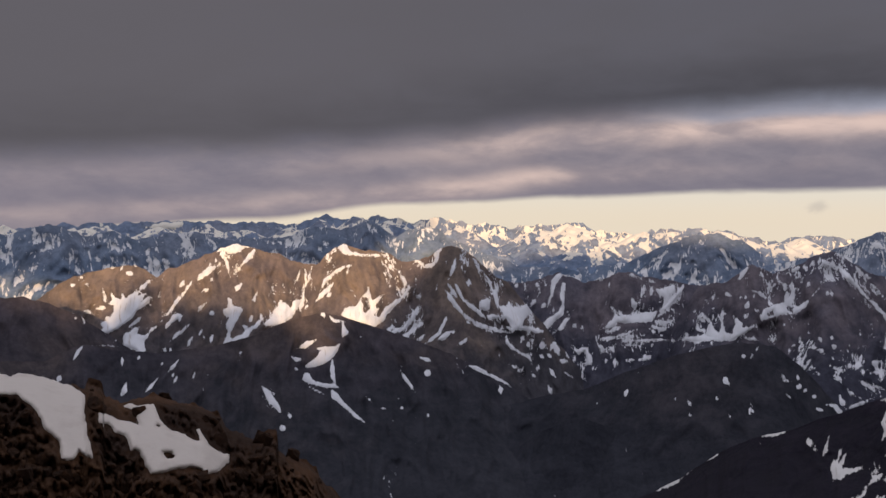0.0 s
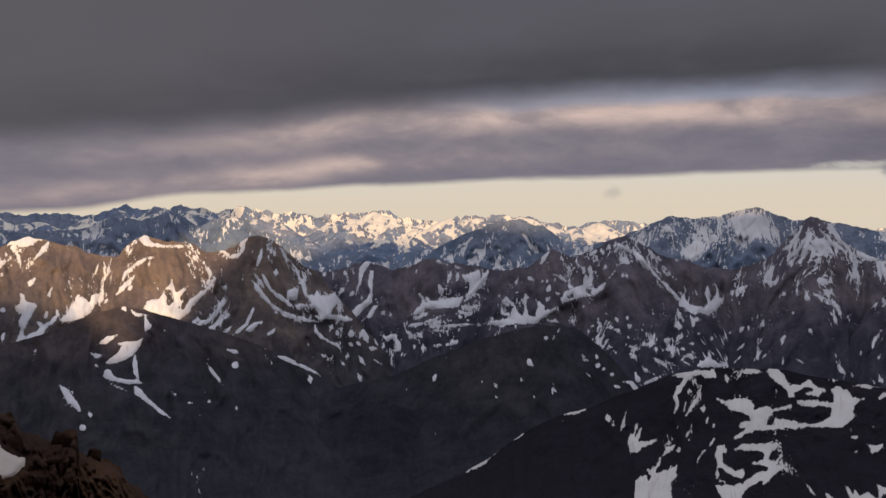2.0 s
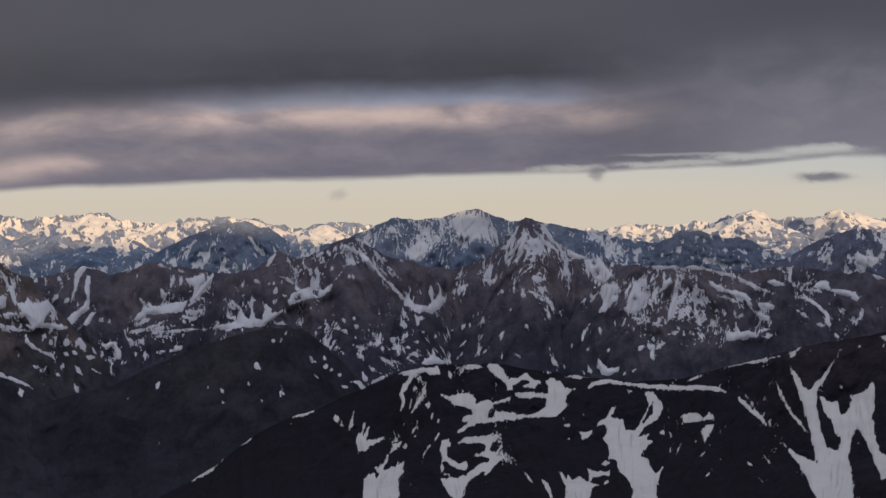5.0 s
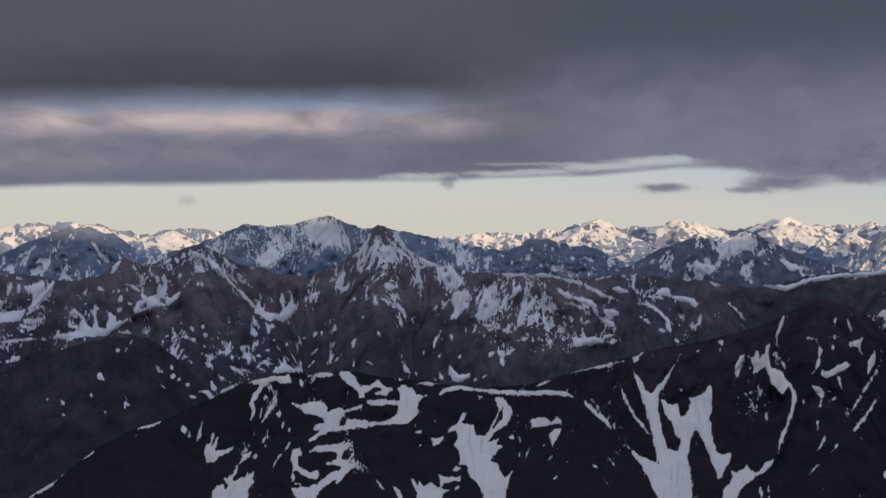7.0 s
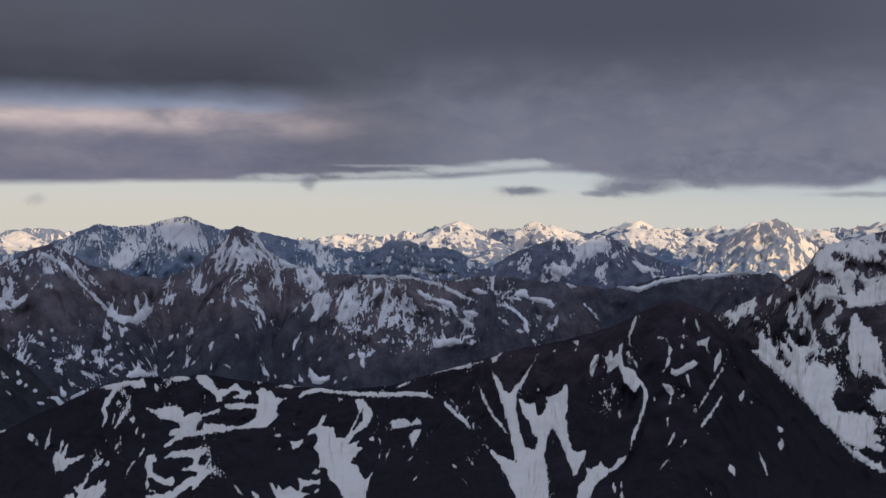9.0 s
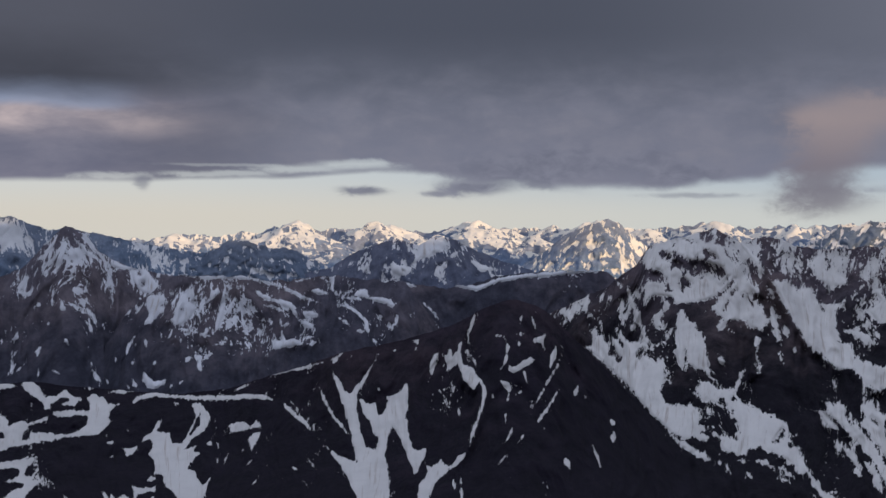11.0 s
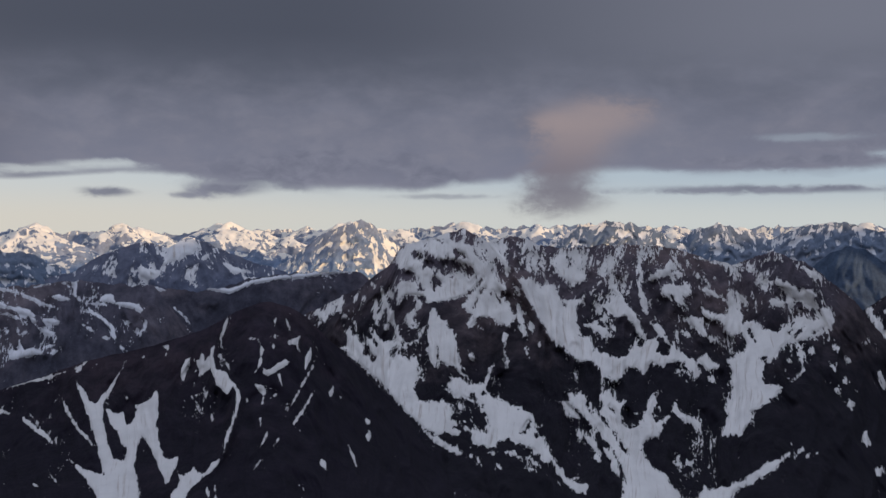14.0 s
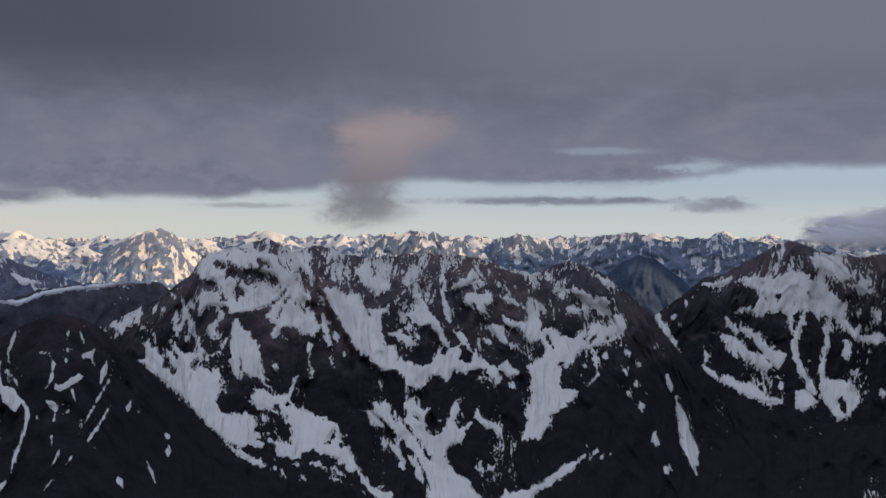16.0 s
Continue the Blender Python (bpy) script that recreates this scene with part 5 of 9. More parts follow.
middle.snow([(6.17, -7.09, 0.114), (6.52, -7.14, 0.086)])
middle.snow([(6.75, -6.50, 0.086), (7.10, -6.61, 0.114), (7.45, -6.48, 0.086), (7.63, -6.89, 0.114), (7.69, -7.17, 0.086), (7.28, -7.30, 0.057)])
middle.snow([(5.76, -6.92, 0.086), (5.40, -6.75, 0.057)])
middle.snow([(6.52, -6.79, 0.086)])
middle.snow([(6.87, -7.02, 0.086)])
middle.snow([(5.05, -6.82, 0.057), (5.29, -6.99, 0.057)])
middle.snow([(5.00, -7.49, 0.086)])
middle.snow([(5.64, -7.50, 0.086), (5.76, -7.74, 0.086), (5.94, -7.96, 0.057)])
middle.snow([(6.41, -7.72, 0.086), (6.76, -7.95, 0.057)])
middle.snow([(7.28, -7.88, 0.086)])
middle.snow([(5.65, -8.61, 0.114)])
middle.snow([(7.86, -7.46, 0.057)])
middle.snow([(3.64, -7.42, 0.057), (3.88, -7.47, 0.057)])
middle.snow([(4.18, -7.59, 0.057)])
middle.snow([(4.65, -7.81, 0.057), (4.88, -7.98, 0.043)])
middle.snow([(7.85, -6.10, 0.057), (8.14, -6.30, 0.057), (8.49, -6.58, 0.086), (8.73, -6.75, 0.057)])
middle.snow([(8.67, -6.34, 0.086), (8.96, -6.57, 0.086)])
middle.snow([(8.96, -7.15, 0.114)])
middle.snow([(8.50, -7.10, 0.057)])
middle.snowfield([(8.43, -5.42), (8.60, -5.12), (8.83, -4.92), (9.00, -4.62), (9.23, -4.82), (9.11, -4.42), (9.40, -4.70), (9.75, -4.64), (10.15, -4.60), (10.55, -4.54), (10.89, -4.50), (11.12, -4.38), (11.01, -4.73), (10.84, -4.96), (10.44, -5.03), (9.87, -5.04), (9.41, -5.11), (9.06, -5.06), (8.83, -5.35)])
middle.snow([(8.59, -4.14, 0.029), (8.94, -4.48, 0.057), (9.23, -4.76, 0.057)])
middle.snow([(11.85, -4.14, 0.029), (11.43, -4.49, 0.057), (11.06, -4.79, 0.086)])
middle.snow([(8.43, -5.42, 0.086), (8.60, -5.59, 0.086), (9.01, -5.41, 0.057), (9.29, -5.29, 0.057)])
middle.snow([(10.73, -5.17, 0.086), (11.16, -5.36, 0.086), (11.58, -5.29, 0.057)])
middle.snow([(11.01, -4.96, 0.086), (11.47, -5.01, 0.057)])
middle.snow([(10.56, -5.26, 0.057), (11.02, -5.60, 0.057), (11.47, -5.73, 0.057)])
middle.snow([(8.72, -5.88, 0.043), (9.30, -5.75, 0.057), (9.70, -5.57, 0.057), (10.16, -5.41, 0.057)])
middle.snow([(7.91, -5.89, 0.057), (8.43, -5.94, 0.057), (9.01, -5.87, 0.057), (9.76, -5.80, 0.057), (10.45, -5.72, 0.029)])
middle.snow([(9.30, -6.01, 0.057), (10.16, -5.99, 0.057), (11.02, -5.94, 0.057), (11.82, -5.98, 0.057)])
middle.snow([(9.07, -6.22, 0.057), (9.88, -6.23, 0.057), (10.45, -6.19, 0.057)])
middle.snow([(10.74, -6.21, 0.057), (10.96, -6.17, 0.057)])
middle.snow([(9.60, -7.01, 0.086), (10.00, -7.00, 0.043)])
middle.snow([(10.17, -7.00, 0.086), (10.57, -6.87, 0.114), (10.85, -6.75, 0.057)])
middle.snow([(10.40, -7.19, 0.057), (10.97, -7.04, 0.057)])
middle.snow([(9.55, -8.68, 0.086)])
middle.snow([(10.18, -7.63, 0.043)])
middle.snow([(8.85, -7.52, 0.043)])
middle.snow([(9.80, -3.83, 0.114), (9.92, -4.17, 0.114), (10.14, -4.05, 0.086)])
middle.snow([(10.42, -3.29, 0.057), (10.37, -3.58, 0.086)])
middle.snow([(10.82, -3.23, 0.057), (10.77, -3.58, 0.086)])
middle.snow([(9.41, -2.55, 0.057), (9.84, -2.66, 0.086), (10.19, -2.80, 0.086)])
middle.snow([(10.65, -2.88, 0.086), (10.99, -2.99, 0.086)])
middle.snow([(7.83, -2.95, 0.057), (8.29, -2.86, 0.057), (8.58, -2.68, 0.029)])
middle.snow([(8.64, -3.17, 0.043)])
middle.snowfield([(11.05, -3.34), (11.45, -3.33), (11.67, -3.16), (11.90, -3.10), (12.02, -3.38), (11.74, -3.73), (11.51, -4.14), (11.34, -4.26), (11.51, -3.80), (11.22, -3.63)])
middle.snow([(12.41, -3.09, 0.043), (12.24, -3.44, 0.086), (11.91, -3.85, 0.086), (11.46, -4.32, 0.086), (11.06, -4.50, 0.057)])
middle.snow([(11.01, -5.02, 0.114), (11.44, -5.07, 0.086), (11.86, -4.94, 0.114)])
middle.snow([(11.16, -5.45, 0.086), (11.58, -5.29, 0.114)])
middle.snow([(12.15, -5.85, 0.057), (12.86, -5.84, 0.114), (13.56, -5.76, 0.114), (14.26, -5.79, 0.114), (14.95, -5.83, 0.086)])
middle.snow([(11.30, -5.93, 0.057), (12.30, -5.97, 0.043)])
middle.snowfield([(13.56, -5.70), (13.61, -5.24), (13.77, -4.95), (13.89, -5.29), (14.12, -5.51), (14.28, -5.22), (14.24, -4.54), (14.44, -4.36), (14.55, -4.53), (14.38, -4.71), (14.39, -5.22), (14.50, -5.50), (14.84, -5.49), (15.00, -5.06), (14.88, -4.64), (15.11, -4.80), (15.33, -4.97), (15.27, -5.20), (15.66, -5.18), (15.99, -4.95), (15.82, -5.24), (15.50, -5.47), (15.12, -5.71), (14.67, -5.89), (14.06, -5.86)])
middle.snow([(13.04, -4.45, 0.057), (13.16, -4.74, 0.086), (13.38, -4.62, 0.057)])
middle.snow([(13.07, -4.91, 0.057), (13.16, -5.37, 0.057), (13.45, -5.53, 0.057)])
middle.snow([(15.43, -4.68, 0.114), (15.60, -4.51, 0.057)])
middle.snow([(12.55, -5.61, 0.086)])
middle.snow([(15.22, -5.65, 0.057), (15.78, -5.75, 0.086), (16.21, -5.79, 0.086)])
middle.snow([(16.70, -5.83, 0.114), (16.81, -5.71, 0.057)])
middle.snow([(16.05, -6.22, 0.057)])
middle.snow([(15.29, -6.55, 0.057), (15.51, -6.66, 0.086)])
middle.snow([(15.79, -6.59, 0.057)])
middle.snowfield([(16.17, -4.66), (16.36, -4.26), (16.68, -4.08), (17.01, -3.96), (17.33, -3.89), (17.38, -3.44), (17.27, -3.05), (17.10, -2.83), (17.37, -2.94), (17.49, -3.38), (17.49, -3.78), (17.70, -3.44), (17.64, -2.93), (17.86, -3.15), (17.81, -3.60), (17.66, -4.00), (17.98, -4.10), (18.30, -3.87), (18.56, -3.64), (18.40, -3.98), (18.03, -4.32), (17.55, -4.45), (17.01, -4.52), (16.58, -4.70), (16.26, -4.83)])
middle.rock((16.63, -4.48, 0.114), (16.74, -4.47, 0.114))
middle.rock((17.55, -4.14, 0.086), (17.66, -4.22, 0.086))
middle.snow([(19.24, -2.70, 0.029), (18.93, -3.18, 0.029), (18.56, -3.64, 0.029)])
middle.snow([(15.75, -3.31, 0.057), (16.13, -3.42, 0.057), (16.46, -3.69, 0.057), (16.68, -4.02, 0.057)])
middle.snow([(15.62, -3.77, 0.086), (15.54, -4.05, 0.086), (15.43, -4.23, 0.057)])
middle.snow([(14.71, -3.62, 0.086), (14.37, -3.45, 0.057)])
middle.snow([(15.20, -3.66, 0.057)])
middle.snow([(18.44, -2.86, 0.086), (18.50, -3.08, 0.057)])
middle.snow([(16.83, -3.03, 0.057)])
middle.snow([(15.98, -4.27, 0.057), (16.14, -4.43, 0.043)])
middle.snow([(17.34, -4.99, 0.057)])
middle.snow([(15.68, -2.06, 0.114), (15.41, -2.29, 0.114), (15.25, -2.64, 0.086), (15.03, -2.81, 0.057)])
middle.snow([(16.72, -2.33, 0.086)])
middle.snow([(17.23, -2.49, 0.057), (17.53, -2.37, 0.057), (17.90, -2.19, 0.071), (18.17, -2.08, 0.057)])
middle.snow([(18.30, -2.16, 0.086)])
middle.snow([(19.01, -1.59, 0.086), (18.91, -2.01, 0.057)])
middle.snow([(19.09, -1.78, 0.086), (19.33, -2.00, 0.114)])
middle.snow([(18.75, -1.73, 0.057), (18.59, -2.01, 0.057)])
middle.snow([(14.36, -7.72, 0.114), (14.53, -7.88, 0.114), (14.81, -8.15, 0.057)])
middle.snow([(14.09, -8.69, 0.057), (14.15, -8.91, 0.057)])
middle.snow([(15.76, -9.23, 0.057), (15.93, -9.47, 0.057)])
middle.snow([(12.07, -8.94, 0.043)])
middle.snow([(12.75, -9.11, 0.071)])
middle.snow([(12.81, -9.70, 0.057)])
middle.snow([(14.77, -9.67, 0.057)])
middle.snow([(17.16, -7.80, 0.057), (17.54, -7.75, 0.057), (17.75, -7.80, 0.029)])
middle.snow([(17.27, -7.51, 0.029), (17.43, -7.70, 0.043)])
spur.snow([(-18.21, -6.19, 0.086), (-18.43, -6.44, 0.086), (-18.64, -6.87, 0.114)])
spur.snow([(-19.23, -7.60, 0.086), (-19.39, -7.89, 0.114)])
spur.snow([(-16.08, -8.02, 0.057), (-16.22, -8.47, 0.114), (-16.38, -8.68, 0.086)])
spur.snow([(-14.57, -7.85, 0.029), (-14.95, -8.34, 0.057), (-15.29, -8.67, 0.057)])
spur.snow([(-13.56, -6.97, 0.086), (-13.79, -7.30, 0.057), (-14.12, -7.63, 0.029)])
spur.snow([(-13.73, -7.99, 0.086)])
spur.snow([(-13.84, -7.76, 0.057)])
spur.snow([(-12.75, -7.67, 0.057), (-12.89, -8.07, 0.029)])
spur.snow([(-12.10, -7.83, 0.043)])
spur.snow([(-12.33, -8.53, 0.029)])
spur.snow([(-9.35, -8.43, 0.086), (-9.12, -8.75, 0.114), (-8.89, -9.13, 0.143), (-8.60, -9.48, 0.114), (-8.31, -9.86, 0.086)])
spur.snow([(-7.96, -9.95, 0.086)])
spur.snow([(-8.31, -10.48, 0.114), (-8.31, -10.68, 0.114)])
spur.snow([(-10.45, -6.69, 0.057)])
spur.snow([(-15.53, -6.86, 0.057)])
spur.snow([(-16.32, -6.78, 0.057), (-16.33, -7.23, 0.029)])
spur.snow([(-14.40, -7.20, 0.057)])
spur.snowfield([(-7.56, -6.52), (-7.21, -6.27), (-6.80, -6.09), (-6.51, -6.10), (-6.86, -6.33), (-7.15, -6.50)])
spur.snow([(-7.91, -6.90, 0.057), (-7.62, -7.07, 0.086), (-7.33, -7.08, 0.086)])
spur.snow([(-5.75, -6.98, 0.086), (-5.75, -7.50, 0.086), (-5.69, -8.08, 0.086), (-5.57, -8.43, 0.086)])
spur.snow([(-7.00, -8.47, 0.029), (-6.56, -8.71, 0.057), (-6.15, -8.86, 0.057)])
spur.snow([(-5.80, -8.66, 0.143), (-5.63, -8.95, 0.143), (-5.27, -9.30, 0.086), (-4.80, -9.76, 0.071), (-4.33, -10.17, 0.057), (-3.92, -10.40, 0.029)])
spur.snow([(-5.23, -5.23, 0.086), (-5.11, -5.70, 0.143), (-5.22, -5.99, 0.086)])
spur.snow([(-6.22, -4.76, 0.114)])
spur.snow([(-5.93, -4.87, 0.086), (-5.64, -5.11, 0.086), (-5.05, -5.17, 0.029)])
spur.snow([(-7.50, -7.63, 0.057), (-7.73, -7.48, 0.043)])
spur.snowfield([(-7.15, -7.49), (-6.92, -7.20), (-6.57, -7.03), (-6.28, -6.62), (-6.57, -6.56), (-6.22, -6.45), (-5.69, -6.45), (-5.28, -6.28), (-5.46, -6.63), (-5.69, -6.98), (-5.98, -7.21), (-6.28, -7.38), (-6.68, -7.49)])
spur.snowfield([(-7.27, -8.12), (-7.15, -7.78), (-6.92, -7.89), (-6.80, -8.13), (-6.51, -8.25), (-6.10, -8.37), (-5.63, -8.37), (-5.45, -8.55), (-5.86, -8.60), (-6.39, -8.48), (-6.86, -8.36)])
spur.snow([(1.28, -7.44, 0.057), (1.69, -7.50, 0.057), (2.11, -7.64, 0.114), (2.41, -7.78, 0.057)])
spur.snow([(2.28, -6.97, 0.143), (2.52, -7.20, 0.086)])
spur.snow([(1.52, -7.56, 0.029), (2.17, -7.79, 0.057), (2.82, -8.01, 0.057), (3.30, -8.30, 0.057), (3.62, -8.52, 0.029)])
spur.snow([(3.06, -8.65, 0.114)])
spur.snow([(2.70, -7.63, 0.029), (2.88, -8.01, 0.029)])
spur.snow([(-2.27, -7.57, 0.043), (-1.97, -8.04, 0.057), (-1.62, -8.50, 0.057), (-1.38, -8.85, 0.029)])
spur.snow([(-0.79, -7.78, 0.143), (-0.76, -7.89, 0.143)])
spur.snow([(-1.21, -6.99, 0.086), (-0.79, -7.13, 0.086), (-0.50, -7.25, 0.057)])
spur.snow([(-4.07, -8.96, 0.057), (-3.80, -9.19, 0.057), (-3.62, -9.34, 0.029)])
spur.snow([(-3.21, -9.60, 0.057), (-2.97, -9.66, 0.057)])
spur.snow([(-2.03, -9.61, 0.057), (-2.20, -9.66, 0.043)])
spur.snow([(-0.72, -9.89, 0.057), (-0.78, -10.12, 0.029)])
spur.snow([(-2.56, -10.30, 0.043)])
spur.snow([(-4.28, -5.96, 0.043)])
middle.snow([(17.14, -7.78, 0.057), (17.41, -7.75, 0.057), (17.76, -7.76, 0.057)])
middle.snow([(17.23, -7.46, 0.057), (17.47, -7.70, 0.043)])
middle.snow([(18.06, -8.08, 0.114), (18.12, -7.94, 0.086)])
middle.snow([(18.29, -8.29, 0.086), (18.41, -8.12, 0.057)])
middle.snow([(18.03, -7.59, 0.071)])
middle.snow([(14.34, -7.73, 0.086), (14.63, -7.88, 0.057)])
middle.snow([(15.74, -9.30, 0.086)])
middle.snow([(16.10, -8.26, 0.029)])
middle.snow([(15.44, -3.65, 0.057)])
middle.snow([(15.85, -3.65, 0.043)])
middle.snow([(17.75, -6.03, 0.086), (17.96, -5.94, 0.057)])
middle.snow([(18.14, -5.83, 0.086)])
middle.snow([(17.60, -6.32, 0.086)])
middle.snow([(18.55, -5.83, 0.057), (18.73, -6.04, 0.057), (19.08, -6.19, 0.057), (19.32, -6.43, 0.057)])
middle.snow([(19.03, -5.63, 0.086)])
middle.snow([(19.67, -6.05, 0.086), (19.79, -5.90, 0.057)])
middle.snow([(19.56, -5.55, 0.057)])
middle.snow([(20.39, -5.91, 0.057)])
middle.snow([(18.19, -6.91, 0.029), (18.36, -7.12, 0.057)])
middle.snow([(18.54, -6.77, 0.057)])
middle.snow([(19.55, -6.93, 0.057), (19.90, -7.13, 0.057), (20.32, -7.14, 0.057)])
middle.snow([(20.26, -6.90, 0.086), (20.56, -6.85, 0.086)])
middle.snow([(20.85, -6.73, 0.114), (20.79, -6.96, 0.114)])
middle.snow([(21.03, -7.14, 0.086)])
middle.snow([(21.51, -6.73, 0.114), (21.62, -6.68, 0.086)])
middle.snow([(22.19, -6.50, 0.114), (22.40, -6.44, 0.057)])
middle.snow([(21.38, -7.20, 0.057), (21.74, -7.09, 0.029)])
middle.snow([(22.10, -7.18, 0.057), (22.63, -7.03, 0.057)])
middle.snow([(22.57, -6.85, 0.057), (23.10, -6.85, 0.043)])
middle.snow([(18.78, -7.24, 0.057), (19.13, -7.42, 0.057)])
middle.snow([(19.52, -7.42, 0.057), (19.90, -7.54, 0.057), (20.25, -7.66, 0.029)])
middle.snow([(20.85, -7.52, 0.057), (21.08, -7.73, 0.057), (21.44, -7.90, 0.057), (21.73, -8.20, 0.057)])
middle.snow([(21.29, -7.73, 0.043), (21.79, -7.85, 0.057), (22.21, -8.08, 0.029)])
middle.snow([(22.39, -7.53, 0.086), (22.74, -7.44, 0.086), (22.98, -7.62, 0.057)])
middle.snow([(22.27, -7.61, 0.057), (22.62, -7.85, 0.057), (23.10, -7.97, 0.057)])
middle.snowfield([(23.36, -7.67), (23.57, -7.62), (23.69, -7.26), (23.81, -7.61), (24.16, -7.79), (24.63, -7.79), (24.57, -7.90), (23.81, -7.96), (23.36, -8.02), (23.16, -7.91)])
middle.snow([(24.75, -7.32, 0.029), (24.51, -7.67, 0.043)])
middle.snow([(25.40, -6.79, 0.029), (25.05, -7.14, 0.043)])
middle.snow([(25.34, -7.32, 0.029), (24.87, -7.79, 0.029)])
middle.snow([(18.83, -8.38, 0.086), (18.77, -8.53, 0.057)])
middle.snow([(19.95, -8.30, 0.086), (20.13, -8.69, 0.114), (20.25, -8.89, 0.086)])
middle.snow([(20.31, -7.96, 0.057), (20.55, -8.25, 0.057), (21.02, -8.43, 0.057)])
middle.snow([(21.44, -8.43, 0.043), (21.02, -8.66, 0.057), (20.60, -8.83, 0.057), (20.24, -9.01, 0.043)])
middle.snow([(19.36, -8.82, 0.057), (19.83, -8.89, 0.086), (19.95, -9.12, 0.086), (20.30, -9.12, 0.057)])
middle.snow([(18.82, -9.05, 0.057), (19.29, -9.12, 0.057)])
middle.snow([(17.46, -8.37, 0.029), (17.70, -8.63, 0.029)])
middle.snow([(19.88, -2.13, 0.086), (20.18, -2.43, 0.114), (20.53, -2.78, 0.086), (20.82, -3.14, 0.057), (21.23, -3.55, 0.043), (21.64, -3.97, 0.057), (21.99, -4.38, 0.057), (22.35, -4.80, 0.057), (22.76, -5.15, 0.057), (23.08, -5.33, 0.057)])
middle.snowfield([(22.23, -4.21), (22.47, -4.56), (22.76, -4.86), (23.11, -4.98), (23.47, -5.04), (23.65, -4.74), (23.53, -4.39), (23.59, -3.86), (23.71, -4.21), (23.76, -4.74), (24.00, -4.45), (24.12, -4.04), (24.18, -4.57), (24.41, -4.39), (24.65, -4.10), (24.41, -3.86), (23.89, -3.86), (24.00, -3.57), (24.42, -3.27), (24.89, -3.10), (25.36, -2.87), (25.06, -3.16), (24.71, -3.39), (24.77, -3.69), (25.18, -3.39), (25.24, -3.63), (24.88, -3.98), (24.59, -4.27), (24.35, -4.69), (24.11, -5.04), (23.70, -5.33), (23.35, -5.27), (22.94, -5.18), (22.58, -4.92), (22.29, -4.56)])
middle.snow([(25.53, -3.86, 0.114), (25.18, -4.10, 0.114), (24.94, -4.16, 0.057)])
middle.snow([(23.00, -4.01, 0.043), (23.12, -4.45, 0.043)])
middle.snow([(22.76, -5.39, 0.086), (22.93, -5.62, 0.086), (22.87, -6.06, 0.057)])
middle.snow([(23.17, -5.51, 0.114), (23.05, -5.68, 0.086)])
middle.snow([(22.11, -5.03, 0.086), (22.23, -5.33, 0.114), (22.40, -5.68, 0.086)])
middle.snow([(21.99, -5.62, 0.057), (22.22, -5.97, 0.086), (22.40, -6.09, 0.043)])
middle.snow([(22.81, -6.21, 0.057), (22.93, -6.27, 0.057)])
middle.snow([(21.53, -2.97, 0.057), (21.76, -3.38, 0.057), (22.00, -3.62, 0.057)])
middle.snow([(22.12, -2.53, 0.057)])
middle.snow([(20.94, -2.31, 0.057), (21.24, -2.55, 0.057), (21.53, -2.61, 0.043)])
middle.snow([(20.65, -2.07, 0.043), (20.89, -2.37, 0.043)])
middle.snow([(19.89, -1.42, 0.057), (20.06, -1.66, 0.057)])
middle.snow([(19.55, -3.25, 0.057), (19.58, -3.54, 0.057)])
middle.snow([(19.34, -3.39, 0.057)])
middle.snow([(25.88, -5.33, 0.029), (25.82, -5.68, 0.057)])
middle.snow([(25.43, -5.92, 0.057), (25.17, -6.15, 0.086)])
middle.snow([(25.64, -5.97, 0.057)])
middle.snow([(24.76, -6.15, 0.086), (24.70, -6.33, 0.057)])
middle.snow([(24.55, -6.27, 0.057), (24.46, -6.56, 0.029)])
middle.snow([(23.81, -6.56, 0.057)])
middle.snow([(28.27, -0.71, 0.043), (27.93, -1.38, 0.057), (27.58, -1.88, 0.057), (27.05, -2.17, 0.043)])
middle.snow([(28.51, -0.94, 0.057), (28.21, -1.67, 0.057), (27.81, -2.40, 0.057)])
middle.snow([(28.62, -1.29, 0.057), (28.33, -2.11, 0.057), (28.10, -2.93, 0.043)])
middle.snow([(28.79, -1.82, 0.057), (28.56, -2.55, 0.057), (28.39, -3.13, 0.043)])
middle.snow([(28.91, -0.65, 0.029), (29.31, -1.30, 0.057), (29.65, -1.76, 0.057), (30.23, -2.11, 0.057)])
middle.snow([(29.08, -1.53, 0.043), (29.19, -2.11, 0.043)])
middle.snow([(29.37, -0.80, 0.029), (29.94, -1.53, 0.057), (30.46, -2.06, 0.086)])
middle.snow([(27.49, -2.40, 0.043), (27.63, -2.84, 0.043)])
middle.snow([(28.04, -0.80, 0.029), (27.70, -1.17, 0.057), (27.35, -1.46, 0.043)])
middle.snow([(29.54, -2.11, 0.029), (29.77, -2.29, 0.029)])
middle.snow([(28.96, -2.40, 0.043), (28.79, -2.99, 0.043)])
middle.snow([(27.98, -3.28, 0.029), (28.04, -3.86, 0.029)])
middle.snow([(30.51, -2.26, 0.114), (31.02, -2.35, 0.086), (31.51, -2.46, 0.086), (31.93, -2.46, 0.086), (32.50, -2.40, 0.057), (33.06, -2.57, 0.057), (33.67, -2.80, 0.057)])
middle.snowfield([(31.71, -2.58), (32.10, -2.58), (32.38, -2.46), (32.66, -2.92), (32.89, -3.21), (33.17, -3.44), (33.56, -3.49), (33.39, -3.61), (32.95, -3.61), (32.72, -3.78), (32.33, -3.73), (32.05, -3.50), (31.82, -3.10)])
middle.rock((32.10, -2.75, 0.086), (32.13, -2.81, 0.086))
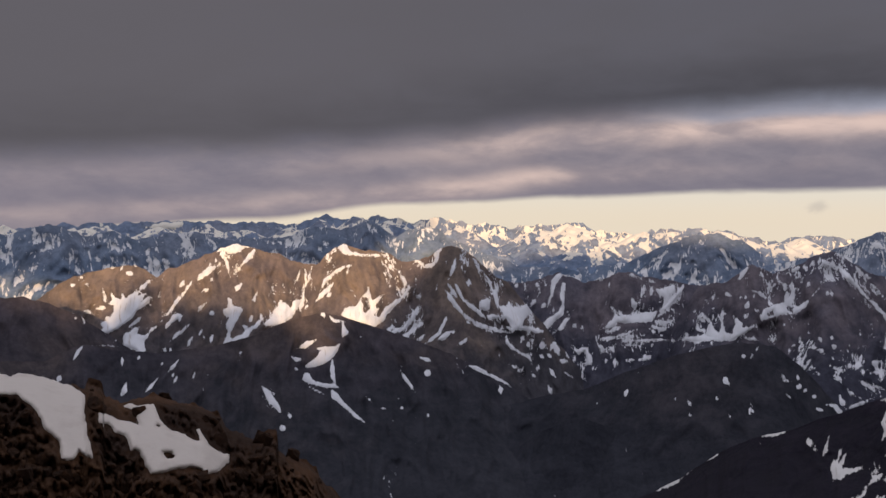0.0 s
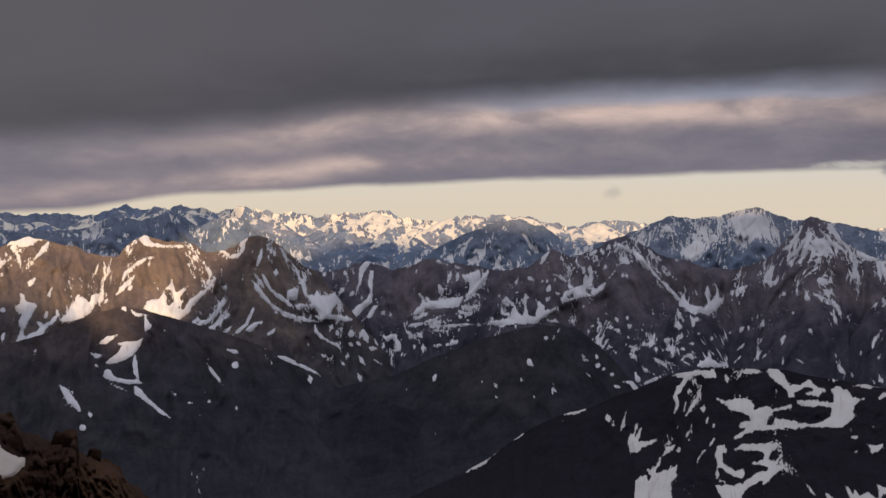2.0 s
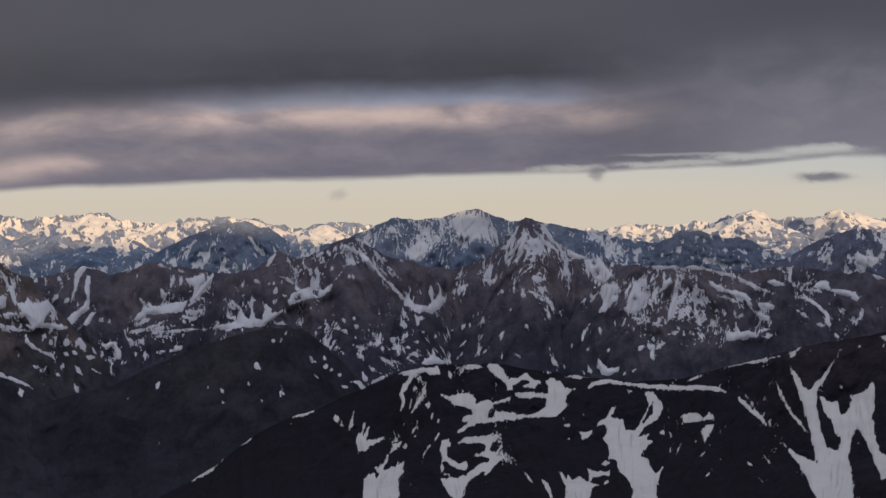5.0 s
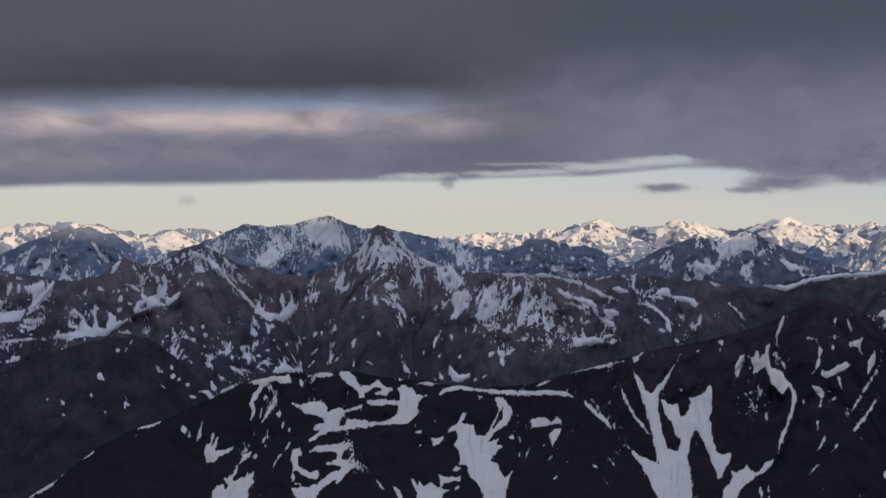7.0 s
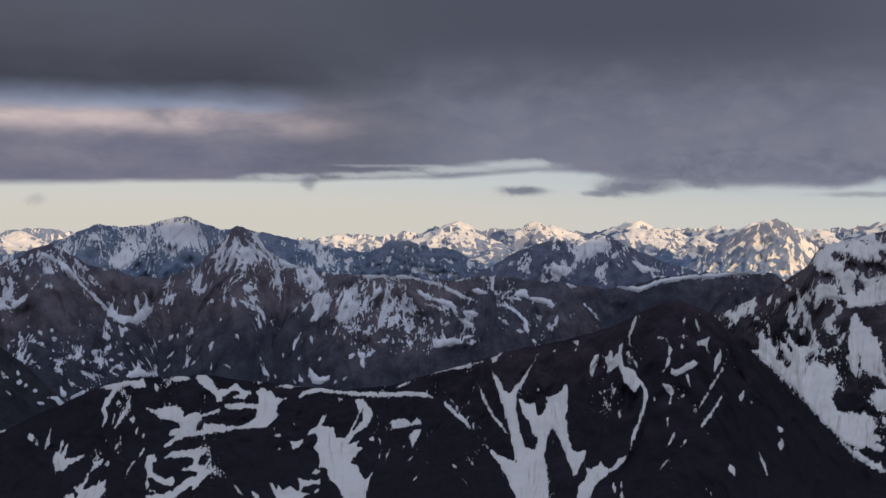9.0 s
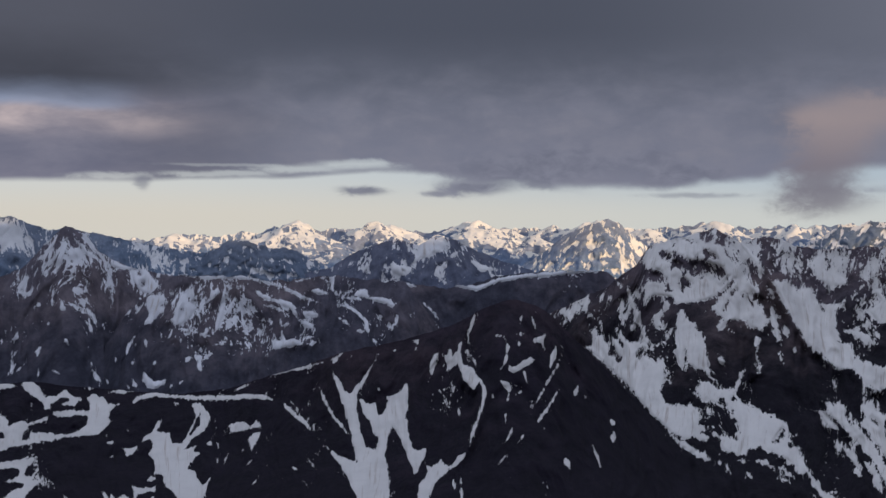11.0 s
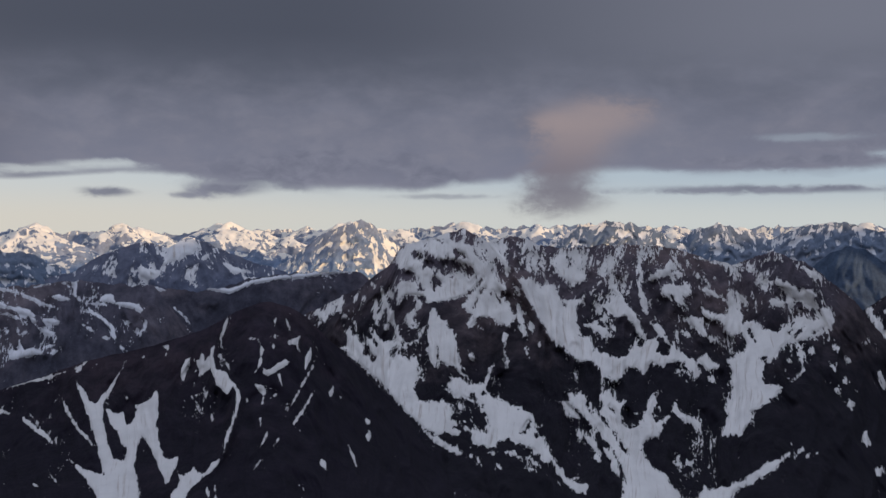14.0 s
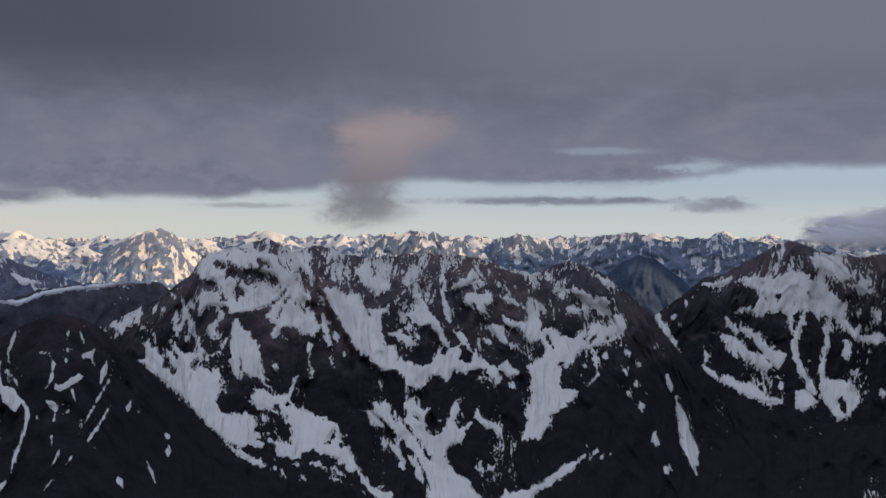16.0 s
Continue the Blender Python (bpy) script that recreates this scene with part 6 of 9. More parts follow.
middle.rock((32.21, -3.27, 0.114), (32.24, -3.33, 0.086))
middle.snow([(26.47, -3.60, 0.086), (26.58, -3.34, 0.057), (26.76, -2.99, 0.057)])
middle.snow([(26.47, -3.66, 0.057), (26.82, -3.72, 0.086), (27.11, -3.51, 0.086)])
middle.snow([(27.22, -4.16, 0.086), (27.40, -4.27, 0.086)])
middle.snow([(27.98, -3.92, 0.043), (27.92, -4.30, 0.086)])
middle.snow([(28.38, -4.04, 0.086), (28.44, -4.45, 0.114), (28.67, -4.27, 0.057)])
middle.snow([(29.02, -4.38, 0.057)])
middle.snow([(29.08, -3.69, 0.043), (29.31, -3.57, 0.043)])
middle.snow([(30.68, -2.69, 0.029), (30.63, -3.13, 0.029), (30.57, -3.45, 0.057)])
middle.snowfield([(32.50, -3.99), (32.72, -3.84), (33.23, -3.84), (33.34, -4.07), (33.17, -4.41), (33.28, -4.64), (32.95, -4.93), (32.67, -5.28), (32.33, -5.28), (32.55, -4.85), (32.50, -4.42)])
middle.snow([(33.34, -4.70, 0.029), (33.06, -5.13, 0.043)])
middle.snow([(31.31, -4.89, 0.086), (31.54, -4.72, 0.086), (31.71, -4.54, 0.057)])
middle.snow([(31.93, -4.31, 0.086), (31.99, -4.71, 0.057)])
middle.snow([(28.49, -5.90, 0.057), (28.67, -6.19, 0.086)])
middle.snow([(27.33, -6.37, 0.029), (27.21, -6.64, 0.029)])
middle.snow([(26.40, -5.50, 0.114), (26.28, -5.80, 0.086), (26.05, -6.03, 0.057)])
middle.snow([(26.31, -6.44, 0.029), (26.10, -6.73, 0.029)])
middle.snow([(26.28, -7.08, 0.029), (25.87, -7.66, 0.043)])
middle.snow([(26.63, -7.14, 0.029), (26.28, -7.49, 0.029)])
middle.snow([(27.33, -7.36, 0.029), (27.27, -7.77, 0.043)])
middle.snow([(27.91, -7.42, 0.029), (28.26, -7.64, 0.029)])
middle.snow([(29.94, -4.96, 0.057)])
middle.snow([(30.45, -5.16, 0.029), (30.22, -5.48, 0.029)])
middle.snow([(27.77, -5.18, 0.057)])
middle.snow([(29.76, -5.45, 0.043)])
middle.snow([(31.82, -6.01, 0.029), (31.54, -6.44, 0.043), (31.48, -6.85, 0.029)])
middle.snow([(32.38, -6.03, 0.029), (32.44, -6.49, 0.086)])
middle.snow([(31.73, -7.13, 0.057), (31.85, -7.36, 0.057)])
middle.snow([(32.84, -7.28, 0.071)])
middle.snow([(30.94, -7.03, 0.057)])
middle.snow([(29.88, -7.56, 0.029), (30.05, -7.91, 0.086), (30.28, -8.19, 0.086)])
middle.snow([(30.45, -7.96, 0.043), (30.62, -8.24, 0.029)])
middle.snowfield([(32.30, -7.69), (32.56, -8.00), (32.84, -8.25), (33.17, -8.13), (33.51, -8.00), (33.34, -8.29), (32.89, -8.53), (32.50, -8.48), (32.33, -8.15)])
middle.snow([(31.76, -8.02, 0.057), (31.88, -8.33, 0.086), (32.05, -8.55, 0.057)])
middle.snow([(31.59, -8.45, 0.057)])
middle.snow([(33.57, -8.57, 0.029), (33.74, -8.34, 0.029)])
middle.snow([(34.01, -8.39, 0.029), (34.24, -8.21, 0.029)])
middle.snow([(29.36, -8.46, 0.057), (29.93, -8.48, 0.057)])
middle.snow([(33.53, -2.65, 0.057), (33.89, -2.77, 0.057), (34.41, -2.83, 0.057), (35.30, -3.00, 0.057), (36.47, -2.94, 0.057), (37.36, -3.00, 0.057), (38.25, -3.17, 0.057), (38.84, -3.34, 0.057), (39.73, -3.69, 0.057), (40.32, -4.04, 0.057), (41.21, -4.33, 0.043)])
middle.snowfield([(33.60, -5.12), (33.83, -4.94), (33.95, -4.47), (34.18, -4.18), (34.48, -4.06), (34.30, -4.41), (34.65, -4.30), (34.89, -4.47), (34.77, -4.71), (34.48, -5.06), (34.19, -5.41), (33.84, -5.35)])
middle.rock((34.19, -4.62, 0.071))
middle.snow([(34.71, -3.36, 0.043), (34.71, -3.89, 0.057), (34.65, -4.33, 0.057)])
middle.snow([(35.00, -3.74, 0.057), (35.12, -3.36, 0.057)])
middle.snow([(35.24, -3.89, 0.057), (35.12, -4.47, 0.029), (35.01, -4.91, 0.029)])
middle.snow([(34.94, -3.24, 0.043)])
middle.snow([(35.65, -3.53, 0.143), (35.71, -3.89, 0.143), (35.54, -4.18, 0.086)])
middle.snow([(36.00, -3.53, 0.114), (35.89, -3.88, 0.114)])
middle.snow([(36.36, -3.29, 0.043), (36.30, -3.88, 0.057), (36.24, -4.47, 0.071), (36.13, -4.94, 0.114), (35.95, -5.50, 0.086), (35.72, -5.94, 0.086)])
middle.snow([(36.77, -4.18, 0.029), (36.54, -4.62, 0.057), (36.25, -5.06, 0.057)])
middle.snow([(36.95, -3.38, 0.057), (36.98, -3.53, 0.043)])
middle.snow([(33.78, -5.53, 0.057), (34.28, -5.62, 0.057), (34.86, -5.76, 0.057), (35.37, -5.94, 0.057), (35.66, -6.00, 0.086)])
middle.snow([(33.72, -5.59, 0.057), (33.60, -5.94, 0.057), (33.49, -6.05, 0.043)])
middle.snow([(35.48, -5.50, 0.057), (35.37, -5.88, 0.057)])
middle.snow([(35.84, -6.41, 0.057), (36.19, -6.35, 0.071), (36.49, -6.41, 0.057)])
middle.snow([(36.34, -5.94, 0.043), (36.43, -6.23, 0.043)])
middle.snow([(36.48, -5.44, 0.086)])
middle.snow([(34.13, -6.17, 0.057)])
middle.snow([(34.31, -7.34, 0.057), (34.49, -7.11, 0.086), (34.66, -6.99, 0.057)])
middle.snow([(34.96, -6.96, 0.114), (35.14, -7.17, 0.086)])
middle.snow([(35.08, -7.52, 0.114)])
middle.snow([(35.25, -7.17, 0.057), (35.61, -6.88, 0.057), (35.84, -6.76, 0.029)])
middle.snow([(37.22, -4.91, 0.057), (37.37, -4.65, 0.086)])
middle.snow([(37.55, -4.82, 0.057), (37.49, -4.62, 0.057)])
middle.snow([(37.81, -4.41, 0.057), (37.84, -4.76, 0.043)])
middle.snow([(37.42, -4.18, 0.057)])
middle.snow([(38.11, -5.94, 0.086), (38.26, -5.64, 0.043)])
middle.snow([(38.20, -5.35, 0.057), (38.29, -5.11, 0.057)])
middle.snow([(37.67, -5.59, 0.043)])
middle.snow([(37.84, -3.64, 0.043), (38.13, -3.88, 0.086), (38.49, -4.05, 0.086), (38.90, -4.17, 0.057), (39.26, -4.34, 0.114), (39.67, -4.46, 0.143), (40.03, -4.69, 0.086)])
middle.snow([(38.19, -4.47, 0.043), (38.73, -4.46, 0.057), (39.14, -4.70, 0.057), (39.59, -4.99, 0.057)])
middle.snowfield([(38.74, -6.58), (38.91, -6.34), (38.79, -5.88), (38.97, -6.29), (39.27, -6.23), (39.21, -5.76), (39.45, -6.22), (39.68, -6.16), (40.10, -6.22), (40.34, -6.45), (39.74, -6.57), (39.27, -6.58), (38.92, -6.70)])
middle.snow([(39.29, -5.49, 0.086), (39.59, -5.40, 0.086)])
middle.snow([(38.44, -6.96, 0.043)])
middle.snow([(40.33, -4.81, 0.114), (40.80, -4.89, 0.143), (41.21, -4.98, 0.086)])
middle.snow([(40.03, -5.05, 0.086), (40.33, -5.34, 0.086), (40.68, -5.48, 0.086), (40.92, -5.63, 0.057)])
middle.snow([(39.73, -4.69, 0.086), (40.09, -4.99, 0.057)])
middle.snow([(39.14, -5.11, 0.043), (39.21, -5.49, 0.057)])
middle.snow([(38.67, -5.41, 0.057), (38.79, -5.11, 0.029)])
middle.snow([(40.63, -6.45, 0.086), (40.99, -6.33, 0.086)])
middle.snow([(40.39, -6.16, 0.057), (40.87, -6.04, 0.057)])
middle.snow([(40.47, -3.69, 0.086), (41.06, -3.71, 0.114), (41.65, -3.86, 0.114)])
middle.snow([(41.20, -3.03, 0.029), (41.55, -2.97, 0.043)])
middle.snow([(42.08, -2.67, 0.029), (42.53, -2.67, 0.057), (42.91, -2.84, 0.043)])
middle.snow([(42.33, -4.03, 0.057), (42.98, -4.08, 0.057), (43.57, -4.13, 0.057)])
middle.snowfield([(41.61, -2.85), (42.03, -2.79), (41.91, -3.20), (41.91, -3.62), (42.21, -3.91), (41.97, -3.91), (41.74, -3.62), (41.79, -3.21)])
middle.snowfield([(42.98, -3.96), (43.09, -3.72), (43.39, -3.60), (43.62, -3.72), (43.80, -4.01), (44.21, -4.01), (44.56, -4.06), (44.86, -4.17), (45.09, -4.40), (44.98, -4.52), (44.63, -4.35), (44.10, -4.24), (43.57, -4.07)])
middle.snow([(42.04, -4.38, 0.029), (42.69, -4.49, 0.057), (42.98, -4.72, 0.057), (43.40, -5.07, 0.057), (43.63, -5.36, 0.086), (43.70, -5.74, 0.086), (43.76, -5.95, 0.043)])
middle.snow([(42.10, -5.03, 0.029), (42.54, -5.32, 0.043), (42.81, -5.55, 0.057)])
middle.snow([(43.11, -5.75, 0.057), (43.43, -5.86, 0.057)])
middle.snow([(43.73, -6.03, 0.043), (44.02, -6.29, 0.043), (44.29, -6.49, 0.029)])
middle.snow([(44.89, -4.76, 0.057), (45.22, -4.99, 0.043), (45.16, -5.34, 0.043), (44.87, -5.73, 0.029)])
middle.snow([(44.22, -5.00, 0.043), (44.51, -5.06, 0.029)])
middle.snow([(44.81, -5.40, 0.043)])
middle.snow([(39.87, -3.22, 0.029), (40.46, -3.04, 0.043), (40.85, -2.92, 0.043)])
middle.snow([(44.59, -3.06, 0.057), (45.02, -3.00, 0.071)])
middle.snow([(45.61, -3.23, 0.029), (45.96, -3.40, 0.071), (46.25, -3.45, 0.086)])
middle.snow([(46.66, -2.77, 0.043), (46.43, -3.22, 0.071)])
middle.snow([(47.01, -2.92, 0.043), (47.01, -3.32, 0.057)])
middle.snow([(45.77, -4.92, 0.043), (46.09, -4.89, 0.043)])
middle.snow([(47.02, -4.73, 0.029), (47.43, -5.19, 0.029)])
hazy_range.snowfield([(44.79, -2.41), (44.96, -2.00), (45.14, -2.35), (45.60, -2.35), (45.95, -2.49), (45.90, -2.78), (45.32, -2.88), (44.96, -2.70)])
hazy_range.snow([(46.47, -1.90, 0.086), (46.76, -1.46, 0.114), (47.10, -1.01, 0.114)])
hazy_range.snow([(47.69, -2.15, 0.086), (47.52, -2.56, 0.114), (47.47, -2.97, 0.114)])
hazy_range.snowfield([(46.56, -0.93), (47.58, -1.07), (47.87, -1.36), (47.00, -1.90), (46.42, -2.05), (45.99, -2.35), (46.27, -1.61)])
hazy_range.snow([(45.11, -2.50, 0.24), (45.55, -2.64, 0.24), (45.99, -2.49, 0.15)])
hazy_range.snow([(47.44, -2.33, 0.12), (47.30, -2.77, 0.12), (47.60, -3.21, 0.09)], [(47.73, -2.47, 0.12), (47.59, -2.33, 0.12)])
hazy_range.snow([(48.02, -1.89, 0.15), (48.45, -1.59, 0.09)])
hazy_range.snow([(48.89, -2.02, 0.12), (49.61, -2.45, 0.18), (50.47, -2.59, 0.24)], [(50.05, -2.74, 0.15), (50.33, -3.02, 0.15), (50.76, -2.87, 0.12)])
hazy_range.snow([(43.64, -2.22, 0.09), (43.49, -2.66, 0.09)])
hazy_range.snowfield([(24.66, -0.57), (25.24, -0.28), (25.68, -0.14), (26.12, -0.43), (25.68, -0.87), (25.24, -1.16), (24.80, -1.01)])
hazy_range.snowfield([(22.34, -2.17), (22.92, -1.59), (23.50, -1.74), (23.35, -2.18), (22.92, -2.61), (22.48, -2.46)])
hazy_range.snow([(21.35, -0.86, 0.12), (21.92, -1.15, 0.15)])
hazy_range.snow([(23.64, -1.30, 0.15), (24.22, -1.60, 0.15)])
hazy_range.snow([(31.85, -1.17, 0.12), (32.44, -1.56, 0.12)])
hazy_range.snow([(33.03, -1.91, 0.15), (32.74, -2.36, 0.12)])
hazy_range.snow([(39.49, -1.90, 0.09), (39.78, -2.34, 0.09)])
far.snowfield([(0.32, -0.59), (1.65, -0.73), (2.54, -0.88), (2.24, -1.32), (1.36, -1.18), (0.47, -1.04)])
far.snowfield([(3.71, -0.87), (4.89, -0.57), (6.35, -1.00), (6.50, -1.73), (5.77, -2.18), (4.89, -1.89), (4.30, -1.31)])
far.snowfield([(-5.71, -0.33), (-4.25, -0.02), (-3.66, -0.17), (-4.54, -0.47)])
far.snowfield([(-15.25, -0.36), (-14.28, -0.01), (-13.17, -0.07), (-13.73, -0.36)])
far.snow([(-2.49, 0.28, 0.09), (-1.31, -0.01, 0.12)])
middle.snow([(45.04, -5.35, 0.06), (44.90, -5.79, 0.06)])
middle.snow([(45.75, -3.31, 0.09), (46.32, -3.15, 0.09), (47.45, -3.14, 0.10), (48.58, -3.41, 0.09), (49.42, -3.54, 0.09), (50.53, -3.09, 0.09), (51.90, -2.87, 0.09), (53.25, -2.76, 0.09), (54.58, -2.59, 0.09), (55.89, -2.62, 0.09)])
middle.snow([(46.61, -4.31, 0.06), (47.33, -5.02, 0.06)])
east.snow([(83.90, -2.62, 0.057), (84.43, -2.59, 0.086), (84.98, -2.43, 0.114), (85.48, -2.20, 0.086)])
east.snowfield([(85.62, -2.37), (86.03, -2.22), (86.58, -2.15), (87.12, -2.23), (87.66, -2.08), (88.20, -1.87), (88.73, -2.06), (89.27, -2.25), (89.67, -2.52), (90.06, -2.87), (90.38, -3.20), (90.70, -3.47), (90.75, -3.88), (90.60, -4.25), (90.39, -4.09), (90.08, -4.10), (89.71, -3.91), (89.50, -4.11), (89.28, -3.78), (88.86, -3.74), (88.48, -3.86), (88.16, -4.15), (87.95, -3.99), (87.68, -3.77), (87.30, -3.89), (86.86, -4.02), (86.59, -4.14), (86.18, -3.92), (85.71, -3.87), (86.04, -3.72), (86.48, -3.71), (86.59, -3.29), (86.64, -2.86), (86.31, -2.67), (85.98, -2.50)])
east.rock((87.62, -3.15, 0.114), (87.59, -3.32, 0.086))
east.rock((86.91, -3.00, 0.057), (87.02, -3.28, 0.057))
east.rock((88.07, -2.55, 0.043), (88.15, -2.83, 0.043))
east.rock((87.45, -2.70, 0.057), (87.48, -2.79, 0.057))
east.rock((88.42, -2.97, 0.057), (88.32, -3.53, 0.086))
east.rock((89.01, -2.95, 0.057), (89.17, -3.23, 0.057))
east.rock((89.59, -3.22, 0.057), (89.75, -3.49, 0.057))
east.rock((90.64, -8.20, 0.143), (90.75, -8.52, 0.114))
east.snow([(85.08, -4.17, 0.057), (85.28, -4.60, 0.114), (85.61, -4.96, 0.114), (85.50, -5.19, 0.086)])
east.snow([(84.01, -5.86, 0.057), (84.09, -6.25, 0.114), (84.01, -6.71, 0.114)])
east.snow([(87.76, -7.35, 0.043), (87.82, -7.74, 0.057), (87.82, -8.19, 0.057)])
east.snow([(88.86, -3.80, 0.086), (88.70, -4.36, 0.114), (88.49, -4.93, 0.114), (88.39, -5.49, 0.114), (88.45, -6.18, 0.114), (88.72, -6.73, 0.143), (89.05, -7.27, 0.143), (89.37, -7.80, 0.143), (89.72, -8.14, 0.143)])
east.snow([(88.27, -3.95, 0.086), (88.22, -4.51, 0.086), (88.28, -5.07, 0.057)])
east.snow([(90.02, -4.04, 0.086), (89.92, -4.60, 0.086), (89.88, -5.29, 0.086), (89.78, -5.99, 0.114), (89.79, -6.68, 0.114)])
east.snow([(90.39, -4.03, 0.114), (90.76, -4.43, 0.114), (91.02, -4.78, 0.114), (91.29, -5.05, 0.114), (91.65, -5.14, 0.143), (92.16, -5.07, 0.228), (92.62, -5.00, 0.257)])
east.snow([(89.36, -1.13, 0.171), (89.68, -1.40, 0.228), (90.05, -1.68, 0.228), (90.42, -1.87, 0.171), (90.74, -2.08, 0.086)])
east.snow([(89.65, -0.99, 0.086), (90.18, -1.26, 0.114), (90.84, -1.94, 0.086), (91.36, -2.35, 0.086)])
east.snow([(91.10, -2.49, 0.114), (91.49, -2.56, 0.143), (91.88, -2.83, 0.086)])
east.snow([(92.10, -3.76, 0.114), (92.30, -4.11, 0.114)])
east.snow([(91.38, -3.94, 0.057)])
east.snow([(91.43, -4.41, 0.043), (91.28, -4.88, 0.043)])
east.snow([(91.09, -6.62, 0.086), (91.20, -6.89, 0.086)])
east.snow([(92.44, -7.56, 0.114), (92.60, -7.90, 0.114)])
east.snow([(83.03, -3.41, 0.114), (83.09, -3.70, 0.086)])
east.snow([(82.36, -4.32, 0.114), (82.59, -4.23, 0.086)])
east.snow([(82.87, -4.74, 0.071)])
east.snow([(87.70, -0.30, 0.057), (87.76, -0.86, 0.086), (87.66, -1.57, 0.043)])
east.snowfield([(85.77, -4.72), (86.32, -4.82), (86.76, -5.12), (87.04, -5.53), (87.48, -5.80), (88.02, -5.92), (87.86, -6.35), (87.59, -6.69), (87.27, -6.37), (86.88, -5.82), (86.44, -5.33), (86.05, -5.00)])
east.snowfield([(84.84, -5.03), (85.23, -5.14), (85.61, -5.30), (86.06, -5.79), (86.50, -6.00), (86.94, -6.21), (87.32, -6.59), (87.05, -6.80), (86.50, -6.57), (86.01, -6.30), (85.67, -5.92), (85.51, -6.26), (85.23, -5.93), (85.06, -5.48)])
east.snowfield([(83.96, -6.71), (84.30, -6.93), (84.74, -7.19), (85.19, -7.12), (85.52, -7.33), (86.02, -7.48), (86.35, -7.41), (86.37, -7.08), (86.46, -7.52), (86.68, -7.85), (87.01, -8.06), (87.50, -8.20), (87.82, -8.24), (87.88, -8.43), (87.34, -8.40), (86.63, -8.30), (86.02, -8.10), (85.41, -7.73), (84.69, -7.42), (84.13, -7.05)])
east.snowfield([(89.52, -6.55), (89.73, -6.27), (89.84, -7.09), (90.32, -7.18), (90.73, -7.16), (91.10, -7.30), (91.21, -7.71), (91.52, -8.10), (91.22, -8.55), (90.91, -8.95), (90.39, -9.09), (90.12, -8.59), (89.75, -8.14), (89.64, -7.65)])
east.snowfield([(88.44, -7.85), (88.89, -7.75), (89.32, -7.94), (89.59, -8.26), (89.22, -8.56), (88.80, -8.69), (88.42, -8.54), (88.58, -8.15)])
east.snowfield([(90.61, -5.18), (91.00, -5.11), (91.03, -5.80), (90.88, -6.22), (90.67, -5.95), (90.72, -5.54)])
outcrop.snowfield([(-24.04, -7.35), (-22.03, -7.39), (-21.01, -7.41), (-19.44, -7.78), (-18.38, -8.32), (-18.12, -8.61), (-18.12, -9.58), (-17.99, -10.54), (-17.72, -11.70), (-18.39, -11.34), (-18.66, -11.73), (-19.25, -11.69), (-19.32, -10.74), (-19.98, -10.16), (-20.50, -9.04), (-21.27, -8.46), (-22.04, -8.34), (-24.04, -8.31)], 0.3)
outcrop.snowfield([(-17.44, -9.43), (-17.19, -9.53), (-16.81, -9.66), (-16.48, -9.90), (-15.91, -10.04), (-15.44, -10.21), (-15.60, -9.87), (-15.70, -9.51), (-15.95, -9.39), (-16.26, -9.21), (-16.03, -9.11), (-15.64, -9.22), (-15.25, -9.19), (-14.80, -9.18), (-14.65, -9.47), (-14.49, -9.86), (-14.28, -10.14), (-13.97, -10.46), (-13.54, -10.63), (-13.14, -10.81), (-12.74, -11.06), (-12.47, -11.15), (-12.52, -10.88), (-12.68, -10.54), (-12.55, -10.49), (-12.36, -10.80), (-12.09, -11.26), (-11.77, -11.55), (-11.33, -11.74), (-10.98, -11.79), (-11.06, -12.14), (-11.34, -12.46), (-11.67, -12.65), (-11.94, -12.75), (-12.22, -12.81), (-12.43, -12.47), (-12.59, -12.40), (-13.02, -12.35), (-13.43, -12.43), (-14.09, -12.52), (-14.89, -12.62), (-15.15, -12.25), (-15.41, -11.77), (-15.51, -11.42), (-15.77, -11.34), (-15.92, -11.44), (-16.00, -10.93), (-16.23, -10.69), (-16.64, -10.53), (-16.99, -10.08), (-17.45, -9.94)], 0.3)
outcrop.rock((-14.19, -11.67, 0.12), (-13.98, -11.74, 0.12))
outcrop.rock((-14.63, -10.23, 0.05), (-14.50, -10.27, 0.05))
big.snow([(53.91, -4.63, 0.21), (54.14, -4.93, 0.28)])
big.snow([(54.43, -4.64, 0.14)])
big.snow([(82.20, -7.24, 0.11), (82.34, -7.78, 0.14), (82.39, -8.19, 0.11)])
big.snow([(82.60, -8.32, 0.14), (82.87, -9.13, 0.18), (83.14, -10.20, 0.25), (83.41, -10.99, 0.32), (83.68, -12.05, 0.35)])
big.snow([(81.55, -10.16, 0.14), (81.69, -10.83, 0.11)])
big.snow([(80.05, -7.04, 0.11)])
big.snow([(80.73, -6.74, 0.09)])
big.snow([(80.60, -7.72, 0.11)])
big.snow([(80.87, -8.82, 0.14)])
big.snow([(80.33, -8.15, 0.09)])
big.snow([(80.18, -6.20, 0.09)])
big.snow([(81.53, -5.87, 0.09)])
east.snow([(80.98, -3.23, 0.14), (81.25, -3.64, 0.14), (81.65, -4.20, 0.11), (82.05, -4.88, 0.14), (82.45, -5.57, 0.14), (82.85, -6.11, 0.09)])
big.snow([(82.10, -12.16, 0.18), (82.36, -11.74, 0.14)])
dome.snow([(18.55, -10.56, 0.15), (18.69, -10.85, 0.12)])
dome.snow([(18.90, -11.00, 0.10)])
dome.snow([(16.36, -10.52, 0.09), (16.81, -10.39, 0.12), (17.61, -10.24, 0.09)])
dome.snow([(13.54, -11.86, 0.12), (14.31, -11.47, 0.09)])
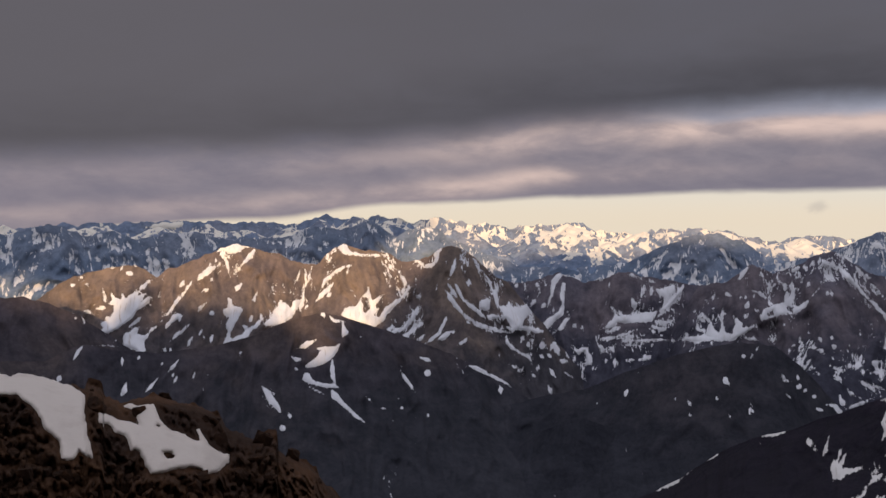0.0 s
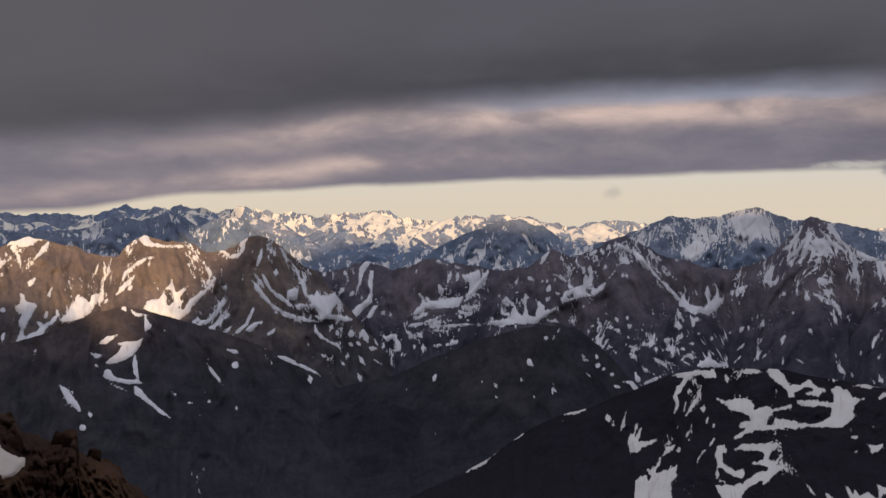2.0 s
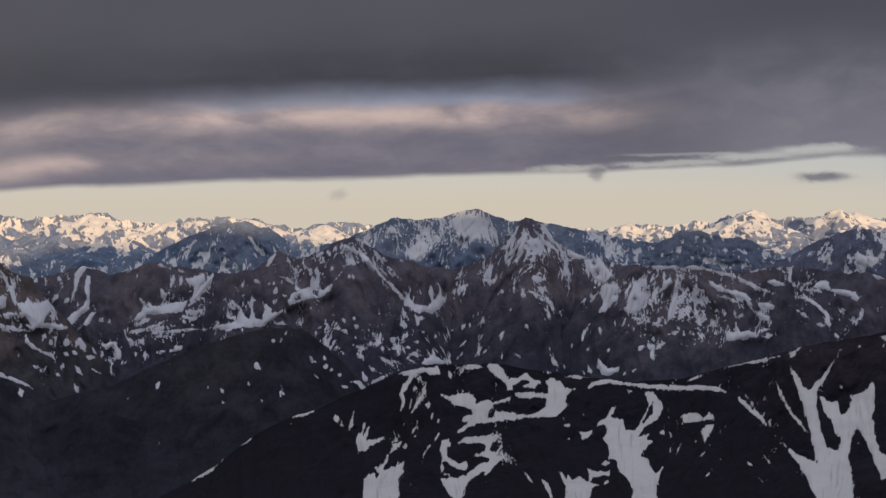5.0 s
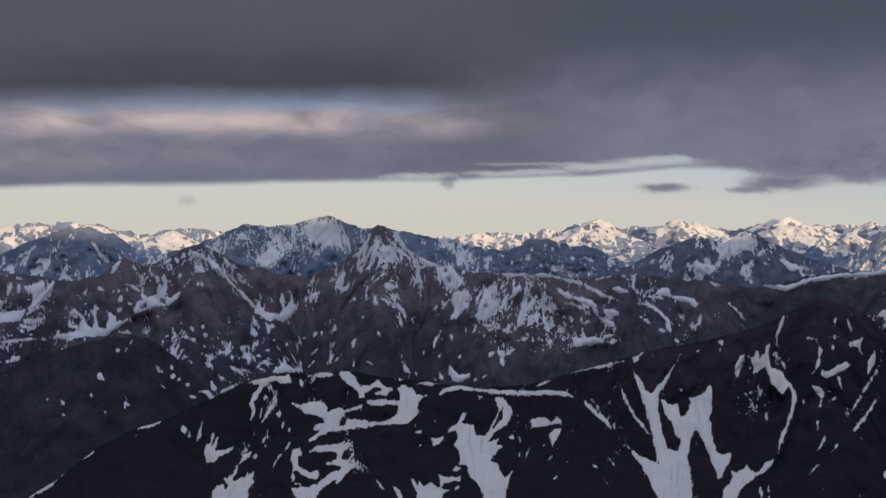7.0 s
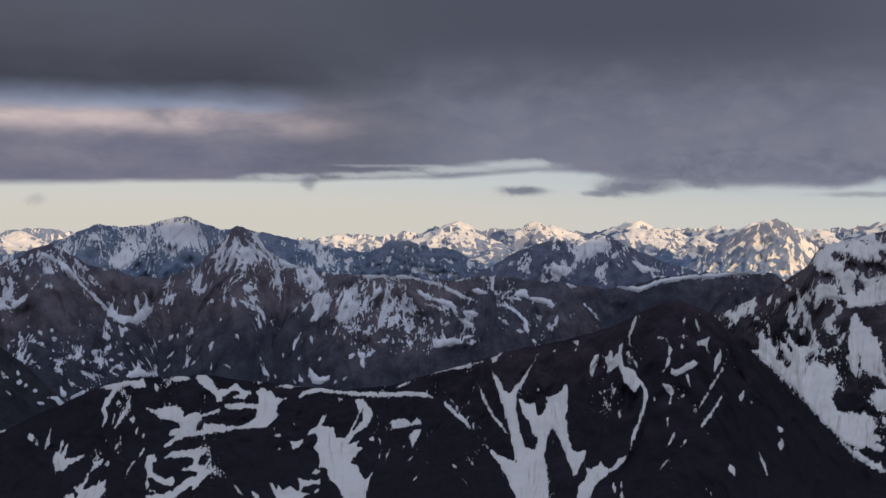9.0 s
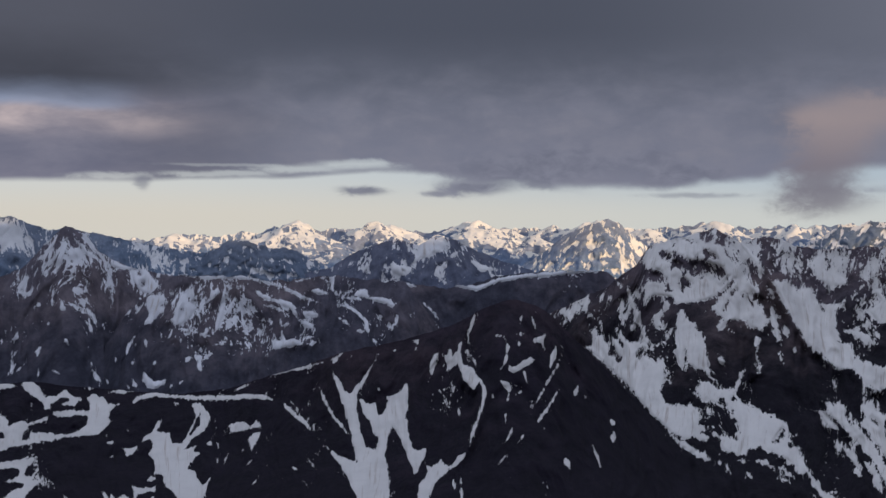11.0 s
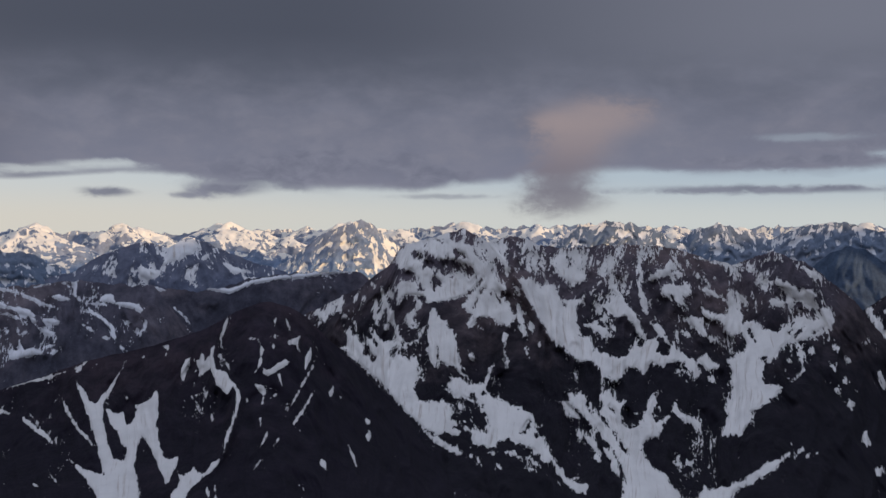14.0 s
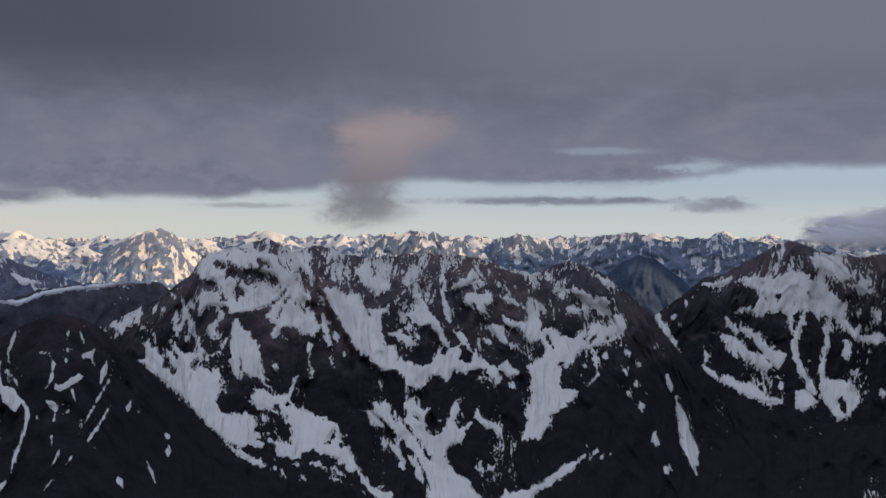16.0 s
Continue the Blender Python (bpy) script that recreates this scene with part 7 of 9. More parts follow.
dome.snow([(56.38, -10.22, 0.15), (56.64, -10.47, 0.12)])
dome.snow([(56.52, -11.02, 0.15)])
dome.snow([(54.16, -12.41, 0.15)])
dome.snow([(55.48, -11.50, 0.07), (55.88, -12.54, 0.09)])
dome.snow([(54.52, -8.98, 0.12), (54.65, -8.56, 0.09)])
dome.snow([(55.05, -9.08, 0.07)])
dome.snow([(11.06, -13.52, 0.24), (11.90, -13.06, 0.15), (12.70, -12.40, 0.09), (13.77, -11.66, 0.09), (14.37, -11.37, 0.06)])
dome.snow([(16.31, -10.60, 0.06), (17.06, -10.33, 0.09), (17.70, -10.19, 0.06)])
dome.snowfield([(21.79, -8.44), (22.45, -8.28), (23.90, -8.12), (24.07, -8.47), (23.61, -8.54), (23.26, -8.36), (22.97, -8.44), (22.68, -8.64), (22.39, -9.06), (22.13, -9.45), (22.21, -9.97), (22.01, -10.39), (21.89, -10.36), (22.07, -9.93), (21.90, -9.53), (22.13, -9.02), (22.45, -8.60), (22.02, -8.50)])
dome.snow([(23.31, -8.91, 0.114), (23.20, -9.48, 0.114), (22.85, -9.99, 0.071), (22.50, -10.49, 0.029)])
dome.snow([(22.73, -9.12, 0.057), (22.67, -9.41, 0.057)])
dome.snow([(22.94, -8.73, 0.086)])
dome.snow([(23.45, -9.89, 0.114), (23.42, -10.23, 0.086)])
dome.snow([(22.53, -9.80, 0.029), (22.44, -10.26, 0.043)])
dome.snow([(23.07, -10.68, 0.029), (22.72, -11.26, 0.043), (22.43, -11.70, 0.029)])
dome.snow([(19.52, -10.30, 0.029), (19.38, -11.00, 0.057), (19.20, -11.35, 0.071)])
dome.snow([(23.68, -10.46, 0.043), (23.57, -10.78, 0.043)])
dome.snow([(23.94, -10.93, 0.043)])
dome.snow([(24.00, -11.50, 0.043), (23.68, -12.00, 0.029)])
dome.snow([(23.53, -12.11, 0.029), (23.15, -12.63, 0.029)])
dome.snow([(22.15, -10.93, 0.029), (22.06, -11.27, 0.029)])
dome.snowfield([(19.63, -11.71), (19.74, -11.43), (19.88, -11.58), (20.03, -10.94), (20.09, -10.97), (19.97, -11.58), (20.31, -11.15), (20.25, -11.48), (20.14, -11.81), (20.71, -11.81), (21.28, -11.58), (20.82, -11.90), (20.36, -12.10), (20.02, -12.37), (19.71, -12.35), (19.65, -11.99)])
dome.snowfield([(21.39, -12.48), (21.51, -12.21), (21.45, -11.92), (21.74, -11.76), (21.62, -12.01), (21.97, -11.97), (21.85, -12.22), (21.50, -12.43)])
dome.snow([(22.14, -12.17, 0.114), (22.28, -12.12, 0.086)])
dome.snowfield([(19.89, -14.96), (20.07, -13.81), (20.24, -13.54), (20.58, -13.51), (20.64, -13.78), (20.81, -13.52), (20.58, -13.28), (20.50, -12.89), (20.64, -13.15), (20.75, -13.24), (21.04, -12.97), (21.27, -12.59), (21.21, -12.98), (21.04, -13.30), (21.10, -13.36), (21.50, -13.21), (21.85, -13.11), (22.19, -12.90), (22.02, -13.12), (22.07, -13.49), (21.84, -13.78), (21.78, -15.05)])
dome.snow([(24.95, -8.19, 0.086), (25.80, -8.12, 0.114), (26.53, -8.16, 0.086)])
dome.snowfield([(26.53, -8.10), (26.65, -7.96), (27.00, -7.96), (27.35, -8.29), (27.53, -8.70), (27.64, -8.87), (27.88, -8.70), (28.12, -8.76), (28.41, -8.53), (28.53, -8.39), (28.77, -8.65), (29.00, -8.83), (29.30, -8.77), (29.30, -8.95), (29.00, -9.15), (28.53, -9.20), (28.35, -9.11), (28.59, -9.00), (28.88, -9.00), (28.65, -8.83), (28.29, -8.85), (28.12, -8.99), (27.85, -9.14), (27.85, -9.34), (27.53, -9.33), (27.58, -9.13), (27.41, -8.93), (27.17, -8.75), (26.94, -8.63)])
dome.snow([(24.59, -8.59, 0.114)])
dome.snowfield([(23.98, -9.50), (24.47, -9.68), (25.00, -9.52), (25.53, -9.47), (25.88, -9.65), (25.93, -10.06), (26.40, -9.84), (26.88, -9.96), (27.70, -9.74), (27.70, -9.86), (26.93, -10.08), (26.64, -10.42), (26.43, -10.78), (26.93, -10.74), (26.93, -10.45), (27.40, -10.40), (27.99, -10.55), (28.64, -10.59), (29.24, -10.45), (29.59, -10.16), (29.59, -9.76), (29.18, -9.70), (28.29, -9.75), (28.00, -9.63), (28.00, -9.46), (28.88, -9.46), (29.65, -9.50), (29.74, -9.15), (29.48, -8.83), (29.89, -8.72), (30.36, -8.90), (30.63, -9.22), (31.16, -9.25), (30.69, -9.56), (30.57, -9.88), (30.78, -10.06), (30.54, -10.37), (30.01, -10.69), (29.47, -10.71), (28.29, -10.78), (26.81, -10.99), (26.11, -11.04), (25.64, -11.20), (24.93, -11.52), (25.52, -10.97), (25.11, -10.93), (25.23, -10.73), (25.76, -10.57), (25.64, -10.28), (24.76, -10.06)])
dome.snowfield([(24.05, -11.87), (24.46, -11.85), (24.64, -12.03), (24.40, -12.25), (24.40, -12.70), (24.75, -12.93), (24.98, -13.11), (25.39, -12.95), (25.45, -13.18), (25.33, -13.40), (24.75, -13.27), (24.34, -12.98), (24.20, -12.97), (24.16, -13.70), (23.99, -13.58), (24.11, -12.80), (24.02, -12.35)])
dome.snowfield([(24.99, -12.04), (25.34, -11.76), (26.22, -11.67), (27.16, -11.66), (26.99, -11.91), (26.69, -12.13), (26.57, -12.41), (26.93, -12.48), (27.28, -12.08), (27.22, -12.25), (27.04, -12.65), (27.28, -12.82), (26.86, -13.15), (26.69, -13.43), (26.33, -13.71), (26.45, -13.43), (25.92, -13.64), (25.51, -13.97), (24.97, -15.12), (24.22, -14.23), (24.05, -13.81), (24.75, -13.83), (25.33, -13.62), (25.75, -13.35), (26.22, -13.03), (26.51, -13.03), (26.63, -12.81), (26.22, -12.69), (25.69, -12.73), (26.04, -12.57), (26.40, -12.41), (26.46, -12.13), (25.93, -12.00), (25.34, -12.04)])
dome.snow([(24.05, -13.53, 0.114), (24.45, -13.63, 0.057)])
dome.snow([(28.46, -13.46, 0.086), (28.64, -13.75, 0.086), (28.87, -14.03, 0.057)])
dome.snow([(29.35, -13.81, 0.086), (29.58, -14.10, 0.114), (30.12, -15.34, 0.143)])
dome.snowfield([(30.27, -13.43), (30.48, -13.60), (30.65, -13.83), (30.71, -13.60), (30.95, -13.88), (31.25, -13.72), (31.54, -13.83), (31.84, -14.00), (32.32, -14.06), (31.96, -14.23), (31.72, -15.29), (30.53, -15.28), (30.59, -14.22), (30.42, -13.82)])
dome.snowfield([(31.72, -13.26), (31.96, -13.38), (32.44, -13.44), (32.85, -13.32), (32.88, -13.55), (32.44, -13.60), (32.02, -13.72), (31.84, -13.94), (31.84, -13.55)])
dome.snow([(32.50, -13.04, 0.086), (32.85, -12.98, 0.086)])
dome.snow([(32.79, -13.89, 0.086), (32.61, -14.00, 0.057)])
dome.snowfield([(31.22, -11.38), (31.55, -11.44), (31.96, -11.35), (32.02, -11.50), (31.78, -11.73), (31.49, -11.78), (31.37, -11.55)])
dome.snow([(30.48, -11.12, 0.057), (30.89, -11.09, 0.071)])
dome.snow([(30.51, -10.78, 0.071)])
dome.snow([(30.66, -11.84, 0.029), (31.13, -11.81, 0.029)])
dome.snow([(31.55, -10.58, 0.043)])
dome.snow([(29.48, -8.40, 0.043), (30.01, -8.43, 0.043)])
dome.snow([(30.51, -8.66, 0.043), (31.25, -8.61, 0.086), (31.99, -8.55, 0.086), (32.14, -8.61, 0.029)])
dome.snowfield([(33.21, -10.06), (33.03, -10.46), (32.91, -10.64), (33.33, -10.75), (33.57, -10.81), (33.68, -11.32), (34.16, -11.26), (34.40, -11.03), (34.57, -10.63), (34.93, -9.93), (34.81, -9.59), (34.69, -9.36), (35.10, -9.32), (35.28, -9.58), (35.58, -9.87), (35.58, -10.27), (35.40, -10.56), (34.99, -10.91), (34.69, -11.09), (34.45, -11.43), (34.28, -11.61), (34.93, -11.43), (34.75, -11.77), (35.05, -11.83), (34.57, -12.29), (34.51, -12.57), (34.81, -12.74), (35.11, -13.25), (35.23, -13.47), (35.58, -13.07), (35.46, -13.41), (35.35, -13.81), (35.23, -15.27), (33.86, -15.28), (34.10, -14.27), (33.86, -13.77), (33.39, -13.43), (33.21, -12.81), (32.85, -12.75), (32.79, -12.18), (32.56, -11.73), (32.79, -11.44), (32.62, -10.98), (32.20, -11.15), (32.38, -10.87), (32.79, -10.64), (32.97, -10.23)])
dome.rock((35.10, -9.87, 0.057), (34.93, -10.39, 0.086), (34.63, -10.86, 0.057))
dome.snow([(31.79, -9.25, 0.086), (32.02, -9.02, 0.114), (32.44, -8.90, 0.086), (32.88, -8.81, 0.114), (33.39, -8.93, 0.086), (33.92, -8.98, 0.086), (35.10, -9.09, 0.100), (36.29, -9.11, 0.100), (37.61, -9.06, 0.100), (38.20, -9.11, 0.114), (38.81, -9.25, 0.029)])
dome.snow([(33.80, -9.27, 0.114), (34.10, -9.42, 0.057)])
dome.snowfield([(36.52, -10.61), (36.64, -10.43), (37.05, -10.34), (37.41, -10.42), (37.64, -10.53), (37.88, -10.41), (37.93, -10.24), (38.05, -10.41), (38.23, -10.58), (37.76, -10.67), (37.17, -10.83), (36.70, -10.86)])
dome.snowfield([(37.58, -11.05), (37.88, -10.93), (38.11, -10.92), (38.05, -11.15), (37.88, -11.39), (37.70, -11.85), (37.59, -11.56), (37.53, -11.28)])
dome.snow([(35.46, -11.37, 0.086), (35.64, -11.36, 0.057)])
dome.snow([(35.99, -11.44, 0.057)])
dome.snow([(36.50, -11.87, 0.043), (36.29, -12.44, 0.071)])
dome.snow([(36.05, -11.96, 0.029), (35.94, -12.39, 0.043)])
dome.snow([(37.29, -11.68, 0.029), (37.12, -11.97, 0.029)])
dome.snow([(37.70, -12.24, 0.029), (37.47, -12.53, 0.029)])
dome.snow([(36.82, -12.88, 0.029), (36.76, -13.11, 0.029)])
dome.snow([(37.94, -13.28, 0.029), (37.71, -13.49, 0.029)])
dome.snow([(39.37, -9.52, 0.114), (39.66, -9.80, 0.114), (40.10, -10.19, 0.086), (40.45, -10.44, 0.086), (40.68, -10.75, 0.057), (40.85, -10.92, 0.029)])
dome.snow([(39.69, -9.34, 0.043), (39.98, -9.74, 0.057), (40.21, -10.16, 0.086)])
dome.snow([(38.63, -8.01, 0.043), (38.92, -7.89, 0.086), (39.80, -7.73, 0.071), (40.67, -7.60, 0.043), (41.36, -7.35, 0.029)])
dome.snow([(36.81, -8.76, 0.029), (37.46, -8.49, 0.034), (37.87, -8.34, 0.029)])
dome.snow([(40.45, -12.09, 0.029), (40.98, -12.78, 0.034), (41.27, -13.16, 0.029)])
dome.snow([(39.81, -12.70, 0.029), (40.05, -12.81, 0.029)])
dome.snow([(40.34, -13.36, 0.029), (40.75, -13.85, 0.029)])
dome.snowfield([(41.71, -7.14), (41.94, -7.11), (42.39, -6.87), (42.17, -7.16), (42.11, -7.39), (41.88, -7.40)])
dome.snowfield([(41.77, -7.66), (41.94, -8.09), (42.23, -8.25), (42.46, -8.82), (42.75, -8.98), (43.32, -8.39), (43.99, -7.35), (44.27, -6.91), (43.71, -8.04), (43.20, -8.91), (43.09, -9.43), (43.21, -10.22), (43.33, -11.01), (43.62, -11.67), (44.13, -11.93), (44.21, -11.25), (43.90, -10.81), (43.78, -10.37), (43.44, -10.04), (43.32, -9.31), (43.66, -9.52), (44.12, -9.45), (44.21, -10.13), (44.46, -10.06), (44.71, -9.66), (44.74, -9.15), (45.24, -9.01), (45.69, -8.49), (45.83, -8.88), (45.73, -10.12), (45.87, -11.24), (46.05, -11.78), (46.38, -11.93), (46.83, -11.80), (46.61, -12.31), (46.17, -13.21), (45.71, -12.02), (45.31, -11.12), (44.97, -10.63), (44.69, -11.57), (44.61, -12.13), (44.82, -13.23), (44.83, -14.93), (43.46, -15.00), (42.71, -13.33), (42.33, -12.73), (41.49, -11.63), (42.13, -12.12), (43.16, -12.53), (42.61, -10.24)])
dome.snowfield([(46.66, -12.36), (46.83, -12.68), (47.05, -12.78), (47.38, -12.54), (47.55, -12.37), (47.72, -12.69), (48.16, -12.60), (48.43, -12.20), (48.86, -11.99), (48.70, -12.30), (48.32, -12.70), (47.94, -12.95), (47.39, -13.36), (47.06, -13.82), (46.74, -14.82), (46.29, -14.85), (46.39, -13.64), (46.72, -13.29), (46.83, -12.96)])
dome.snow([(48.19, -13.37, 0.057), (48.27, -13.79, 0.086)])
dome.snow([(48.60, -13.28, 0.057), (48.66, -14.63, 0.086)])
dome.snow([(41.19, -8.56, 0.029), (41.37, -9.13, 0.057), (41.66, -9.75, 0.057), (42.01, -10.26, 0.057), (42.47, -10.81, 0.057), (42.81, -11.19, 0.029)])
dome.snowfield([(46.88, -7.83), (46.96, -7.40), (47.12, -7.03), (47.40, -6.85), (47.29, -7.39), (47.13, -7.87), (47.02, -8.05)])
dome.snowfield([(47.68, -7.01), (47.89, -7.00), (47.95, -6.61), (48.11, -7.11), (48.33, -6.82), (48.44, -6.42), (48.65, -6.25), (48.55, -6.76), (48.61, -7.43), (48.88, -7.58), (49.15, -7.63), (49.37, -8.07), (49.70, -8.33), (49.86, -8.65), (49.87, -9.15), (49.71, -9.80), (49.50, -10.50), (49.18, -11.20), (49.02, -11.68), (49.13, -11.07), (49.44, -10.17), (49.60, -9.44), (49.70, -8.83), (49.54, -8.39), (49.27, -8.79), (49.00, -8.58), (48.72, -8.32), (48.61, -7.99), (48.39, -7.49), (48.12, -7.61), (47.85, -7.85), (47.79, -7.37)])
dome.snow([(49.04, -6.91, 0.057), (49.26, -7.32, 0.057), (49.37, -7.59, 0.029)])
dome.snow([(49.24, -4.94, 0.029), (49.08, -5.50, 0.086), (48.92, -6.07, 0.057), (48.90, -6.41, 0.029)])
dome.snow([(46.07, -6.29, 0.057), (46.29, -6.29, 0.057), (46.18, -6.77, 0.029)])
dome.snow([(47.91, -9.47, 0.029), (47.97, -9.88, 0.029)])
dome.snow([(48.46, -9.78, 0.043), (48.49, -10.16, 0.057)])
dome.snow([(48.21, -8.62, 0.029), (48.18, -8.95, 0.029)])
dome.snow([(50.29, -5.97, 0.057), (50.80, -6.03, 0.057), (51.02, -6.55, 0.043), (50.92, -7.25, 0.071), (50.60, -7.82, 0.029)])
dome.snow([(51.08, -7.52, 0.086), (51.24, -7.76, 0.114), (51.50, -7.69, 0.114), (51.82, -7.46, 0.143), (52.18, -7.22, 0.143), (52.47, -7.21, 0.114)])
dome.snow([(51.87, -7.84, 0.086), (52.03, -8.44, 0.029)])
dome.snow([(50.61, -8.29, 0.086), (50.93, -8.49, 0.143), (51.12, -8.70, 0.114), (50.99, -9.37, 0.043)])
dome.snow([(51.74, -4.92, 0.086), (51.64, -5.37, 0.057)])
dome.snow([(51.49, -5.87, 0.086), (51.85, -5.89, 0.086)])
dome.snow([(52.26, -4.96, 0.029), (52.48, -5.67, 0.057)])
dome.snowfield([(52.35, -6.17), (52.64, -6.00), (52.95, -5.87), (52.85, -6.26), (52.95, -6.75), (52.74, -6.38), (52.38, -6.28)])
dome.snow([(53.57, -6.40, 0.086), (53.37, -7.00, 0.143), (53.22, -7.61, 0.086)])
dome.snow([(53.73, -7.26, 0.057), (53.23, -8.10, 0.057), (52.82, -8.88, 0.057), (52.31, -9.73, 0.029)])
dome.snow([(53.72, -8.62, 0.029), (53.34, -9.31, 0.057), (52.88, -10.02, 0.071), (52.63, -10.36, 0.029)])
dome.snow([(51.32, -10.61, 0.071), (51.21, -10.94, 0.057), (50.90, -11.50, 0.029)])
dome.snow([(51.85, -11.11, 0.029), (51.59, -11.46, 0.029)])
dome.snow([(50.91, -12.15, 0.029), (50.54, -12.66, 0.043)])
dome.snow([(50.94, -10.00, 0.029), (50.89, -10.63, 0.029)])
dome.snow([(51.60, -6.39, 0.057)])
dome.snow([(50.24, -9.13, 0.043)])
dome.snow([(51.70, -8.86, 0.043)])
dome.snow([(45.23, -6.69, 0.057), (45.01, -6.86, 0.029)])
dome.snow([(44.28, -8.82, 0.057)])
big.snowfield([(57.92, -2.01), (58.10, -1.48), (58.51, -1.13), (58.75, -0.77), (59.93, -0.71), (60.76, -0.54), (60.88, -0.89), (61.05, -1.18), (61.41, -0.89), (61.47, -0.53), (61.64, -0.71), (61.47, -1.07), (61.82, -1.24), (62.12, -1.66), (62.71, -2.24), (62.83, -2.66), (63.12, -3.01), (63.54, -3.13), (63.71, -3.57), (63.36, -3.48), (63.12, -3.72), (63.54, -4.01), (63.83, -4.45), (64.07, -4.89), (63.89, -5.48), (63.36, -5.24), (63.01, -4.89), (62.36, -4.96), (61.71, -5.55), (61.65, -5.25), (61.95, -4.90), (61.59, -4.55), (61.35, -4.25), (61.77, -3.96), (61.53, -3.78), (61.00, -3.96), (60.58, -4.08), (59.58, -4.20), (59.40, -3.84), (58.57, -3.72), (58.28, -3.90), (58.04, -4.31), (57.92, -3.43), (58.10, -3.13), (59.05, -3.08), (58.93, -2.60), (58.57, -2.37), (58.10, -2.37)])
big.rock((58.96, -1.72, 0.200), (59.46, -2.01, 0.314), (60.14, -2.25, 0.370), (60.88, -2.31, 0.427), (61.76, -2.54, 0.314))
big.rock((58.75, -2.78, 0.143), (59.05, -2.96, 0.114))
big.rock((60.14, -3.13, 0.228), (59.93, -3.49, 0.114))
big.rock((61.05, -1.54, 0.171), (61.53, -1.77, 0.143))
big.rock((62.53, -2.89, 0.043), (62.00, -3.48, 0.057), (61.65, -3.78, 0.029))
big.rock((62.95, -3.60, 0.086), (63.24, -3.95, 0.143), (63.42, -4.19, 0.086))
big.rock((62.24, -4.01, 0.057), (62.00, -4.46, 0.057))
big.rock((63.77, -3.12, 0.057), (63.83, -3.71, 0.057))
big.rock((59.58, -1.01, 0.057), (59.46, -1.19, 0.086))
big.rock((58.40, -1.07, 0.114), (58.57, -0.89, 0.086))
big.rock((62.21, -2.78, 0.029), (61.82, -3.25, 0.057))
big.rock((62.59, -3.42, 0.057), (62.36, -3.72, 0.057))
big.rock((58.37, -2.69, 0.057), (58.28, -2.99, 0.057))
big.rock((59.99, -0.89, 0.029), (60.58, -1.07, 0.057))
big.rock((59.16, -3.28, 0.057), (59.34, -3.55, 0.057))
big.snow([(59.55, -1.81, 0.057), (59.46, -2.25, 0.057), (59.64, -2.60, 0.043)])
big.snow([(60.17, -1.81, 0.086), (60.35, -2.19, 0.086)])
big.snow([(61.23, -2.72, 0.057), (61.06, -3.07, 0.086)])
big.snow([(62.70, -0.89, 0.086), (63.00, -1.30, 0.086), (63.30, -1.65, 0.086), (63.59, -1.95, 0.114), (63.77, -2.42, 0.114), (63.74, -2.77, 0.057)])
big.snow([(63.71, -1.06, 0.029), (63.53, -1.65, 0.057)])
big.snow([(64.00, -1.36, 0.029), (64.24, -1.94, 0.029)])
big.snow([(64.88, -0.94, 0.029), (64.65, -1.35, 0.057), (64.53, -1.88, 0.043)])
big.snow([(64.89, -2.30, 0.086)])
big.snow([(55.92, -3.72, 0.057), (55.80, -4.07, 0.057)])
big.snowfield([(54.81, -4.44), (54.92, -4.01), (55.16, -3.83), (55.16, -4.18), (55.04, -4.59), (54.86, -4.65)])
big.snow([(56.89, -3.90, 0.057), (56.86, -4.46, 0.057), (56.98, -5.19, 0.057), (56.98, -5.83, 0.057)])
big.snow([(57.16, -3.37, 0.057), (57.33, -4.02, 0.114), (57.51, -4.46, 0.114), (57.69, -4.90, 0.114), (57.92, -5.43, 0.086), (58.10, -6.07, 0.086), (58.46, -6.43, 0.114)])
big.snow([(56.16, -3.84, 0.114), (56.39, -4.07, 0.114)])
big.snow([(56.75, -3.28, 0.086)])
big.snow([(57.63, -3.57, 0.086), (57.81, -4.02, 0.086)])
big.snowfield([(58.40, -4.90), (58.63, -4.67), (58.99, -4.31), (58.87, -4.02), (59.22, -4.08), (59.28, -4.46), (58.99, -4.61), (58.87, -4.90), (59.05, -5.34), (58.69, -5.49), (58.46, -5.19)])
big.snow([(59.46, -5.43, 0.057), (59.22, -5.84, 0.086), (59.11, -6.19, 0.114)])
big.snow([(55.69, -5.04, 0.029), (55.86, -5.48, 0.043), (55.92, -6.06, 0.057)])
big.snow([(55.13, -4.74, 0.086), (55.39, -4.89, 0.086)])
big.snow([(57.33, -5.37, 0.114), (57.54, -5.54, 0.086)])
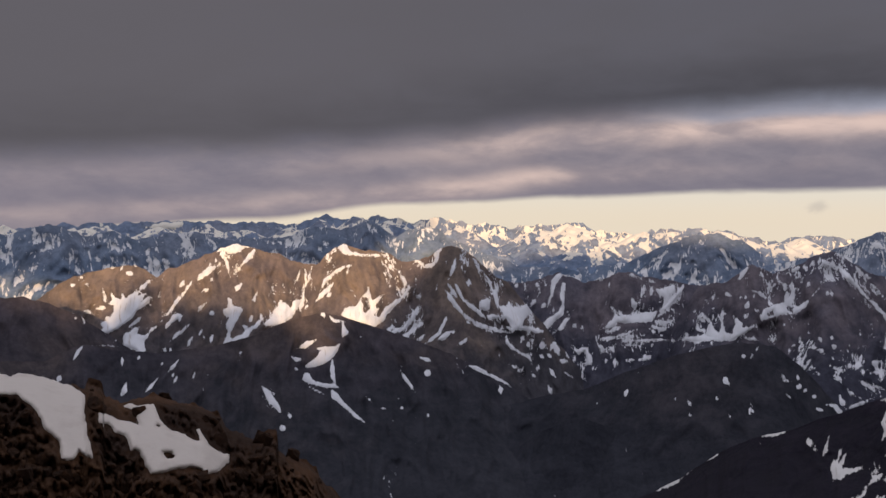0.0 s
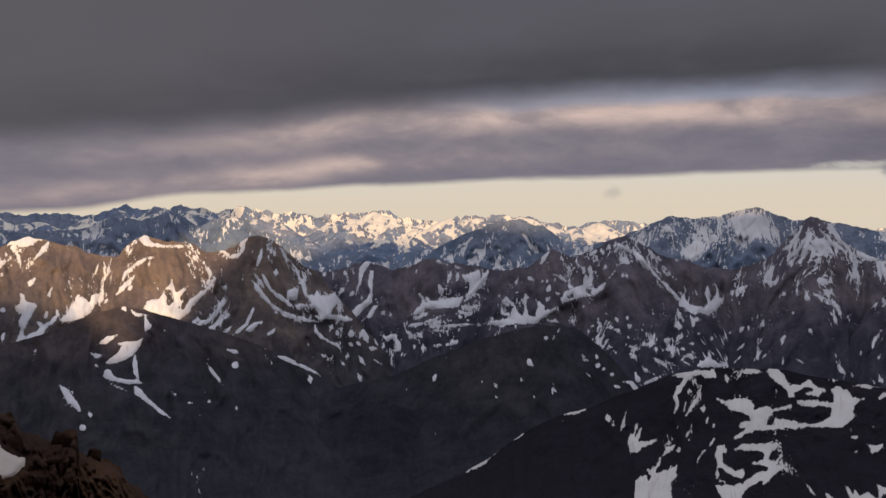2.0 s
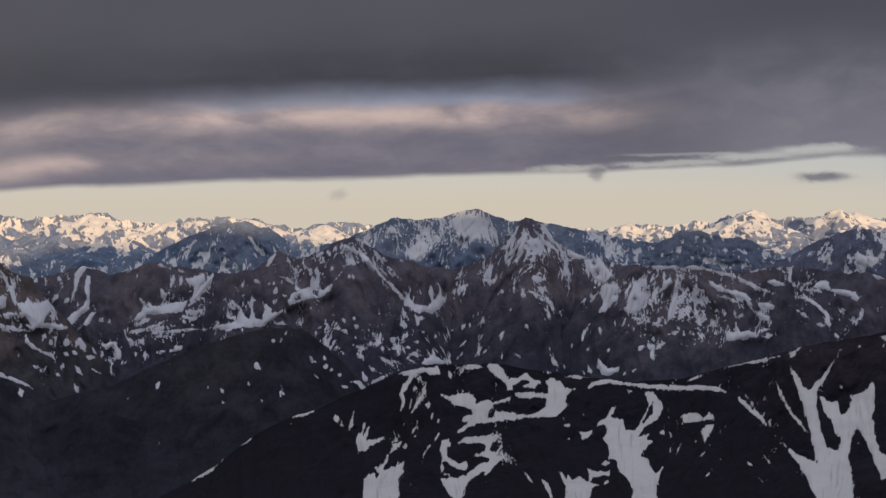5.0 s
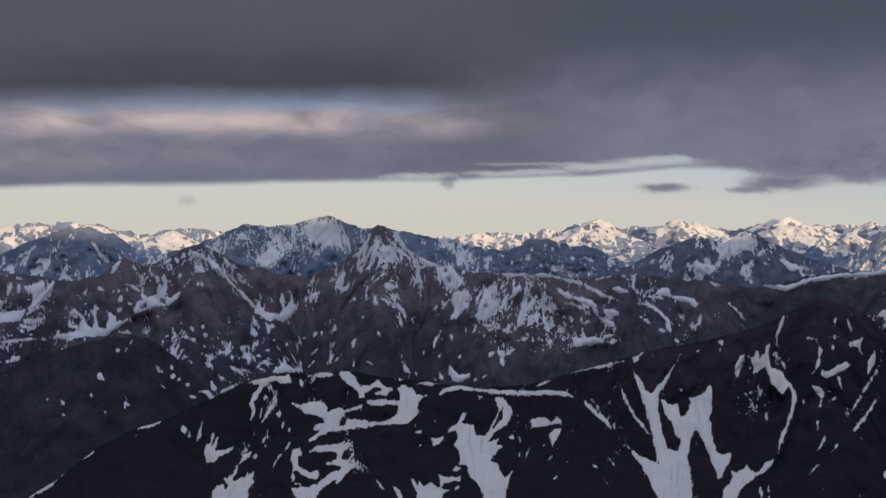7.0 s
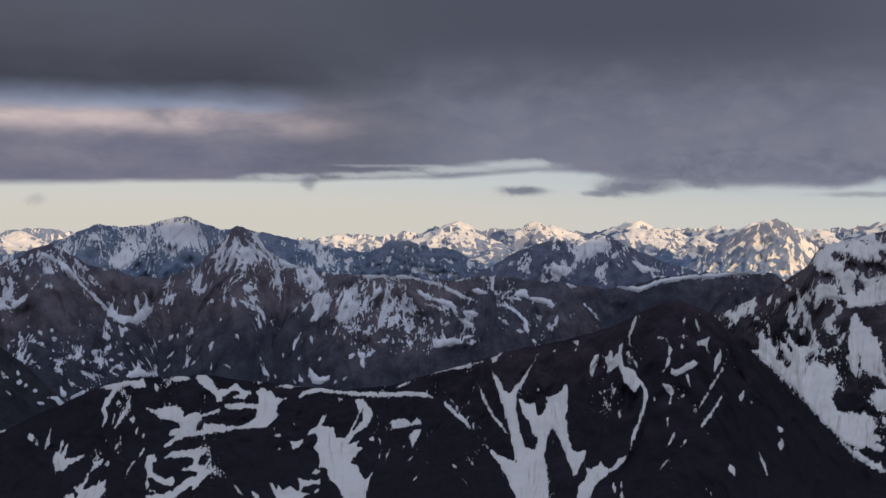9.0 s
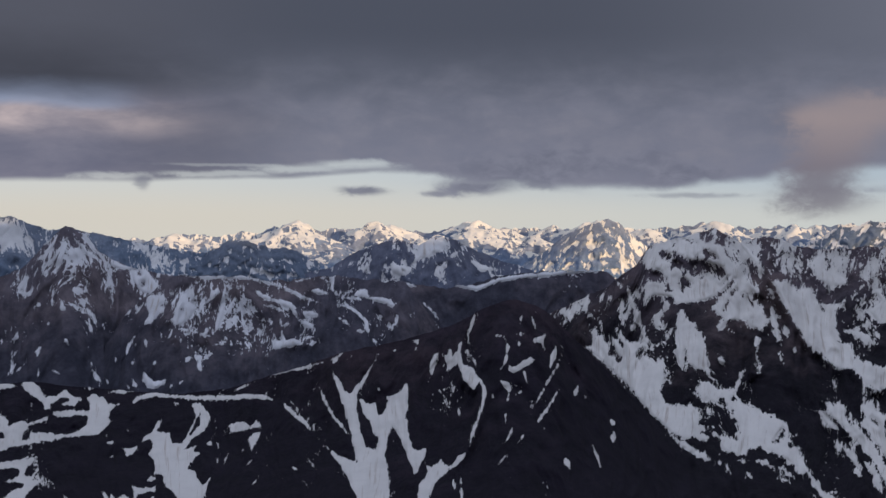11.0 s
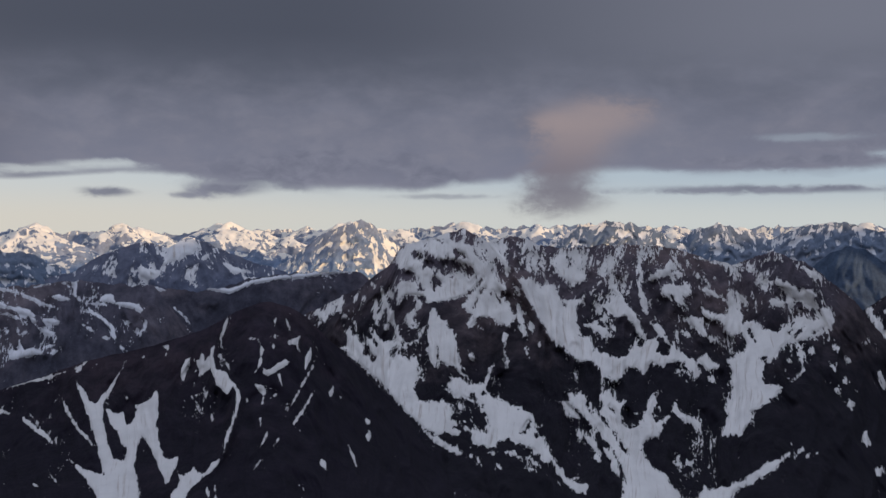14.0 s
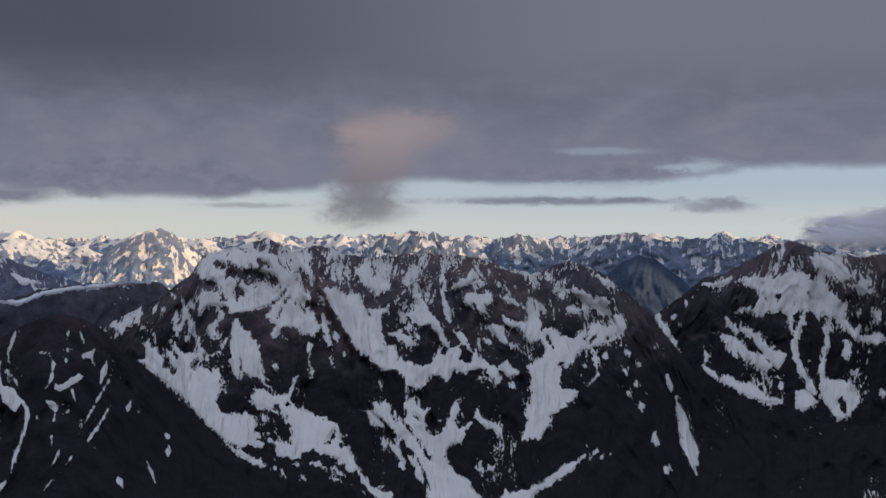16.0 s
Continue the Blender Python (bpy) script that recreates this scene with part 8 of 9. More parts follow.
big.snowfield([(54.92, -6.52), (55.39, -6.41), (55.45, -5.94), (55.39, -5.59), (55.57, -5.47), (55.74, -5.77), (55.98, -6.06), (56.21, -6.42), (56.21, -6.94), (56.51, -6.94), (56.74, -7.24), (56.86, -7.06), (56.63, -6.71), (56.33, -5.95), (56.74, -6.13), (56.98, -6.42), (56.63, -5.48), (56.86, -5.60), (57.04, -6.07), (57.45, -6.25), (57.92, -6.19), (58.28, -6.43), (57.75, -6.54), (57.63, -6.83), (57.81, -7.18), (57.98, -6.78), (58.52, -7.25), (58.93, -7.13), (59.11, -7.54), (59.17, -7.83), (58.87, -8.70), (59.11, -9.23), (59.46, -9.34), (59.82, -9.23), (60.12, -9.46), (60.41, -9.23), (60.83, -9.46), (60.89, -10.21), (61.18, -10.50), (61.24, -11.07), (60.59, -10.90), (60.15, -11.01), (59.58, -10.78), (58.99, -10.27), (58.40, -9.80), (57.45, -8.70), (56.45, -7.70), (55.98, -7.23), (55.51, -6.82)])
big.snowfield([(59.58, -5.96), (59.64, -5.20), (59.87, -4.37), (60.05, -4.67), (60.17, -4.96), (60.53, -5.14), (60.59, -5.49), (60.88, -5.55), (61.06, -6.08), (61.24, -6.60), (61.30, -7.25), (61.48, -7.83), (61.71, -8.06), (61.24, -7.83), (60.94, -7.54), (60.59, -7.39), (60.29, -7.25), (60.00, -7.54), (59.76, -7.25), (59.64, -6.72)])
big.rock((60.11, -6.43, 0.017), (60.17, -7.54, 0.034))
big.snowfield([(60.59, -8.70), (60.88, -8.06), (61.36, -8.06), (61.71, -8.47), (62.13, -8.41), (62.54, -8.35), (62.84, -7.88), (63.07, -7.41), (62.84, -8.17), (62.66, -8.70), (63.02, -9.10), (63.85, -9.26), (63.96, -9.61), (64.32, -9.55), (65.03, -9.94), (65.32, -10.45), (65.56, -10.45), (65.21, -10.57), (65.33, -10.97), (65.68, -11.19), (65.74, -11.59), (66.33, -12.32), (66.80, -12.87), (67.15, -13.37), (67.86, -13.40), (67.89, -13.85), (67.33, -13.75), (66.80, -13.38), (66.04, -12.32), (65.74, -12.33), (65.62, -11.93), (64.44, -11.33), (63.85, -11.22), (63.26, -11.43), (63.02, -11.74), (62.02, -11.41), (61.90, -11.01), (61.24, -10.38), (61.78, -10.67), (62.67, -10.83), (62.84, -10.49), (62.66, -10.00), (62.01, -9.34), (61.48, -9.05), (61.06, -9.05)])
big.rock((64.97, -10.29, 0.114), (64.74, -10.75, 0.143), (64.56, -10.92, 0.086))
big.rock((65.38, -10.63, 0.143), (65.44, -10.97, 0.171))
# fallen rock lies strewn over the avalanche cone
rubble = random.Random(31)
for _ in range(46):
    bearing, dip = rubble.uniform(61.03, 62.61), rubble.uniform(-10.86, -8.85)
    size = rubble.uniform(0.03, 0.085)
    big.rock((bearing - size, dip, size), (bearing + size, dip - 0.04, 0.7 * size))
big.snow([(59.41, -10.78, 0.057), (59.88, -11.13, 0.114), (60.59, -11.53, 0.143), (61.25, -11.87, 0.143), (61.90, -12.10, 0.143)])
big.snow([(62.25, -12.21, 0.086), (62.43, -12.52, 0.114)])
big.snow([(63.26, -12.54, 0.086), (63.53, -12.76, 0.086)])
big.snow([(63.68, -11.88, 0.114), (64.15, -11.93, 0.114), (64.56, -12.18, 0.057)])
big.snow([(64.80, -12.12, 0.057), (65.15, -12.34, 0.114), (65.45, -12.50, 0.086)])
big.snow([(64.86, -12.66, 0.086), (65.27, -12.71, 0.086)])
big.snow([(62.79, -11.89, 0.143), (63.20, -11.94, 0.086)])
big.snow([(65.09, -11.83, 0.057), (65.24, -11.91, 0.057)])
big.snow([(66.64, -9.28, 0.086), (66.91, -9.56, 0.143), (67.20, -9.90, 0.114), (67.49, -10.07, 0.057)])
big.snow([(55.21, -9.02, 0.114), (55.03, -9.34, 0.086)])
big.snow([(54.86, -8.44, 0.057), (54.62, -8.84, 0.086)])
big.snow([(56.39, -10.13, 0.057), (56.62, -10.42, 0.114)])
big.snow([(56.45, -11.05, 0.114), (56.62, -11.31, 0.086)])
big.snow([(55.18, -10.98, 0.029), (55.38, -11.55, 0.043), (55.56, -11.84, 0.029)])
big.snow([(55.71, -12.07, 0.029), (56.03, -12.58, 0.029)])
big.snow([(58.04, -10.66, 0.043), (58.28, -11.07, 0.086), (58.40, -11.35, 0.029)])
big.snow([(57.45, -11.29, 0.057), (57.63, -11.52, 0.086)])
big.snow([(58.64, -11.58, 0.029), (58.87, -12.04, 0.029)])
big.snow([(57.69, -9.85, 0.057)])
big.snow([(55.39, -7.57, 0.029), (55.74, -7.93, 0.043), (56.39, -8.40, 0.029)])
big.snow([(55.68, -8.16, 0.029), (55.92, -8.57, 0.029)])
big.snow([(61.65, -6.51, 0.043), (61.89, -6.95, 0.086), (62.07, -7.24, 0.086)])
big.snow([(63.66, -5.62, 0.086), (63.66, -6.21, 0.086), (63.60, -6.65, 0.057), (63.72, -7.23, 0.043), (63.75, -7.58, 0.029)])
big.snow([(64.18, -3.36, 0.114), (64.36, -3.77, 0.114)])
big.snow([(64.25, -4.30, 0.086), (64.42, -4.74, 0.114), (64.54, -5.18, 0.143), (64.60, -5.62, 0.114), (64.84, -6.11, 0.143)])
big.snow([(64.89, -5.12, 0.114), (65.07, -5.47, 0.114), (65.13, -5.76, 0.057)])
big.snow([(64.72, -6.58, 0.086), (64.96, -7.02, 0.086)])
big.snow([(65.40, -6.22, 0.086), (65.52, -6.51, 0.057)])
big.snowfield([(64.30, -2.89), (65.18, -2.88), (65.30, -3.29), (66.30, -3.29), (66.42, -3.76), (66.68, -4.40), (66.85, -4.07), (67.41, -4.04), (67.36, -5.21), (67.65, -5.85), (68.12, -6.01), (68.23, -6.48), (68.99, -6.87), (69.68, -6.97), (70.26, -6.50), (70.37, -6.09), (70.60, -6.37), (71.11, -5.90), (71.46, -5.95), (71.52, -6.58), (72.03, -6.80), (72.14, -6.40), (72.31, -6.11), (72.60, -6.50), (73.05, -6.83), (73.39, -7.05), (73.73, -7.61), (73.39, -7.85), (73.17, -7.48), (72.83, -7.07), (72.26, -7.08), (71.75, -7.32), (71.18, -7.17), (70.84, -7.81), (70.49, -7.41), (70.03, -7.48), (69.63, -7.95), (69.11, -8.14), (68.82, -7.80), (68.77, -8.60), (68.59, -8.67), (68.65, -7.74), (68.24, -7.17), (67.48, -7.19), (66.48, -6.21), (66.31, -6.39), (66.01, -5.98), (65.54, -5.17), (64.71, -3.71)])
big.snowfield([(66.47, -1.70), (66.64, -1.70), (66.76, -2.29), (67.23, -2.46), (67.46, -2.11), (67.40, -2.52), (67.81, -2.81), (67.87, -3.04), (67.06, -3.11), (66.47, -2.76), (66.12, -2.29), (66.29, -1.88)])
big.snow([(68.16, -1.93, 0.057), (67.87, -2.34, 0.057)])
big.snow([(69.65, -1.28, 0.029), (69.31, -1.98, 0.057), (69.03, -2.56, 0.057)])
big.snow([(70.06, -1.16, 0.029), (69.83, -1.51, 0.043), (69.43, -2.06, 0.029)])
big.snow([(69.31, -1.77, 0.029), (68.80, -2.45, 0.043)])
big.snow([(68.79, -2.07, 0.029), (68.51, -2.80, 0.029)])
big.snow([(70.69, -1.27, 0.057), (70.58, -2.20, 0.057), (70.58, -3.07, 0.086), (70.70, -3.80, 0.114), (70.88, -4.37, 0.114), (71.11, -5.01, 0.086)])
big.snow([(69.95, -2.35, 0.057), (69.78, -3.08, 0.057), (69.78, -3.66, 0.057)])
big.snow([(70.24, -2.93, 0.057), (69.95, -3.66, 0.043)])
big.snow([(68.51, -3.09, 0.057), (68.16, -3.62, 0.057), (68.45, -3.97, 0.086)])
big.snow([(67.76, -3.68, 0.057), (67.58, -4.21, 0.086)])
big.snowfield([(68.86, -4.26), (69.21, -4.02), (69.49, -3.78), (69.15, -3.44), (69.03, -3.03), (69.38, -3.32), (69.61, -3.72), (69.96, -4.10), (70.19, -4.47), (70.48, -4.82), (70.71, -5.53), (71.00, -6.02), (70.77, -5.97), (70.42, -5.54), (70.19, -5.11), (69.90, -4.82), (69.38, -4.83), (69.09, -4.60)])
big.snow([(71.05, -5.09, 0.086), (71.51, -5.38, 0.114), (71.74, -5.66, 0.143), (71.91, -6.00, 0.114), (72.25, -6.34, 0.086)])
big.snow([(72.42, -5.24, 0.057), (72.48, -5.99, 0.086)])
big.snow([(67.88, -5.29, 0.143), (68.29, -5.43, 0.143), (68.81, -5.65, 0.114), (69.27, -5.88, 0.114)])
big.snow([(69.21, -5.36, 0.114), (69.33, -5.59, 0.086)])
big.snow([(68.52, -4.55, 0.086)])
big.snow([(68.86, -4.90, 0.086)])
big.snowfield([(71.21, -2.83), (71.49, -2.43), (71.78, -2.31), (72.11, -1.96), (72.40, -2.30), (72.17, -2.54), (72.80, -2.53), (72.63, -2.70), (71.95, -2.71), (71.55, -2.89)])
big.snowfield([(71.61, -3.41), (71.95, -3.12), (72.46, -3.17), (73.08, -3.27), (73.20, -3.50), (72.92, -3.79), (72.69, -3.57), (72.81, -4.03), (72.69, -4.26), (72.35, -4.15), (72.30, -3.80), (72.01, -3.75), (71.67, -3.64)])
big.snow([(72.23, -1.61, 0.029), (72.51, -2.19, 0.057), (72.80, -2.53, 0.029)])
big.snow([(72.90, -1.78, 0.057), (73.19, -2.29, 0.057)])
big.snow([(73.36, -2.46, 0.114), (73.59, -2.86, 0.086)])
big.snow([(73.92, -2.92, 0.057), (74.09, -3.26, 0.086)])
big.snowfield([(73.76, -3.38), (74.15, -3.37), (74.54, -3.71), (74.87, -3.88), (74.49, -3.83), (74.09, -3.66)])
big.snow([(72.51, -1.61, 0.043), (73.91, -1.88, 0.057), (75.36, -2.16, 0.043)])
big.snowfield([(73.04, -5.06), (73.21, -4.82), (73.66, -4.93), (73.77, -5.33), (74.16, -5.75), (74.28, -5.94), (73.89, -5.84), (73.43, -5.39)])
big.snow([(72.98, -5.57, 0.086), (73.01, -5.80, 0.057)])
big.snow([(74.22, -5.97, 0.143), (74.53, -5.88, 0.114)])
big.snow([(73.71, -4.33, 0.057), (74.10, -4.75, 0.086), (74.49, -5.08, 0.086)])
big.snowfield([(74.98, -3.65), (75.09, -3.30), (75.21, -3.70), (75.38, -4.29), (75.60, -4.57), (75.71, -5.05), (76.15, -4.93), (76.53, -4.92), (76.75, -5.31), (77.41, -5.46), (77.62, -5.11), (78.05, -5.10), (78.64, -4.64), (79.12, -4.79), (79.43, -4.28), (80.01, -4.18), (80.12, -4.59), (79.97, -5.15), (79.13, -5.68), (78.06, -5.94), (77.63, -6.12), (77.42, -6.52), (76.77, -7.22), (76.78, -8.06), (77.65, -8.19), (77.33, -8.70), (76.57, -9.30), (76.19, -9.43), (76.19, -9.90), (75.70, -10.56), (74.81, -10.72), (74.75, -10.33), (75.08, -9.70), (74.91, -9.31), (75.24, -8.68), (75.18, -7.56), (75.06, -7.00), (75.45, -6.65), (75.83, -6.46), (75.88, -6.01), (75.66, -5.56), (75.27, -5.57), (74.94, -5.36), (74.66, -4.96), (73.93, -4.69), (74.32, -4.63), (74.88, -4.73), (75.04, -4.16)])
big.rock((76.05, -5.50, 0.114), (76.27, -5.83, 0.086))
big.rock((75.50, -5.97, 0.171), (75.61, -6.30, 0.200))
big.rock((78.22, -5.32, 0.057), (77.95, -5.50, 0.057))
big.rock((78.72, -5.05, 0.057), (78.19, -5.77, 0.043))
big.rock((79.12, -5.46, 0.029), (79.70, -5.16, 0.029))
big.rock((76.71, -6.77, 0.086), (76.82, -6.94, 0.086))
big.rock((79.12, -4.79, 0.057), (79.38, -4.62, 0.057))
big.snowfield([(77.09, -2.93), (77.39, -2.75), (77.77, -2.97), (78.14, -3.13), (78.41, -3.41), (78.84, -3.29), (79.21, -3.51), (79.11, -3.95), (79.32, -4.20), (78.85, -4.07), (78.58, -3.80), (78.09, -3.75), (77.93, -3.53), (77.77, -3.31), (77.44, -3.20)])
big.snowfield([(76.91, -3.98), (77.07, -3.72), (77.29, -3.77), (77.50, -3.94), (77.72, -3.93), (77.88, -3.70), (78.09, -3.81), (78.10, -4.26), (77.77, -4.04), (77.50, -4.10), (77.29, -4.22), (77.02, -4.17)])
big.snow([(75.48, -3.58, 0.086), (75.54, -4.29, 0.057), (75.49, -4.77, 0.086)])
big.snow([(75.65, -3.69, 0.086), (75.92, -4.08, 0.114)])
big.snow([(76.28, -3.85, 0.057), (76.37, -4.47, 0.057)])
big.snow([(76.87, -2.65, 0.086), (76.74, -3.33, 0.043)])
big.snow([(76.52, -2.60, 0.057), (76.36, -3.05, 0.057)])
big.snow([(76.08, -2.20, 0.114), (76.24, -2.49, 0.086)])
big.snow([(78.72, -2.28, 0.086), (79.10, -2.56, 0.143), (79.52, -2.77, 0.114)])
big.snow([(78.71, -7.25, 0.057), (78.24, -7.72, 0.057)])
big.snow([(78.54, -6.18, 0.043), (78.60, -6.87, 0.043), (78.61, -7.26, 0.057)])
big.snow([(77.90, -6.79, 0.114), (78.07, -6.95, 0.086)])
big.snow([(79.05, -6.35, 0.057)])
big.snow([(74.12, -7.77, 0.086), (74.35, -8.10, 0.086)])
big.snowfield([(73.56, -6.93), (73.95, -6.64), (74.28, -7.02), (74.57, -7.30), (74.12, -7.54), (73.78, -7.27)])
big.snowfield([(66.96, -8.79), (67.20, -8.93), (67.55, -8.83), (67.95, -9.14), (68.54, -9.90), (68.71, -9.47), (68.59, -8.90), (68.94, -8.66), (69.23, -8.88), (69.41, -9.28), (69.87, -9.15), (69.64, -9.56), (69.64, -10.01), (69.87, -10.46), (70.28, -10.45), (70.68, -10.44), (70.79, -9.86), (71.02, -9.46), (71.13, -9.06), (71.42, -8.82), (71.19, -9.85), (71.48, -10.18), (72.11, -9.88), (71.65, -10.63), (71.71, -11.08), (71.49, -10.97), (71.03, -10.99), (70.80, -11.34), (70.92, -11.95), (71.32, -12.49), (71.89, -12.64), (72.01, -12.96), (72.64, -13.60), (73.21, -14.66), (69.61, -14.84), (69.78, -13.62), (69.89, -13.00), (69.71, -12.39), (69.13, -11.45), (68.31, -10.51), (67.84, -10.00), (67.08, -9.27)])
big.rock((67.96, -9.37, 0.114), (68.07, -9.65, 0.114))
big.rock((68.39, -9.70, 0.043), (68.98, -10.32, 0.057), (69.65, -11.29, 0.086), (70.00, -11.76, 0.086))
big.rock((69.12, -9.51, 0.114), (69.41, -9.79, 0.086))
big.snow([(67.44, -10.76, 0.114), (67.96, -11.06, 0.114), (68.31, -11.47, 0.114), (68.61, -11.89, 0.171)])
big.snow([(68.78, -11.60, 0.171), (69.13, -11.87, 0.171), (69.36, -12.34, 0.171), (69.60, -12.95, 0.057)])
big.snow([(68.32, -11.93, 0.086), (68.61, -12.20, 0.114)])
big.snow([(72.39, -9.13, 0.057), (72.44, -9.50, 0.114), (72.90, -9.90, 0.114), (73.41, -10.11, 0.143), (73.69, -10.54, 0.029)])
big.snow([(70.39, -9.79, 0.057), (70.68, -9.73, 0.029)])
big.snow([(72.52, -11.94, 0.114), (72.66, -11.99, 0.086)])
big.snow([(73.00, -12.00, 0.086), (73.23, -12.27, 0.114)])
big.snow([(67.31, -7.62, 0.057), (67.43, -8.11, 0.029)])
big.snow([(66.39, -13.22, 0.057), (66.57, -13.49, 0.057)])
big.snow([(72.43, -7.65, 0.057), (72.63, -7.30, 0.086)])
big.snow([(73.84, -7.26, 0.086), (73.95, -7.46, 0.057)])
big.snowfield([(73.21, -14.66), (73.71, -13.54), (73.99, -13.14), (74.16, -13.41), (75.11, -13.19), (75.94, -12.70), (76.75, -12.10), (77.57, -11.67), (78.00, -11.37), (77.89, -11.65), (77.19, -12.35), (76.21, -12.96), (75.39, -13.39), (74.84, -14.57)])
big.snow([(78.69, -11.08, 0.057), (78.32, -11.51, 0.114)])
big.snow([(79.17, -11.10, 0.043), (78.86, -11.53, 0.071)])
big.snow([(79.49, -11.14, 0.029), (79.18, -11.43, 0.029)])


for mountain in (far, blue_west, white_peak, blue_east, blue_shoulder, blue_teeth, blue_peak, dusk_peak, pyramid, golden, cirques, brown_peak, striped_peak, plateau, moor_ridge, bench, west_hill, valley, spur, east, big, dome):
    mountain.finish()
outcrop.finish(1.0, 0.003)


def summit():
    """The rocky top on which the camera stands, falling off on all sides."""
    a = np.radians(np.arange(0, 360.5, 1.5))[None, :]
    r = np.concatenate([[0.001], 0.4 * 1.19 ** np.arange(44)])[:, None]
    x, y = 0.3 + r * np.sin(a), r * np.cos(a)
    drop = 1.65 + 0.42 * r + 0.06 * r * layers(x / (4 + r * 0.3), y / (4 + r * 0.3), 4, 0.6, 301)
    z = np.maximum(EYE - drop, -15)
    mesh = grid_mesh("summit", np.stack([x, y, z], -1), {"heath": 0 * z, "snowy": 0 * z - 9, "drift": 0 * z - 1, "along": 0 * z, "down": 0 * z})
    mesh.materials.append(SCREE)
    tagged(new("summit", mesh), "brown rocky summit under the lookout", "summit", kind="structure")


summit()


def boulder_mesh(seed):
    """An angular block: a rounded cube cut by random planes."""
    rng = random.Random(seed)
    bm = bmesh.new()
    bmesh.ops.create_cube(bm, size=1.5)
    bmesh.ops.subdivide_edges(bm, edges=bm.edges[:], cuts=4, use_grid_fill=True)
    planes = []
    for _ in range(9):
        v = Vector((rng.gauss(0, 1), rng.gauss(0, 1), rng.gauss(0, 0.8))).normalized()
        planes.append((v, rng.uniform(0.5, 0.85)))
    for v in bm.verts:
        for normal, d in planes:
            over = v.co.dot(normal) - d
            if over > 0:
                v.co -= normal * over
        v.co += v.co.normalized() * 0.16 * noise.noise(v.co * 2.2 + Vector((seed, 0, 0)))
    mesh = bpy.data.meshes.new("boulder")
    bm.to_mesh(mesh)
    bm.free()
    mesh.materials.append(SCREE)
    for key, value in (("heath", 0.0), ("snowy", -9.0), ("drift", -1.0)):
        layer = mesh.attributes.new(key, "FLOAT", "POINT")
        layer.data.foreach_set("value", np.full(len(mesh.vertices), value, dtype=np.float32))
    return mesh


def boulders():
    rng = random.Random(7)
    shapes = [boulder_mesh(k) for k in range(9)]
    covered = np.zeros(outcrop.A.shape, dtype=bool)
    for cut, f in outcrop.patches:
        covered[cut] |= f > -0.35

    def place(bearing, dip, size, tall=1.0):
        col = int(np.searchsorted(outcrop.az, bearing))
        if not 0 < col < len(outcrop.az) - 1:
            return
        row = int(np.argmin(np.abs(outcrop.dip[:, col] - dip)))
        ob = new("boulder", rng.choice(shapes))
        p = outcrop.points[row, col]
        ob.matrix_world = Matrix.Translation(p) @ pose(0, 0, 0, rng.uniform(-25, 25), rng.uniform(-25, 25), rng.uniform(0, 360)) @ Matrix.Diagonal((size, size * rng.uniform(0.5, 1.3), size * tall, 1))
        tagged(ob, "dark brown angular boulder on the rock outcrop", "boulder", "boulders on the outcrop")

    for bearing, dip, size, tall in ((-17.6, -9.2, 0.16, 1.0), (-9.4, -11.3, 0.16, 1.1), (-7.9, -11.8, 0.15, 1.0),
                                     (-11.6, -11.1, 0.16, 0.8), (-10.6, -13.0, 0.18, 0.7), (-12.6, -13.0, 0.16, 0.6), (-15.5, -9.6, 0.15, 0.8), (-14.0, -11.85, 0.06, 0.8), (-14.3, -8.7, 0.14, 0.7)):
        place(bearing, dip, size, tall)
    made = 0
    while made < 275:
        bearing, dip = rng.uniform(-23, -5), rng.uniform(-16, -7.5)
        col = min(int(np.searchsorted(outcrop.az, bearing)), len(outcrop.az) - 1)
        row = int(np.argmin(np.abs(outcrop.dip[:, col] - dip)))
        if covered[row, col] or dip > outcrop.dip[-1, col] - 0.25:
            made += 0.2
            continue
        place(bearing, dip, 0.025 + 0.1 * rng.random() ** 2.2, rng.uniform(0.6, 1.4))
        made += 1


boulders()


